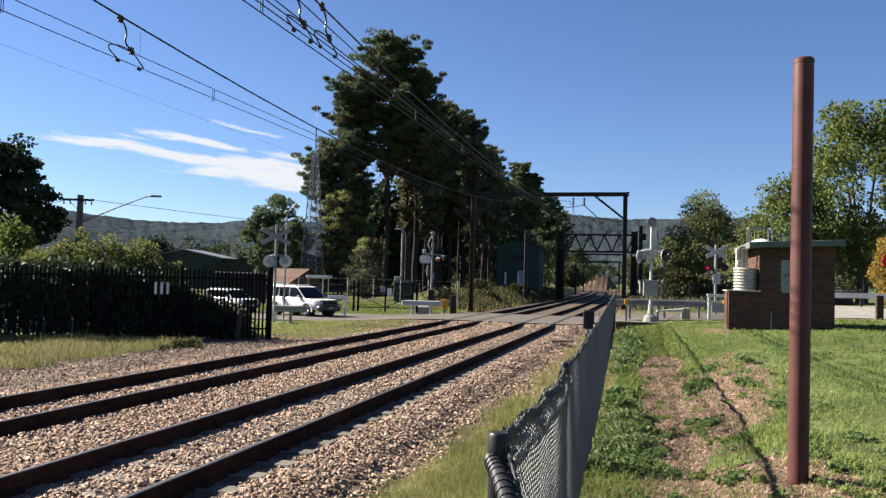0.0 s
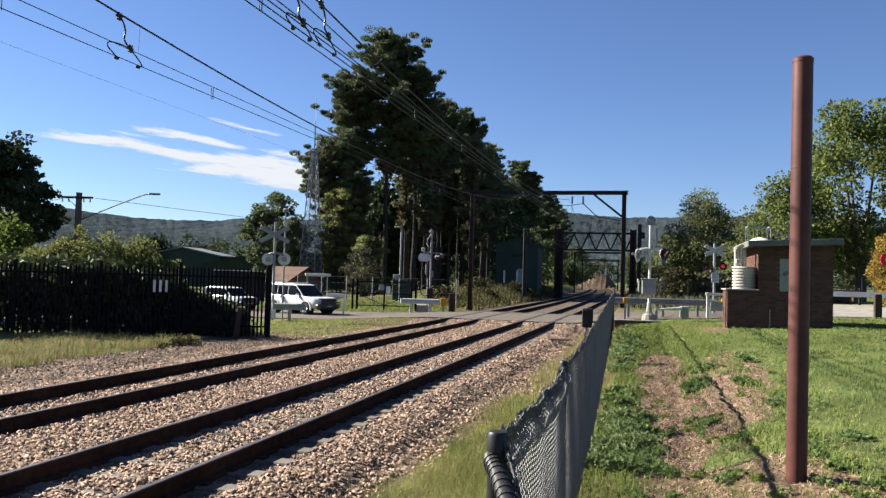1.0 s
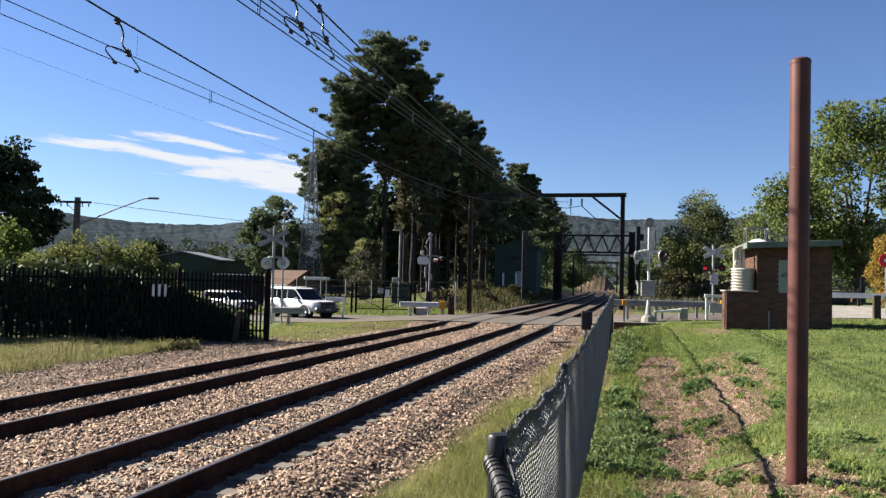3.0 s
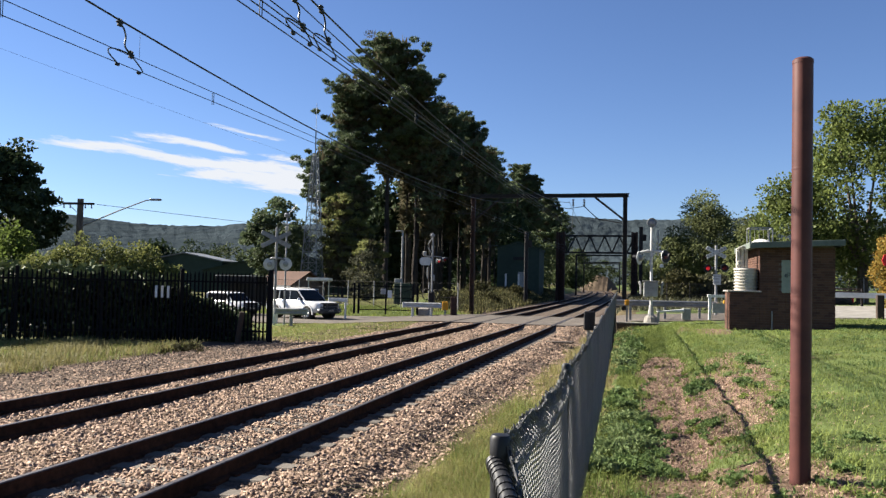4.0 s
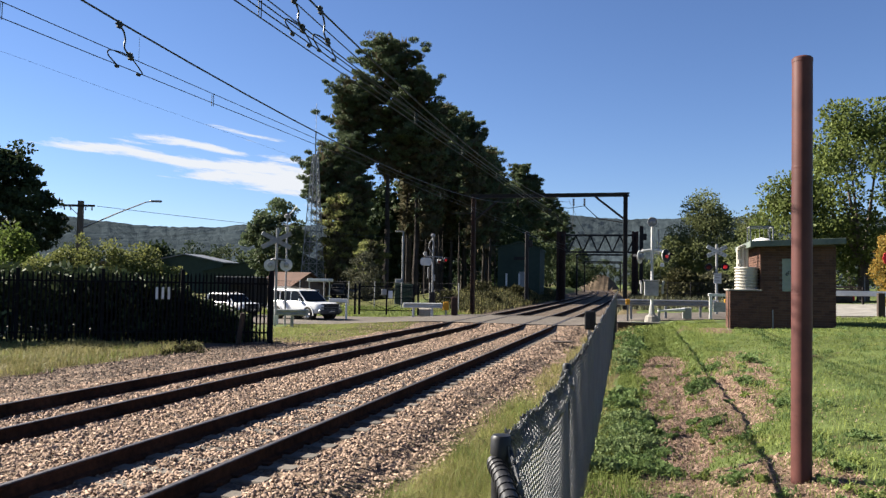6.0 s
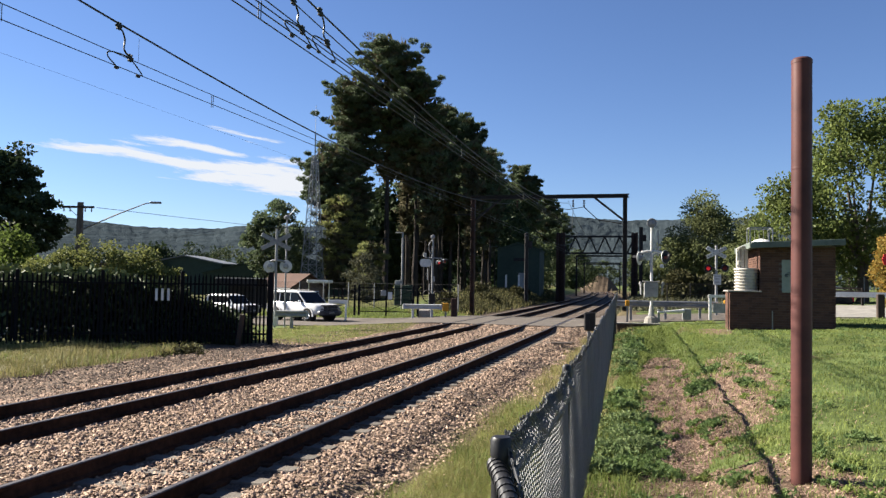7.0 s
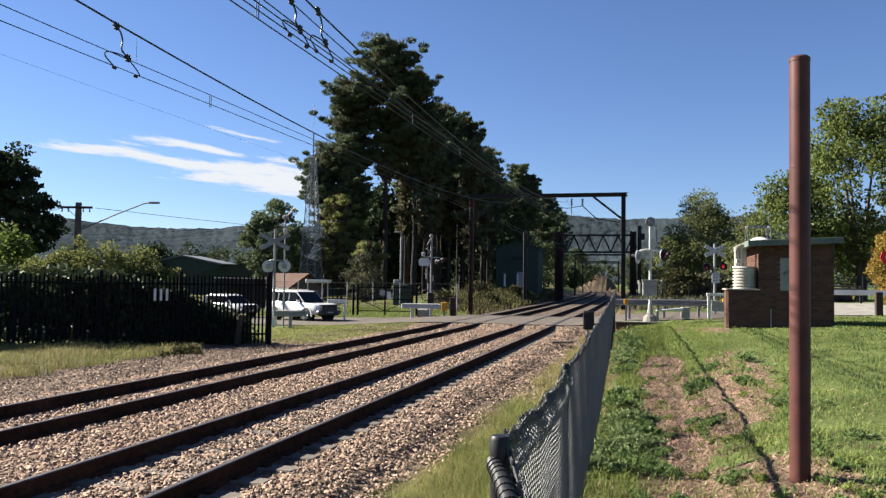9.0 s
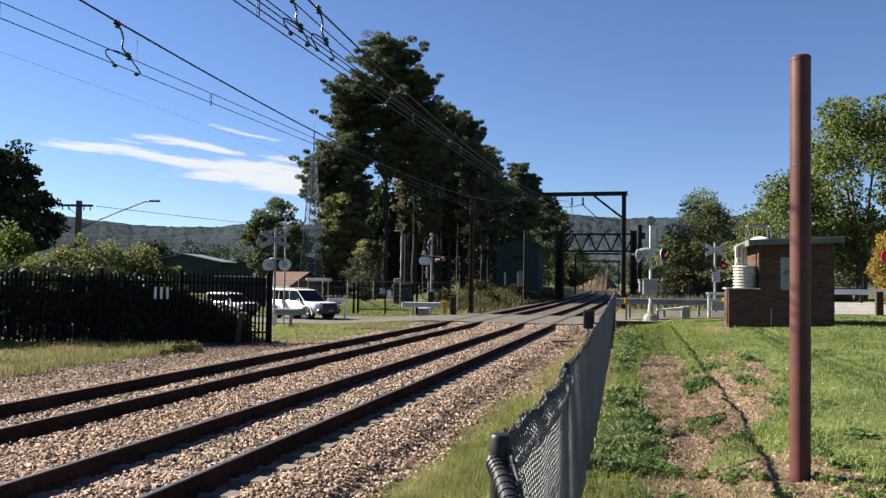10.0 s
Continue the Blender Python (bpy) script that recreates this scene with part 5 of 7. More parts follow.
# ---- the white four-wheel drive ----
def build_car(at, label, group, paint=None):
    paint = paint or M_CARW
    car = thing("four_wheel_drive", None, None, label, "car", group, at=at)

    def loft(stations):
        m = Mesh()
        n = len(stations[0][1])
        vs = [(x, py, pz) for x, ring in stations for py, pz in ring]
        fs = []
        for i in range(len(stations) - 1):
            fs += [(i * n + k, i * n + (k + 1) % n, (i + 1) * n + (k + 1) % n, (i + 1) * n + k) for k in range(n)]
        fs += [tuple(range(n - 1, -1, -1)), tuple(range((len(stations) - 1) * n, len(stations) * n))]
        m.add(vs, fs)
        return m

    def ring(w, lo, hi, c=0.08):
        return [(-w + c, lo), (w - c, lo), (w, lo + c), (w, (lo + hi) / 2), (w - 0.02, hi - c), (w - c, hi), (-w + c, hi), (-w + 0.02, hi - c), (-w, (lo + hi) / 2), (-w, lo + c)]
    body = loft([(-2.38, ring(0.80, 0.55, 1.05)), (-2.30, ring(0.90, 0.42, 1.14)), (-1.0, ring(0.93, 0.40, 1.16)), (0.9, ring(0.93, 0.40, 1.16)), (1.15, ring(0.93, 0.40, 1.13)),
                 (1.9, ring(0.91, 0.42, 1.08)), (2.22, ring(0.86, 0.46, 1.00)), (2.34, ring(0.78, 0.52, 0.90))])
    b = part("body", body, paint, car, "painted body", smooth=True)
    cab = loft([(-2.26, ring(0.79, 1.10, 1.20)), (-2.10, ring(0.76, 1.12, 1.74)), (-1.9, ring(0.725, 1.12, 1.76)), (0.15, ring(0.725, 1.12, 1.76)), (0.40, ring(0.73, 1.12, 1.72)), (1.06, ring(0.79, 1.10, 1.18))])
    part("cabin", cab, M_GLASSD, b, "dark tinted glass band", smooth=True)
    top = loft([(-2.16, ring(0.70, 1.72, 1.80, 0.03)), (-1.95, ring(0.735, 1.71, 1.86, 0.06)), (0.10, ring(0.735, 1.71, 1.86, 0.06)), (0.36, ring(0.72, 1.71, 1.80, 0.03))])
    part("roof", top, paint, b, smooth=True)
    for s in (-1, 1):
        for p0, p1, r in (((1.05, 0.80, 1.15), (0.34, 0.71, 1.75), 0.036), ((-0.28, 0.80, 1.15), (-0.28, 0.735, 1.75), 0.034), ((-1.24, 0.80, 1.15), (-1.24, 0.735, 1.75), 0.045), ((-2.12, 0.80, 1.15), (-2.05, 0.735, 1.76), 0.10)):
            part("pillar", Mesh().tube([(p0[0], p0[1] * s, p0[2]), (p1[0], p1[1] * s, p1[2])], r, 8), paint, b)
    for s in (-1, 1):
        for x0, x1, t0, t1 in ((-2.0, -1.28, -1.95, -1.28), (-1.2, -0.32, -1.2, -0.32), (-0.24, 0.72, -0.24, 0.26)):
            y0, y1 = 0.812 * s, 0.748 * s
            vs = [(x0, y0, 1.20), (x1, y0, 1.20), (t1, y1, 1.72), (t0, y1, 1.72)]
            vs += [(x, y - 0.05 * s, z) for x, y, z in vs]
            m = Mesh()
            m.add(vs, [(0, 1, 2, 3), (7, 6, 5, 4), (0, 4, 5, 1), (1, 5, 6, 2), (2, 6, 7, 3), (3, 7, 4, 0)])
            part("side_window", m, M_GLASSD, car)
        part("side_mirror", Mesh().box((0.72, 0.96 * s, 1.22), (0.12, 0.2, 0.17), bev=0.04), paint, car)
        part("headlight", Mesh().box((2.20, 0.62 * s, 0.90), (0.2, 0.36, 0.2), bev=0.05), M_LAMP, car, "clear headlight")
        part("sill", Mesh().box((0, 0.93 * s, 0.42), (1.9, 0.08, 0.10), bev=0.03), M_BULLBAR, car)
        part("roof_rail", Mesh().tube([(-1.9, 0.62 * s, 1.90), (-0.1, 0.62 * s, 1.91)], 0.025, 6), M_DARKIN, car)
        part("indicator", Mesh().box((2.1, 0.84 * s, 0.78), (0.14, 0.05, 0.08), bev=0.02), M_YELLOW, car)
        for x in (1.42, -1.38):
            arch = Mesh()
            for k in range(10):
                a0, a1 = radians(-10 + 200 * k / 10), radians(-10 + 200 * (k + 1) / 10)
                p = [(x + math.cos(a) * r, yy, 0.40 + math.sin(a) * r) for yy in (0.90 * s, 0.978 * s) for a in (a0, a1) for r in (0.43, 0.50)]
                arch.add(p, [(0, 1, 3, 2), (4, 6, 7, 5), (1, 5, 7, 3), (0, 2, 6, 4)])
            part("wheel_arch", arch, paint, car)
            part("arch_lining", Mesh().tube([(x, 0.62 * s, 0.42), (x, 0.937 * s, 0.42)], 0.44, 20), M_DARKIN, car)
            w = part("wheel", Mesh().tube([(x, 0.70 * s, 0.39), (x, 0.72 * s, 0.39), (x, 0.955 * s, 0.39), (x, 0.972 * s, 0.39)], [0.34, 0.39, 0.39, 0.33], 24), M_TYRE, car, "black tyre with alloy rim", smooth=True)
            part("rim", Mesh().tube([(x, 0.9 * s, 0.39), (x, 0.976 * s, 0.39)], [0.26, 0.25], 20), M_GREY, w)
            for k in range(6):
                a = k * 1.0472
                part("spoke", Mesh().tube([(x, 0.982 * s, 0.39), (x + 0.235 * math.cos(a), 0.982 * s, 0.39 + 0.235 * math.sin(a))], [0.06, 0.045], 6), M_ALLOY, w)
    ws = [(1.06, -0.74, 1.20), (1.06, 0.74, 1.20), (0.40, 0.66, 1.76), (0.40, -0.66, 1.76)]
    ws = [(x + 0.02, y, z + 0.01) for x, y, z in ws] + [(x - 0.04, y, z - 0.03) for x, y, z in ws]
    m = Mesh()
    m.add(ws, [(0, 1, 2, 3), (7, 6, 5, 4), (0, 4, 5, 1), (1, 5, 6, 2), (2, 6, 7, 3), (3, 7, 4, 0)])
    part("windscreen", m, M_GLASSD, car)
    part("grille", Mesh().box((2.33, 0, 0.86), (0.16, 1.06, 0.36), bev=0.03), M_DARKIN, car)
    for k in range(3):
        part("grille_bar", Mesh().box((2.39, 0, 0.80 + 0.06 * k), (0.03, 0.84, 0.018)), M_CHROME, car)
    part("bumper", Mesh().box((2.30, 0, 0.56), (0.34, 1.78, 0.28), bev=0.08), M_BULLBAR, car)
    part("number_plate", Mesh().box((2.48, 0, 0.60), (0.02, 0.38, 0.12)), M_WHITE, car)
    bar = Mesh()
    for z in (0.62, 0.80, 1.02):
        bar.tube([(2.42, -0.82, z), (2.52, -0.6, z), (2.54, 0.6, z), (2.42, 0.82, z)], 0.035, 8)
    for y in (-0.42, 0.42):
        bar.tube([(2.53, y, 0.5), (2.54, y, 1.04)], 0.035, 8)
    part("bull_bar", bar, M_BULLBAR, car, "dull grey bull bar", smooth=True)
    part("lower_trim", Mesh().box((2.3, 0, 0.42), (0.24, 1.5, 0.12), bev=0.04), M_DARKIN, car)
    part("steering_wheel", Mesh().tube([(0.45, -0.38 + 0.17 * math.cos(a), 1.12 + 0.17 * math.sin(a)) for a in np.linspace(0, 6.28, 14)], 0.015, 5), M_DARKIN, car)
    return car


build_car(pose(-20.2, 42.35, -0.41, 0, 0, -23) @ Matrix.Diagonal((1.0, 1.0, 0.95, 1)), "white four-wheel drive waiting at the level crossing", "waiting cars")
build_car(pose(-26.3, 44.6, -0.435, 0, 0, -20) @ Matrix.Diagonal((0.80, 0.90, 0.76, 1)), "second white vehicle waiting behind the black fence", "waiting cars")
moving_car = build_car(pose(-62, 46.0, -0.4) @ Matrix.Diagonal((0.84, 0.92, 0.90, 1)), "black four-wheel drive passing along the road behind", "", M_BLACKCAR)


# ---- left side: palisade fence, gate, street furniture ----
def build_palisade():
    g = thing("palisade_fence", None, None, "tall black steel palisade fence in front of a hedge", "fence")
    corner, end, far = Vector((-12.97, 24.5, 0)), Vector((-16.03, 23.7, 0)), Vector((-26.5, 16.1, 0))
    pale = Mesh()
    pale.box((0, 0, 1.14), (0.062, 0.012, 2.28)).box((0.0, -0.012, 1.14), (0.02, 0.014, 2.28))
    pale.add([(-0.031, -0.006, 2.28), (0.031, -0.006, 2.28), (0.031, 0.006, 2.28), (-0.031, 0.006, 2.28), (0, -0.006, 2.40), (0, 0.006, 2.40)],
             [(0, 1, 4), (2, 3, 5), (0, 4, 5, 3), (1, 2, 5, 4)])
    pale = pale.data("pale", M_FENCE)
    for a, b, gap in ((end, far, 0.135), (corner, end, 0.135)):
        d = b - a
        n = int(d.length / gap)
        rz = math.degrees(math.atan2(d.y, d.x)) + 180
        for k in range(n):
            p = a + d * ((k + 0.5) / n)
            zb = float(land(p.x, p.y)) + 0.09
            o = part("pale", pale, None, g)
            o.matrix_basis = pose(p.x, p.y, zb + random.uniform(-0.015, 0.015), 0, random.uniform(-0.5, 0.5), rz)
        for z in (0.30, 2.02):
            part("rail", Mesh().box(((a.x + b.x) / 2, (a.y + b.y) / 2 + 0.04, z - 0.22), (d.length, 0.05, 0.06), rz=math.atan2(d.y, d.x)), M_FENCE, g)
        posts = max(1, round(d.length / 2.8))
        for k in range(posts + 1):
            p = a.lerp(b, k / posts)
            zb = float(land(p.x, p.y)) - 0.2
            w = 0.15 if (k == 0 and a is corner) else 0.11
            part("post", Mesh().box((p.x, p.y + 0.06, zb + 1.39), (w, w, 2.78), rz=math.atan2(d.y, d.x), bev=0.012), M_FENCE, g)
    sign = thing("fence_sign", None, None, "small white notice on the palisade fence", "sign")
    for k in range(3):
        part("sign_strip", Mesh().box((-16.62 + k * 0.16, 23.12 + k * 0.116, 1.42), (0.085, 0.012, 0.42), rz=math.radians(36), bev=0.004), M_WHITE, sign)
    o = thing("leaning_post", None, None, "short dark timber post leaning beside the gate", "post", at=pose(-13.6, 23.45, -0.34))
    part("timber", Mesh().box((0, 0, 0.55), (0.15, 0.13, 1.2), bev=0.02, m=Matrix.Rotation(radians(8), 4, "Y")), M_WOODD, o)


build_palisade()


def build_field_gate():
    g = thing("field_gate", None, None, "black double steel gate across the grassed track", "gate")
    a, b = Vector((-17.7, 44.35, 0)), Vector((-13.9, 45.3, 0))
    z0 = -0.02
    for t in (0.0, 0.07, 0.5, 0.93, 1.0):
        p = a.lerp(b, t)
        part("post", Mesh().box((p.x, p.y, z0 + 0.85), (0.11 if t != 0.5 else 0.08, 0.11, 1.9), bev=0.01), M_FENCE, g)
    for t0, t1 in ((0.07, 0.49), (0.51, 0.93)):
        p, q = a.lerp(b, t0), a.lerp(b, t1)
        for z in (0.16, 0.9, 1.62):
            part("gate_rail", Mesh().tube([(p.x, p.y, z0 + z), (q.x, q.y, z0 + z)], 0.03, 6), M_FENCE, g)
        part("gate_brace", Mesh().tube([(p.x, p.y, z0 + (0.9 if t0 > 0.3 else 0.9)), (q.x, q.y, z0 + (0.2 if t0 < 0.3 else 1.5))], 0.022, 6), M_FENCE, g)
        part("gate_brace", Mesh().tube([(p.x, p.y, z0 + (0.9 if t0 < 0.3 else 0.2)), (q.x, q.y, z0 + (1.5 if t0 < 0.3 else 0.9))], 0.022, 6), M_FENCE, g)
        mesh = Mesh()
        for k in range(1, 15):
            s = p.lerp(q, k / 15)
            mesh.tube([(s.x, s.y, z0 + 0.16), (s.x, s.y, z0 + 1.62)], 0.006, 3)
        part("mesh", mesh, M_FENCE, g)
    part("sign_plate", Mesh().box((-15.55, 44.82, 1.12), (0.28, 0.02, 0.46), bev=0.005), M_WHITE, g, "plain white sign plate")
    part("lock_box", Mesh().box((-15.95, 44.74, 1.28), (0.34, 0.06, 0.34), bev=0.02), M_GREY, g)
    f = thing("far_wire_fence", None, None, "low wire mesh fence behind the field gate", "fence", "far fences")
    c, d = Vector((-30, 54, 0)), Vector((-12.5, 50, 0))
    for k in range(9):
        p = c.lerp(d, k / 8)
        part("post", Mesh().cyl((p.x, p.y, -0.3), (p.x, p.y, 1.9), 0.04, n=6), M_GALV, f)
    m = Mesh()
    for z in (0.4, 0.9, 1.4, 1.85):
        m.tube([(c.x, c.y, z), (d.x, d.y, z)], 0.012, 3)
    for k in range(1, 150):
        p = c.lerp(d, k / 150)
        m.tube([(p.x, p.y, 0.1), (p.x, p.y, 1.85)], 0.006, 3)
    part("mesh", m, M_STEEL, f)
    f = thing("far_wire_fence", None, None, "dark mesh fence beyond the crossing road", "fence", "far fences")
    m = Mesh()
    for k in range(7):
        x = -0.5 + k * 1.7
        part("post", Mesh().cyl((x, 60.4 + k * 0.42, 0.3), (x, 60.4 + k * 0.42, 2.25), 0.04, n=6), M_STEEL, f)
    for k in range(110):
        x = -0.5 + k * 0.0925
        m.tube([(x, 60.4 + k * 0.0229, 0.5), (x, 60.4 + k * 0.0229, 2.2)], 0.010, 3)
    for z in (0.6, 1.4, 2.2):
        m.tube([(-0.5, 60.4, z), (9.7, 62.95, z)], 0.02, 4)
    part("mesh", m, M_STEEL, f)
    w = thing("white_barrier", None, None, "white barrier rail at the road edge by the car", "barrier")
    part("rail", Mesh().box((-17.55, 41.4, 0.78), (1.1, 0.06, 0.22), rz=0.2, bev=0.02), M_WHITE, w)
    part("post", Mesh().box((-17.1, 41.5, 0.25), (0.10, 0.08, 1.1), bev=0.01), M_WHITE, w)


build_field_gate()


def build_poles():
    g = thing("power_pole", None, None, "grey timber power pole with crossarm and street light", "power pole")
    x, y = -36.04, 41.86
    part("pole", Mesh().tube([(x, y, -0.6), (x, y, 6.85)], [0.24, 0.19], 12), M_WOOD, g, smooth=True)
    part("crossarm", Mesh().box((x, y - 0.2, 6.52), (2.1, 0.12, 0.14), rz=0.26, bev=0.02), M_WOODD, g)
    for t in (-0.9, -0.5, 0.45, 0.85):
        part("insulator", Mesh().tube([(x + t, y - 0.2 + t * 0.26, 6.45), (x + t, y - 0.2 + t * 0.26, 6.22)], [0.03, 0.05], 6), M_GREY, g)
    part("brace", Mesh().tube([(x - 0.6, y - 0.35, 6.45), (x, y - 0.2, 5.9)], 0.02, 4), M_GALV, g)
    arm = part("lamp_arm", Mesh().tube([(x + 0.15, y, 5.05), (x + 2.4, y + 0.6, 6.1), (x + 4.1, y + 1.1, 6.83), (x + 4.5, y + 1.2, 6.9)], [0.05, 0.045, 0.04, 0.04], 6), M_GALV, g)
    part("lamp_head", Mesh().box((x + 4.75, y + 1.27, 6.90), (0.75, 0.26, 0.13), rz=0.26, bev=0.05), M_GALV, arm, "flat street lamp head")
    g = thing("light_pole", None, None, "pale grey lamp pole beside a dark green cabinet", "lamp pole")
    x, y = -18.82, 57.0
    part("pole", Mesh().cyl((x, y, -0.3), (x, y, 5.9), 0.075, n=10), M_GALV, g, smooth=True)
    part("lamp_head", Mesh().box((x - 0.3, y, 5.85), (0.6, 0.2, 0.1), bev=0.03), M_GALV, g)
    part("meter_box", Mesh().box((x - 0.25, y - 0.15, 1.95), (0.5, 0.3, 0.34), bev=0.03), M_GREY, g)
    part("cabinet", Mesh().box((x + 0.25, y - 0.3, 0.8), (1.35, 0.6, 1.9), bev=0.04), M_SHEDG, g, "dark green service cabinet")


build_poles()


def build_tower():
    g = thing("lattice_tower", None, None, "grey steel lattice radio tower with a whip aerial", "radio tower")
    x, y, top, n = -38.1, 82.0, 16.4, 13
    half = lambda z: 1.10 - 0.84 * z / top
    corner = ((-1, -1), (1, -1), (1, 1), (-1, 1))
    at = lambda k, z: (x + corner[k % 4][0] * half(z), y + corner[k % 4][1] * half(z), z)
    for k in range(4):
        part("leg", Mesh().tube([at(k, -0.5), at(k, top)], 0.055, 5), M_TOWER, g)
        for q in range(n):
            z0, z1 = top * q / n, top * (q + 1) / n
            part("brace", Mesh().tube([at(k, z0), at(k + 1, z1)], 0.030, 4), M_TOWER, g)
            part("brace", Mesh().tube([at(k + 1, z0), at(k, z1)], 0.030, 4), M_TOWER, g)
            part("strut", Mesh().tube([at(k, z1), at(k + 1, z1)], 0.030, 4), M_TOWER, g)
    part("mast", Mesh().tube([(x, y, top - 0.5), (x, y, 19.2)], 0.07, 5), M_TOWER, g)
    part("aerial", Mesh().tube([(x, y, 19.2), (x, y, 22.6)], 0.03, 4), M_TOWER, g)
    part("antenna", Mesh().tube([(x + 0.4, y, 15.0), (x + 0.4, y, 17.2)], 0.045, 5), M_TOWER, g)


build_tower()


# ---- buildings beyond ----
def gable(name, label, cx, cy, w, d, eave, ridge, rz, wall, roof, over=0.4, base=-0.6):
    g = thing(name, None, None, label, "building", at=pose(cx, cy, 0, 0, 0, rz))
    m = Mesh()
    m.add([(-w / 2, -d / 2, base), (w / 2, -d / 2, base), (w / 2, -d / 2, eave), (0, -d / 2, ridge - 0.05), (-w / 2, -d / 2, eave),
           (-w / 2, d / 2, base), (w / 2, d / 2, base), (w / 2, d / 2, eave), (0, d / 2, ridge - 0.05), (-w / 2, d / 2, eave)],
          [(0, 1, 2, 3, 4), (9, 8, 7, 6, 5), (0, 4, 9, 5), (1, 6, 7, 2)])
    part("wall", m, wall, g)
    sl = (ridge - eave) / (w / 2)
    for s in (-1, 1):
        e = s * (w / 2 + over)
        m = Mesh()
        m.add([(0, -d / 2 - over, ridge), (e, -d / 2 - over, eave - sl * over), (e, d / 2 + over, eave - sl * over), (0, d / 2 + over, ridge),
               (0, -d / 2 - over, ridge + 0.15), (e, -d / 2 - over, eave - sl * over + 0.15), (e, d / 2 + over, eave - sl * over + 0.15), (0, d / 2 + over, ridge + 0.15)],
              [(0, 1, 2, 3), (7, 6, 5, 4), (0, 4, 5, 1), (1, 5, 6, 2), (2, 6, 7, 3)])
        part("roof", m, roof, g)
    return g


def build_town():
    s = gable("green_shed", "dark green steel shed with a pale roof", -61.5, 93.5, 11, 5.0, 3.95, 5.0, 6, M_SHEDG, M_ROOFM, 0.25)
    s = gable("green_shed", "large dark green shed behind the fence", -48.5, 97.0, 22, 8, 2.7, 5.45, 24, M_SHEDG, M_SHEDG, 0.2)
    part("roller_door", Mesh().box((0, -4.03, 0.6), (3.6, 0.06, 2.6)), M_GREY, s)
    h = gable("brick_house", "low brick house with a terracotta roof", -37.3, 75.2, 5.4, 4.4, 1.25, 2.55, 75, M_HBRICK, M_TILE, 0.4)
    part("gutter", Mesh().box((-3.16, 0, 1.10), (0.12, 5.2, 0.14)), M_WHITE, h)
    for x in (-1.6, 1.2):
        w = part("window", Mesh().box((x, -2.22, 0.4), (1.3, 0.08, 0.9)), M_WHITE, h)
        part("pane", Mesh().box((x, -2.27, 0.4), (1.1, 0.03, 0.74)), M_GLASSD, w)
    b = thing("white_box_shelter", None, None, "small white flat-roofed shelter beyond the road", "shelter")
    part("roof", Mesh().box((-29.3, 64.8, 1.9), (2.0, 2.4, 0.3), rz=0.25, bev=0.05), M_WHITE, b)
    for dx in (-0.9, 0.9):
        part("post", Mesh().box((-29.3 + dx, 64.6 + dx * 0.25, 0.7), (0.07, 0.07, 2.4)), M_WHITE, b)
    b = thing("dark_shelter", None, None, "low dark shelter with a pale roof edge", "shelter")
    part("roof", Mesh().box((-29.1, 50.6, 2.06), (3.3, 1.9, 0.07), rz=0.1, bev=0.02), M_GREY, b, "pale roof sheet")
    part("fascia", Mesh().box((-29.1, 49.72, 1.80), (3.15, 0.06, 0.44), rz=0.1, bev=0.01), M_DARKIN, b)
    part("back_wall", Mesh().box((-29.1, 51.4, 0.8), (3.1, 0.06, 2.4), rz=0.1), M_DARKIN, b)
    for dx in (-1.45, 1.45):
        part("post", Mesh().box((-29.1 + dx, 49.8 + dx * 0.1, 0.75), (0.09, 0.09, 2.5)), M_STEEL, b)
    s = gable("trackside_shed", "dark green tall shed under the pines", -16.2, 98.5, 5.2, 9, 6.2, 7.0, 4, M_SHEDG, M_SHEDG, 0.15)
    part("door", Mesh().box((0.6, -4.53, 2.2), (1.1, 0.06, 2.3)), M_GREY, s)
    for x in (-1.5, 0.1):
        part("downpipe", Mesh().box((x, -4.56, 2.3), (0.22, 0.08, 1.6)), M_WHITE, s)
    part("vent", Mesh().box((0.2, -4.55, 5.0), (1.6, 0.05, 0.4)), M_STEEL, s)
    for x, y, w, dpt, e, r, rz, lab in ((-80, 130, 14, 10, 2.8, 4.8, 20, "far house with a pale metal roof"), (-62, 150, 16, 10, 3.0, 5.2, -15, "far shed with a pale metal roof"),
                                        (-98, 120, 12, 10, 2.6, 4.6, 40, "far house with a pale metal roof")):
        gable("far_house", lab, x, y, w, dpt, e, r, rz, M_HBRICK, M_ROOFM)
    # far end of the line: bare earth cutting
    m = Mesh()
    xs = [-22, -19.6, -18.2, -16.6, -15.0, -13.6, -12.2, -10.5]
    zs = [0.6, 3.2, 4.6, 5.1, 4.8, 4.4, 3.0, 0.4]
    for (a, za), (b2, zb2) in zip(zip(xs[:-1], zs[:-1]), zip(xs[1:], zs[1:])):
        m.add([(a, 252, -1), (b2, 252, -1), (b2, 258, zb2), (a, 258, za), (b2, 270, zb2 * 0.8), (a, 270, za * 0.8), (b2, 285, -1), (a, 285, -1)], [(0, 1, 2, 3), (3, 2, 4, 5), (5, 4, 6, 7)])
    thing("earth_bank", m, M_EARTH, "bare orange earth bank where the line curves away", "bank")


build_town()


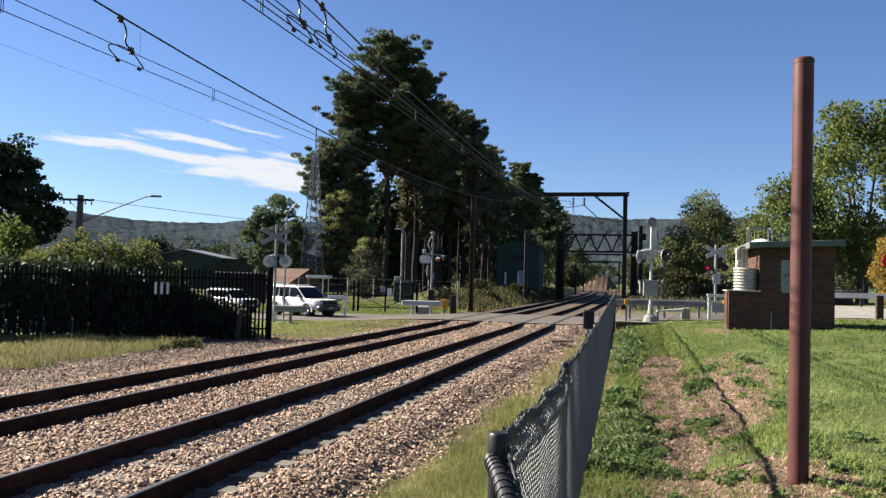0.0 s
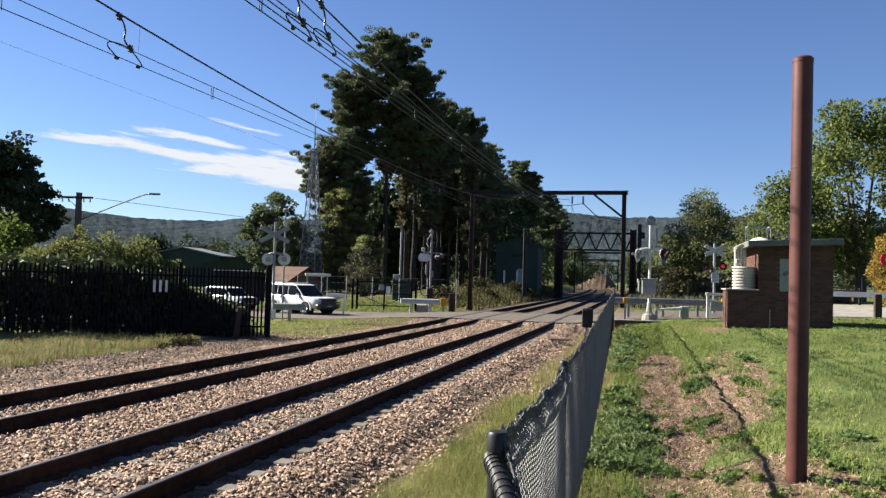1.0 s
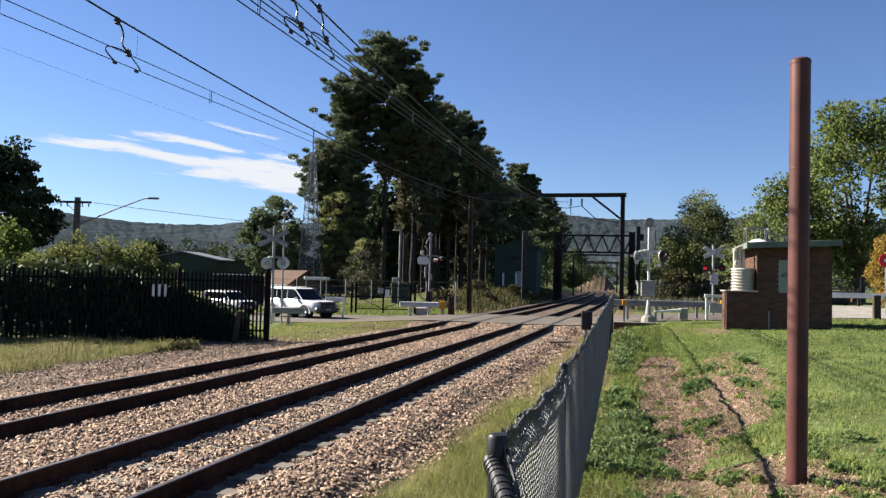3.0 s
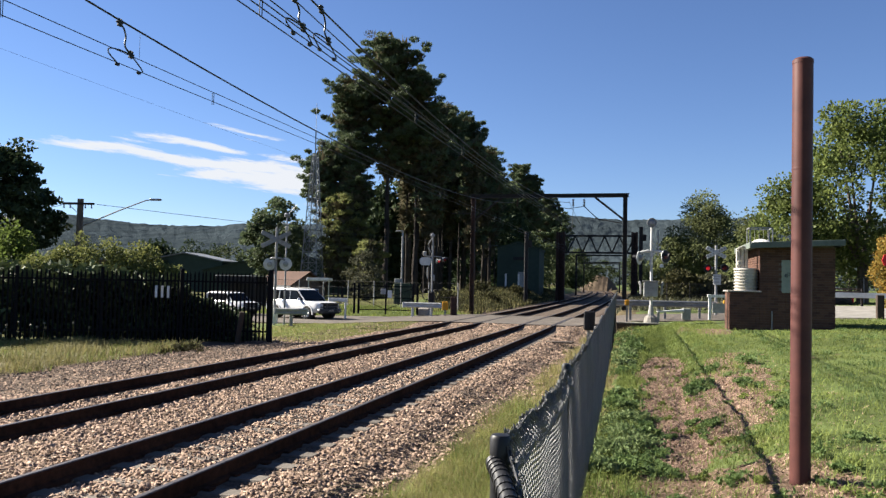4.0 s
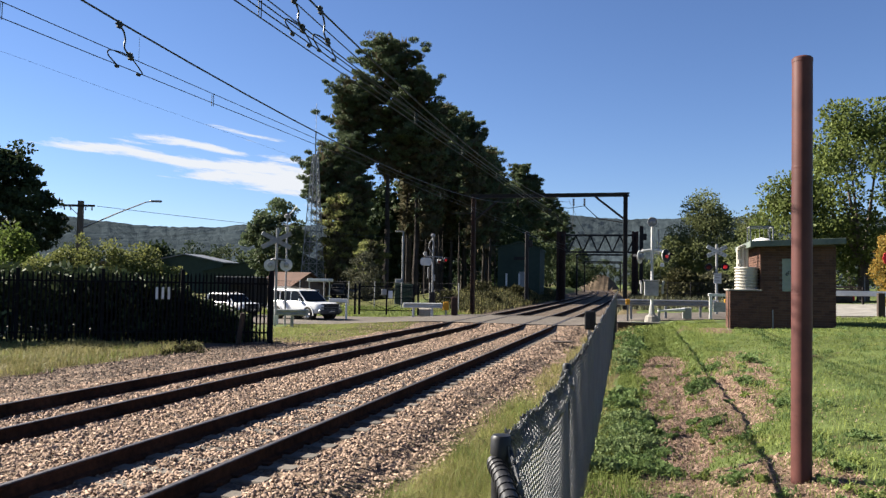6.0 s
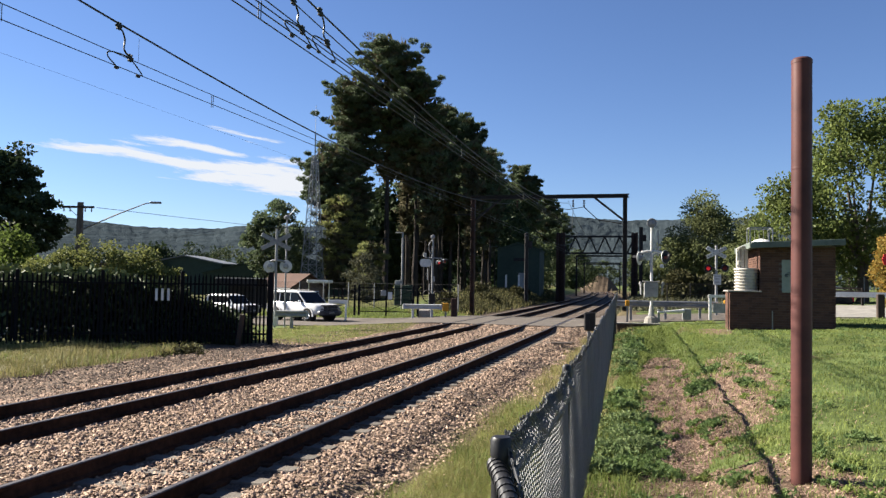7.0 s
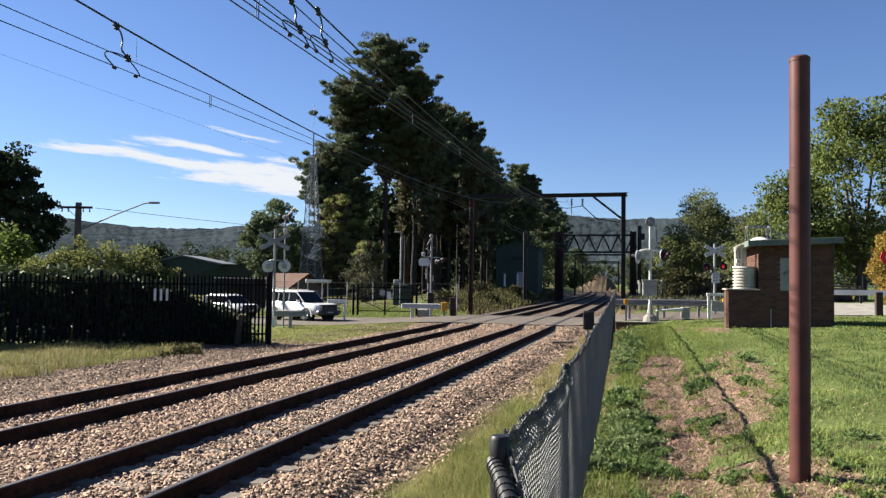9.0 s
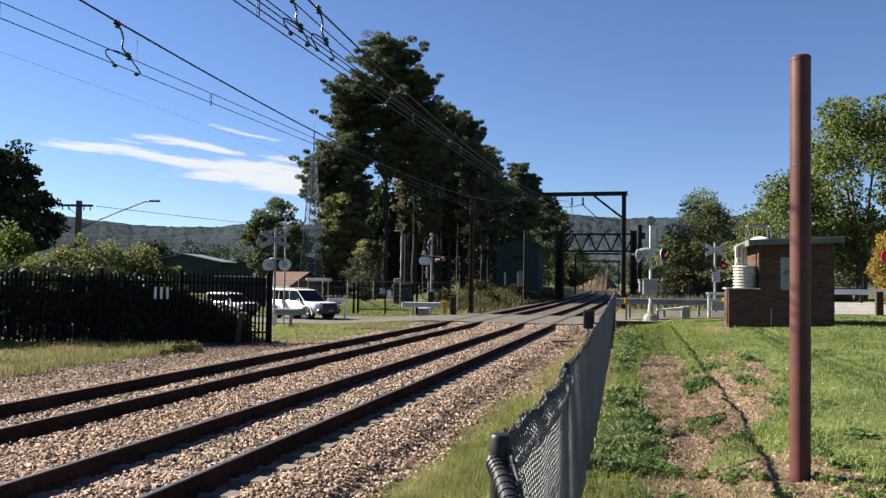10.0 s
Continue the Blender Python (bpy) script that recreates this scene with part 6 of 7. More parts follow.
def build_right_side():
    g = thing("rail_fence", None, None, "pale timber post and rail fence beside the road", "fence")
    for x, y in ((10.44, 40.2), (13.2, 41.0), (16, 41.8)):
        part("post", Mesh().box((x, y, 1.15), (0.32, 0.24, 1.3), bev=0.03), M_WOODD, g, "stout dark timber post")
    a, b = Vector((7.0, 45.5, 1.70)), Vector((22, 49.6, 1.78))
    d = b - a
    for z, h in ((0.0, 0.28),):
        part("rail", Mesh().box(((a.x + b.x) / 2, (a.y + b.y) / 2, 1.72 + z), (d.length, 0.08, h), rz=math.atan2(d.y, d.x), bev=0.02), M_WHITE, g, "white top rail")
    for t in (0.1, 0.42, 0.75):
        p = a.lerp(b, t)
        part("rail_post", Mesh().box((p.x, p.y + 0.08, 1.2), (0.12, 0.12, 1.1)), M_WHITE, g)
    g = thing("stop_sign", None, None, "red eight-sided sign on a thin post", "road sign")
    part("plate", Mesh().tube([(12.64, 46.9, 3.68), (12.63, 46.94, 3.68)], 0.40, 8), M_REDP, g)
    part("letter_bar", Mesh().box((12.64, 46.88, 3.68), (0.5, 0.01, 0.16)), M_WHITE, g)
    part("post", Mesh().cyl((12.64, 46.97, 0.5), (12.64, 46.97, 4.05), 0.035, n=8), M_GALV, g)
    g = thing("parked_car", None, None, "dark car with red tail lamp parked beyond the road", "car", at=pose(11.8, 61.0, 0.62, 0, 0, 12))
    part("body", Mesh().box((0, 0, 0.55), (4.3, 1.75, 0.62), bev=0.2), M_DARKIN, g)
    part("cabin", Mesh().box((-0.2, 0, 1.05), (2.3, 1.5, 0.55), bev=0.25), M_GLASSD, g)
    part("tail_lamp", Mesh().box((2.1, -0.6, 0.70), (0.14, 0.42, 0.42), bev=0.04), M_REDP, g)
    for x in (-1.3, 1.3):
        for y in (-0.8, 0.8):
            part("wheel", Mesh().tube([(x, y - 0.1, 0.31), (x, y + 0.1, 0.31)], 0.31, 16), M_TYRE, g)
    g = thing("park_bench", None, None, "pale slatted bench under the trees", "bench")
    for k in range(4):
        part("slat", Mesh().box((13.1, 58.0 + k * 0.1, 1.50 + k * 0.19), (2.0, 0.08, 0.12)), M_WOOD, g)
    for x in (12.2, 14.0):
        part("leg", Mesh().box((x, 58.2, 1.35), (0.1, 0.3, 1.5)), M_STEEL, g)
    f = thing("far_wire_fence", None, None, "grey mesh fence under the big tree", "fence", "far fences")
    m = Mesh()
    for k in range(8):
        x = 11.0 + k * 2.2
        part("post", Mesh().cyl((x, 62.5 + k * 0.5, 0.3), (x, 62.5 + k * 0.5, 2.9), 0.04, n=6), M_GALV, f)
    for k in range(150):
        m.tube([(11 + k * 0.105, 62.5 + k * 0.0238, 0.6), (11 + k * 0.105, 62.5 + k * 0.0238, 2.85)], 0.009, 3)
    for z in (0.7, 1.8, 2.85):
        m.tube([(11, 62.5, z), (26.8, 66.1, z)], 0.02, 4)
    part("mesh", m, M_STEEL, f)


build_right_side()


# ---- plants ----
def leaf_cloud(centres, radii, per, size, squash=0.7, aspect=0.5, up=0.0, shell=0.35, tri=False):
    """Small four-cornered leaves or needle tufts filling lumps. Returns vertices and faces."""
    c = np.repeat(np.asarray(centres, float), per, 0)
    r = np.repeat(np.asarray(radii, float), per)
    n = len(c)
    d = rng.normal(size=(n, 3))
    d /= np.linalg.norm(d, axis=1)[:, None]
    rad = r * (shell + (1 - shell) * rng.uniform(0, 1, n) ** 0.5)
    p = c + d * rad[:, None] * np.array([1, 1, squash])
    a = d + rng.normal(scale=0.75, size=(n, 3)) + np.array([0, 0, up])
    a /= np.linalg.norm(a, axis=1)[:, None]
    b = np.cross(a, rng.normal(size=(n, 3)))
    b /= np.linalg.norm(b, axis=1)[:, None] + 1e-9
    s = (size * rng.uniform(0.6, 1.4, n))[:, None]
    if tri:
        v = np.stack([p - a * s * 0.5 + b * s * aspect * 0.5, p - a * s * 0.5 - b * s * aspect * 0.5, p + a * s * 0.6], 1).reshape(-1, 3)
        return v, np.arange(n * 3).reshape(-1, 3)
    v = np.stack([p - a * s * 0.5, p + b * s * aspect * 0.5, p + a * s * 0.5, p - b * s * aspect * 0.5], 1).reshape(-1, 3)
    f = np.arange(n * 4).reshape(-1, 4)
    return v, f


def crown_part(tree, clouds, mats):
    v = np.concatenate([c[0] for c in clouds])
    o, fs, mi = 0, [], []
    for k, c in enumerate(clouds):
        fs.append(c[1] + o)
        mi.append(np.full(len(c[1]), min(k, len(mats) - 1)))
        o += len(c[0])
    me = big_mesh("crown", v, np.concatenate(fs), mats, np.concatenate(mi))
    ob = part("crown", me, None, tree)
    return ob


def pine(x, y, h, spread, bare, label="tall dark pine with bare lower trunk", mats=None, lean=0.0, leafy=1.0, group="pine row", base=None, per=110, tuft=0.40, girth=0.013, pad=1.0):
    """Columnar old pine: upswept branches in loose whorls, each ending in flat rounded pads of needles."""
    z0 = (float(land(x, y)) if base is None else base) - 0.3
    t = thing("pine_tree", None, None, label, "tree", group, at=pose(x, y, z0, 0, 0, random.uniform(0, 360)))
    trunk = Mesh()
    pts = [(lean * (k / 8) ** 2 * h + random.uniform(-0.1, 0.1), random.uniform(-0.1, 0.1), h * 0.97 * k / 8) for k in range(9)]
    trunk.tube(pts, [max(0.05, (girth * h) * (1 - 0.90 * k / 8)) for k in range(9)], 8)
    cen, rad, core = [], [], []
    z = h * bare
    while z < h * 0.975:
        f = (z / h - bare) / (1 - bare)
        reach = spread * ((0.55 + 0.45 * min(f / 0.35, 1.0)) if f < 0.68 else max(0.12, 1 - ((f - 0.68) / 0.34) ** 2) ** 0.55)
        nb = random.randint(4, 6)
        a0 = random.uniform(0, 6.28)
        whorl = random.uniform(0.72, 1.12)
        for k in range(nb):
            if random.random() > leafy * (0.72 if f < 0.3 else 0.95):
                continue
            a = a0 + 6.283 * k / nb + random.uniform(-0.4, 0.4)
            L = reach * whorl * random.uniform(0.65, 1.15)
            cx, sx = math.cos(a), math.sin(a)
            rise = L * random.uniform(-0.02, 0.28) + 0.25 * f * L
            lx = lean * (z / h) ** 2 * h
            tip = (lx + cx * L, sx * L, z + rise)
            trunk.tube([(lx, 0, z), (lx + cx * L * 0.5, sx * L * 0.5, z + rise * 0.3), tip], [0.09, 0.055, 0.02], 4, cap=False)
            core += [(lx + cx * L * u, sx * L * u, z + rise * u + random.uniform(-0.4, 0.5)) for u in (0.15, 0.35, 0.55)]
            q = 1.0
            while q * L > 0.9 and q > 0.22:
                w = 0.16 * L * (1.15 - q) + 0.25
                for side in ((-1, 1) if q < 0.95 else (0,)):
                    ox = side * random.uniform(0.3, 1.0) * w * 1.6
                    cen.append((lx + cx * L * q - sx * ox, sx * L * q + cx * ox, z + rise * q * q + 0.18 + random.uniform(-0.15, 0.25)))
                    rad.append(pad * random.uniform(0.50, 1.0) * (0.76 + spread / 16))
                q -= random.uniform(0.9, 1.4) / L
        z += random.uniform(0.7, 1.35) * (0.75 + h / 90)
    for k in range(4):
        cen.append((lean * h + random.uniform(-0.5, 0.5), random.uniform(-0.5, 0.5), h * random.uniform(0.955, 0.985)))
        rad.append(0.75)
    # dead stubs on the bare trunk
    for k in range(int(h * bare * 0.45)):
        zz = random.uniform(0.12, bare) * h
        a = random.uniform(0, 6.28)
        trunk.tube([(0, 0, zz), (math.cos(a) * random.uniform(0.6, 2.2), math.sin(a) * random.uniform(0.6, 2.2), zz + random.uniform(-0.5, 0.2))], [0.035, 0.01], 3, cap=False)
    part("trunk", trunk, M_BARK, t)
    cen, rad = np.array(cen), np.array(rad)
    brown = rng.uniform(0, 1, len(cen)) < 0.05
    clouds = [leaf_cloud(cen[~brown], rad[~brown], per, tuft, 0.50, 0.36, 0.6, shell=0.45, tri=True)]
    # filler tufts added to close the inside of the crown and hold it dark
    inner = leaf_cloud(core, [0.95] * len(core), 12, 0.85, 0.8, 0.5, 0.2, shell=0.1, tri=True)
    if brown.any():
        more = leaf_cloud(cen[brown], rad[brown], per // 2, tuft, 0.55, 0.3, 0.2, tri=True)
        inner = (np.concatenate([inner[0], more[0]]), np.concatenate([inner[1], more[1] + len(inner[0])]))
    clouds.append(inner)
    crown_part(t, clouds, mats or [M_PINE, M_PINEB])
    return t


def broadleaf(name, label, x, y, h, spread, bare, leaf, size, per, lumps, group="", squash=0.8, bark=None, lump_r=(0.9, 1.7), shape=1.0, base=None, limbs=9):
    z0 = (float(land(x, y)) if base is None else base) - 0.2
    t = thing(name, None, None, label, "tree", group, at=pose(x, y, z0))
    trunk = Mesh()
    fork = h * max(bare, 0.18)
    trunk.tube([(0, 0, -0.1), (0.05, 0, fork * 0.5), (0, 0.05, fork)], [h * 0.030, h * 0.024, h * 0.020], 8)
    cz, rz = h * (bare + 1) / 2, h * (1 - bare) / 2
    cen, rad = [], []
    for k in range(lumps):
        d = Vector((random.gauss(0, 1), random.gauss(0, 1), random.gauss(0, 1))).normalized()
        q = random.uniform(0.45, 1.0) ** 0.6
        if random.random() < 0.12:
            q *= 1.12
        tap = 1.0 - shape * 0.35 * max(d.z, 0)
        cen.append((d.x * spread * q * tap, d.y * spread * q * tap, cz + d.z * rz * q))
        rad.append(random.uniform(*lump_r))
    for k in range(limbs):
        c = Vector(cen[k * len(cen) // limbs])
        trunk.tube([(0, 0, fork * random.uniform(0.7, 1.1)), c * 0.45 + Vector((0, 0, fork * 0.5)), c], [h * 0.012, h * 0.007, 0.02], 5, cap=False)
    part("trunk", trunk, bark or M_BARKG, t)
    crown_part(t, [leaf_cloud(cen, rad, per, size, squash, 0.62, 0.1)], leaf if isinstance(leaf, list) else [leaf])
    return t


def build_trees():
    # the pine row beside the line; place, height, spread, bare share of trunk
    for x, y, h, s, b in ((-32.0, 90.3, 32.4, 5.3, 0.50), (-36.2, 89.2, 27.6, 4.3, 0.42), (-28.6, 91.6, 27.6, 3.4, 0.54), (-31.0, 96.5, 30.4, 4.4, 0.52)):
        pine(x, y, h, s, b, per=190, tuft=0.31, pad=0.82)
    for x, y, h, s, b in ((-39.0, 88.0, 17.8, 4.5, 0.56), (-35.4, 87.2, 15.6, 3.4, 0.25)):
        pine(x, y, h, s, b, "pine with long low layered branches", leafy=0.8, tuft=0.32, per=170, pad=0.8)
    for x, y, h, s, b in ((-30.6, 110, 28.6, 4.0, 0.52), (-33.4, 117, 30.4, 4.2, 0.52), (-31.4, 128, 31.6, 4.0, 0.50), (-29.8, 138, 27.0, 3.4, 0.46), (-30.4, 150, 25.0, 3.4, 0.42), (-30.6, 162, 23.5, 3.4, 0.40),
                          (-30.8, 183, 30.6, 4.0, 0.36), (-28.4, 184, 27.6, 3.2, 0.36), (-27.5, 209, 26.0, 4.0, 0.3), (-26.5, 228, 22.0, 4.2, 0.25)):
        pine(x, y, h, s, b, per=80, tuft=0.58)
    # thin crowded trunks inside the row
    for k in range(46):
        yy = random.uniform(91, 128)
        xx = -20.2 - random.uniform(0, 12.5) - (yy - 91) * 0.12
        pine(xx, yy, 15.5 + (-19.5 - xx) * 0.55 + random.uniform(0, 2.5), 2.0, random.uniform(0.30, 0.70), "thin pine crowded inside the row", leafy=random.uniform(0.3, 0.7), per=34, tuft=0.55, girth=random.uniform(0.006, 0.010))
    # low growth behind the trunks, its dark trees added as the row's inner darkness
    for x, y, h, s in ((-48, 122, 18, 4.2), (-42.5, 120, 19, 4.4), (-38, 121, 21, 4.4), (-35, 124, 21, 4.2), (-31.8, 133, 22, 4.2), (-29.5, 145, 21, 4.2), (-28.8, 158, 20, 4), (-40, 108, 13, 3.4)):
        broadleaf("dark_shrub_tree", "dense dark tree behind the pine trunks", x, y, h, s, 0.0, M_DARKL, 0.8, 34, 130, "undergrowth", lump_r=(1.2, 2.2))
    for x, y, h, s in ((-27, 172, 13, 5), (-25.5, 200, 11, 5), (-21.5, 236, 12, 6)):
        broadleaf("leafy_understorey", "green leafy tree seen between the pine trunks", x, y, h, s, 0.0, M_FARL, 0.55, 50, 100, "undergrowth", lump_r=(1.2, 2.2))
    for x, y, h, s, b in ((-35.3, 84.3, 12.6, 2.4, 0.20), (-36.1, 84.0, 6.8, 1.6, 0.34), (-35.2, 83.2, 8.6, 1.8, 0.28), (-34.6, 85.4, 9.6, 2.2, 0.24), (-30.3, 80.4, 6.6, 1.8, 0.04)):
        pine(x, y, h, s, b, "bushy young pine at the edge of the row", group="young pines", per=110, tuft=0.34, mats=[M_PINEL, M_PINEB])
    broadleaf("grey_bush", "twiggy grey green bush before the pines", -27.1, 70.3, 5.1, 1.7, 0.0, M_SHRUB, 0.20, 60, 70, lump_r=(0.35, 0.7))
    broadleaf("round_pine", "short dense rounded pine behind the crossing sign", -43.4, 83.2, 11.6, 4.0, 0.16, [M_PINE], 0.36, 95, 150, squash=0.6, bark=M_BARK, lump_r=(0.6, 1.1), shape=0.9, limbs=12)
    broadleaf("dark_cypress", "big dark round conifer behind the hedge", -42.2, 40.4, 11.5, 4.3, 0.12, M_DARKL, 0.30, 95, 380, lump_r=(0.5, 1.15), squash=0.45)
    broadleaf("light_green_tree", "light green leafy tree below the dark conifer", -32.5, 32.9, 4.9, 1.7, 0.05, M_HEDGE, 0.17, 80, 100, lump_r=(0.35, 0.7))
    # right of the line
    broadleaf("plane_tree", "large green leafy tree over the park", 15.6, 64.8, 16.4, 4.7, 0.10, M_MAPLE, 0.27, 150, 175, "park trees", lump_r=(0.8, 1.6), limbs=10)
    broadleaf("plane_tree", "lower leafy tree beside the larger one", 10.6, 63.6, 9.9, 3.1, 0.08, M_MAPLE, 0.25, 130, 90, "park trees", lump_r=(0.7, 1.3), limbs=12)
    broadleaf("plane_tree", "large green leafy tree over the park", 23.0, 62.0, 15.6, 5.4, 0.18, M_MAPLE, 0.3, 85, 200, "park trees", lump_r=(0.8, 1.5))
    broadleaf("olive_green_tree", "rounded olive green tree beyond the crossing", 5.5, 84, 10.2, 3.8, 0.02, M_OLIVE, 0.21, 240, 100, lump_r=(0.9, 1.7), limbs=16)
    broadleaf("olive_green_tree", "lower olive tree beyond the crossing", 2.3, 82, 6.0, 2.1, 0.0, M_OLIVE, 0.26, 110, 44, lump_r=(0.7, 1.3), limbs=12)
    broadleaf("olive_green_tree", "lower olive tree behind the hut", 9.6, 80, 8.0, 2.8, 0.0, M_OLIVE, 0.26, 110, 60, lump_r=(0.8, 1.4), limbs=12)
    broadleaf("autumn_tree", "yellow and orange autumn tree", 15.3, 55.0, 5.4, 1.2, 0.02, M_AUTUMN, 0.20, 110, 90, lump_r=(0.4, 0.8))
    for x, y, h, s, lf in ((2.4, 66, 2.6, 1.6, M_BANK), (5.0, 67, 2.2, 1.5, M_SHRUB), (7.4, 70, 3.4, 2.0, M_OLIVE)):
        broadleaf("trackside_bush", "untidy bush beside the railway", x, y, h, s, 0.0, lf, 0.28, 60, 60, "trackside bushes", lump_r=(0.5, 1.0))
    for k in range(9):
        yy = 58 + k * 7.5
        broadleaf("bank_bush", "low scrubby bush on the railway bank", -13.4 - random.uniform(0, 3.0) + float(bend(yy)), yy, random.uniform(0.7, 1.5), random.uniform(0.7, 1.2), 0.0, M_BANK, 0.22, 50, 30, "bank bushes", lump_r=(0.3, 0.6), limbs=4)
    for x, y, h, s, lf in ((-20, 190, 6, 3, M_FARL), (-2.0, 170, 5, 2.2, M_FARL), (-6, 305, 13, 7, M_FARL), (-29, 305, 14, 8, M_FARL), (6, 300, 15, 8, M_FARL), (-18, 312, 12, 7, M_FARL)):
        broadleaf("trackside_bush", "leafy tree where the railway curves away", x, y, h, s, 0.0, lf, 0.55, 50, 80, "trackside bushes", lump_r=(0.9, 1.8))
    # trees of the town between fence and hills
    for x, y, h, s, lf in ((-66, 92, 6.8, 2.6, M_DARKL), (-62, 118, 7, 3.2, M_FARL), (-84, 112, 7, 3, M_DARKL), (-90, 150, 9, 5, M_FARL), (-70, 140, 7, 3.5, M_DARKL),
                           (-105, 160, 10, 6, M_DARKL), (-120, 140, 10, 6, M_FARL), (-72, 190, 9, 6, M_FARL), (-50, 180, 9, 6, M_DARKL), (-130, 210, 12, 9, M_DARKL), (-95, 220, 10, 8, M_FARL), (-60, 240, 11, 8, M_DARKL),
                           (25, 110, 9, 6, M_FARL), (14, 130, 10, 6, M_FARL), (40, 120, 11, 7, M_DARKL), (8, 170, 11, 6, M_FARL), (32, 90, 9, 5, M_OLIVE), (48, 95, 10, 6, M_OLIVE)):
        broadleaf("town_tree", "leafy tree among the houses", x, y, h, s, 0.05, lf, 0.55, 38, 60, "town trees", lump_r=(0.9, 1.7))


build_trees()


def build_hedge():
    """A clipped but shaggy hedge behind the palisade."""
    t = thing("hedge", None, None, "thick shaggy green hedge behind the palisade fence", "hedge")
    cen, rad = [], []
    for k in range(760):
        s = 0.05 + 0.95 * random.random()
        px, py = -15.9 - 17.6 * s, 23.75 - 12.6 * s
        # the unseen far end is raised to cast shade on the grass
        top = float(np.interp(s, [0, 0.03, 0.10, 0.2, 0.30, 0.36, 0.6, 1.0], [1.5, 1.9, 2.2, 2.35, 2.35, 3.2, 3.3, 3.3]))
        nx, ny = -0.58, 0.81
        o = random.uniform(0.5, 2.1)
        z = top * random.uniform(0.0, 1.0) ** 0.8 - 0.35
        cen.append((px + nx * o, py + ny * o, z))
        rad.append(random.uniform(0.42, 0.7))
    crown_part(t, [leaf_cloud(cen, rad, 45, 0.24, 0.9, 0.6)], [M_HEDGESHADE])
    for x, y, h, sp in ((-18.6, 26.3, 3.1, 0.8), (-19.6, 26.3, 3.6, 1.1), (-20.8, 26.0, 3.85, 1.2), (-21.9, 25.7, 3.8, 1.1), (-22.9, 25.6, 3.6, 1.0), (-24.0, 25.4, 3.2, 0.9)):
        broadleaf("hedge_bush", "sunlit bushy top growing above the hedge", x, y, h, sp, 0.0, M_HEDGELIT, 0.11, 95, 90, "hedge bushes", lump_r=(0.3, 0.55))
    stems = Mesh()
    for k in range(26):
        s = k / 26
        px, py = -17.3 - 17.4 * s, 24.6 - 12.6 * s
        stems.tube([(px, py, -0.6), (px + random.uniform(-0.3, 0.3), py, 1.0), (px + random.uniform(-0.5, 0.5), py, 2.0)], [0.06, 0.04, 0.015], 5, cap=False)
    part("stalk", stems, M_BARKG, t)
    b = thing("fence_shrub", None, None, "dark shrub tangled behind the gate end of the fence", "bush")
    spots = []
    for k in range(210):
        q = random.random()
        top = float(np.interp(q, [0, 0.3, 0.55, 1], [2.5, 2.1, 1.5, 0.95]))
        spots.append((-17.8 + 3.7 * q, 23.75 + 1.1 * q + random.uniform(-0.3, 0.6), -0.4 + random.uniform(0.0, 1.0) * top))
    crown_part(b, [leaf_cloud(spots, [0.34] * len(spots), 46, 0.19, 0.9, 0.55)], [M_HEDGESHADE])
    part("stalk", Mesh().tube([(-16.3, 24.2, -0.5), (-16.2, 24.2, 0.8)], [0.05, 0.02], 5), M_BARKG, b)


build_hedge()


def blades(name, label, material, x, y, h, w, lean=0.5, bendy=0.35):
    """Grass: bent blades of two quads and a tip, as one thing."""
    n = len(x)
    z = land(x, y) - 0.01
    a, t = rng.uniform(0, 6.283, n), rng.uniform(0.1, 1.0, n) * lean
    dx, dy = np.cos(a) * t, np.sin(a) * t
    sx, sy = -np.sin(a) * w * 0.5, np.cos(a) * w * 0.5
    P0 = np.stack([x, y, z], 1)
    mid = P0 + np.stack([dx * h * 0.35, dy * h * 0.35, h * 0.6], 1)
    tip = P0 + np.stack([dx * h * (0.8 + bendy), dy * h * (0.8 + bendy), h * (1 - 0.3 * t)], 1)
    S = np.stack([sx, sy, np.zeros(n)], 1)
    v = np.stack([P0 - S, P0 + S, mid + S * 0.8, mid - S * 0.8, tip], 1).reshape(-1, 3)
    k = np.arange(n)[:, None] * 5
    f = np.concatenate([k + np.array([0, 1, 2]), k + np.array([0, 2, 3]), k + np.array([3, 2, 4])])
    return tagged(new(name, big_mesh(name, v, f, material)), label, "grass", kind="stuff")


def slivers(name, label, material, x, y, length, w):
    """Dry litter: thin bent strips lying on the ground, one end raised."""
    n = len(x)
    a = rng.uniform(0, 6.283, n)
    d = np.stack([np.cos(a), np.sin(a)], 1) * length[:, None] * 0.5
    e = np.stack([-np.sin(a), np.cos(a)], 1) * w[:, None] * 0.5
    rows = []
    for k, lift in ((-1, rng.uniform(0.004, 0.012, n)), (0, rng.uniform(0.010, 0.022, n)), (1, rng.uniform(0.004, 0.040, n))):
        for q in (-1, 1):
            px, py = x + d[:, 0] * k + e[:, 0] * q, y + d[:, 1] * k + e[:, 1] * q
            rows.append(np.stack([px, py, land(px, py) + lift], 1))
    v = np.stack(rows, 1).reshape(-1, 3)
    k = np.arange(n)[:, None] * 6
    f = np.concatenate([k + np.array(c) for c in ((0, 1, 3), (0, 3, 2), (2, 3, 5), (2, 5, 4))])
    return tagged(new(name, big_mesh(name, v, f, material)), label, "litter", kind="stuff")


def scatter(n, xlo, xhi, ylo, yhi, fade=1.7, mask=None):
    y = ylo + (yhi - ylo) * rng.uniform(0, 1, n) ** fade
    x = rng.uniform(xlo, xhi, n)
    if mask is not None:
        k = mask(x, y)
        x, y = x[k], y[k]
    return x, y


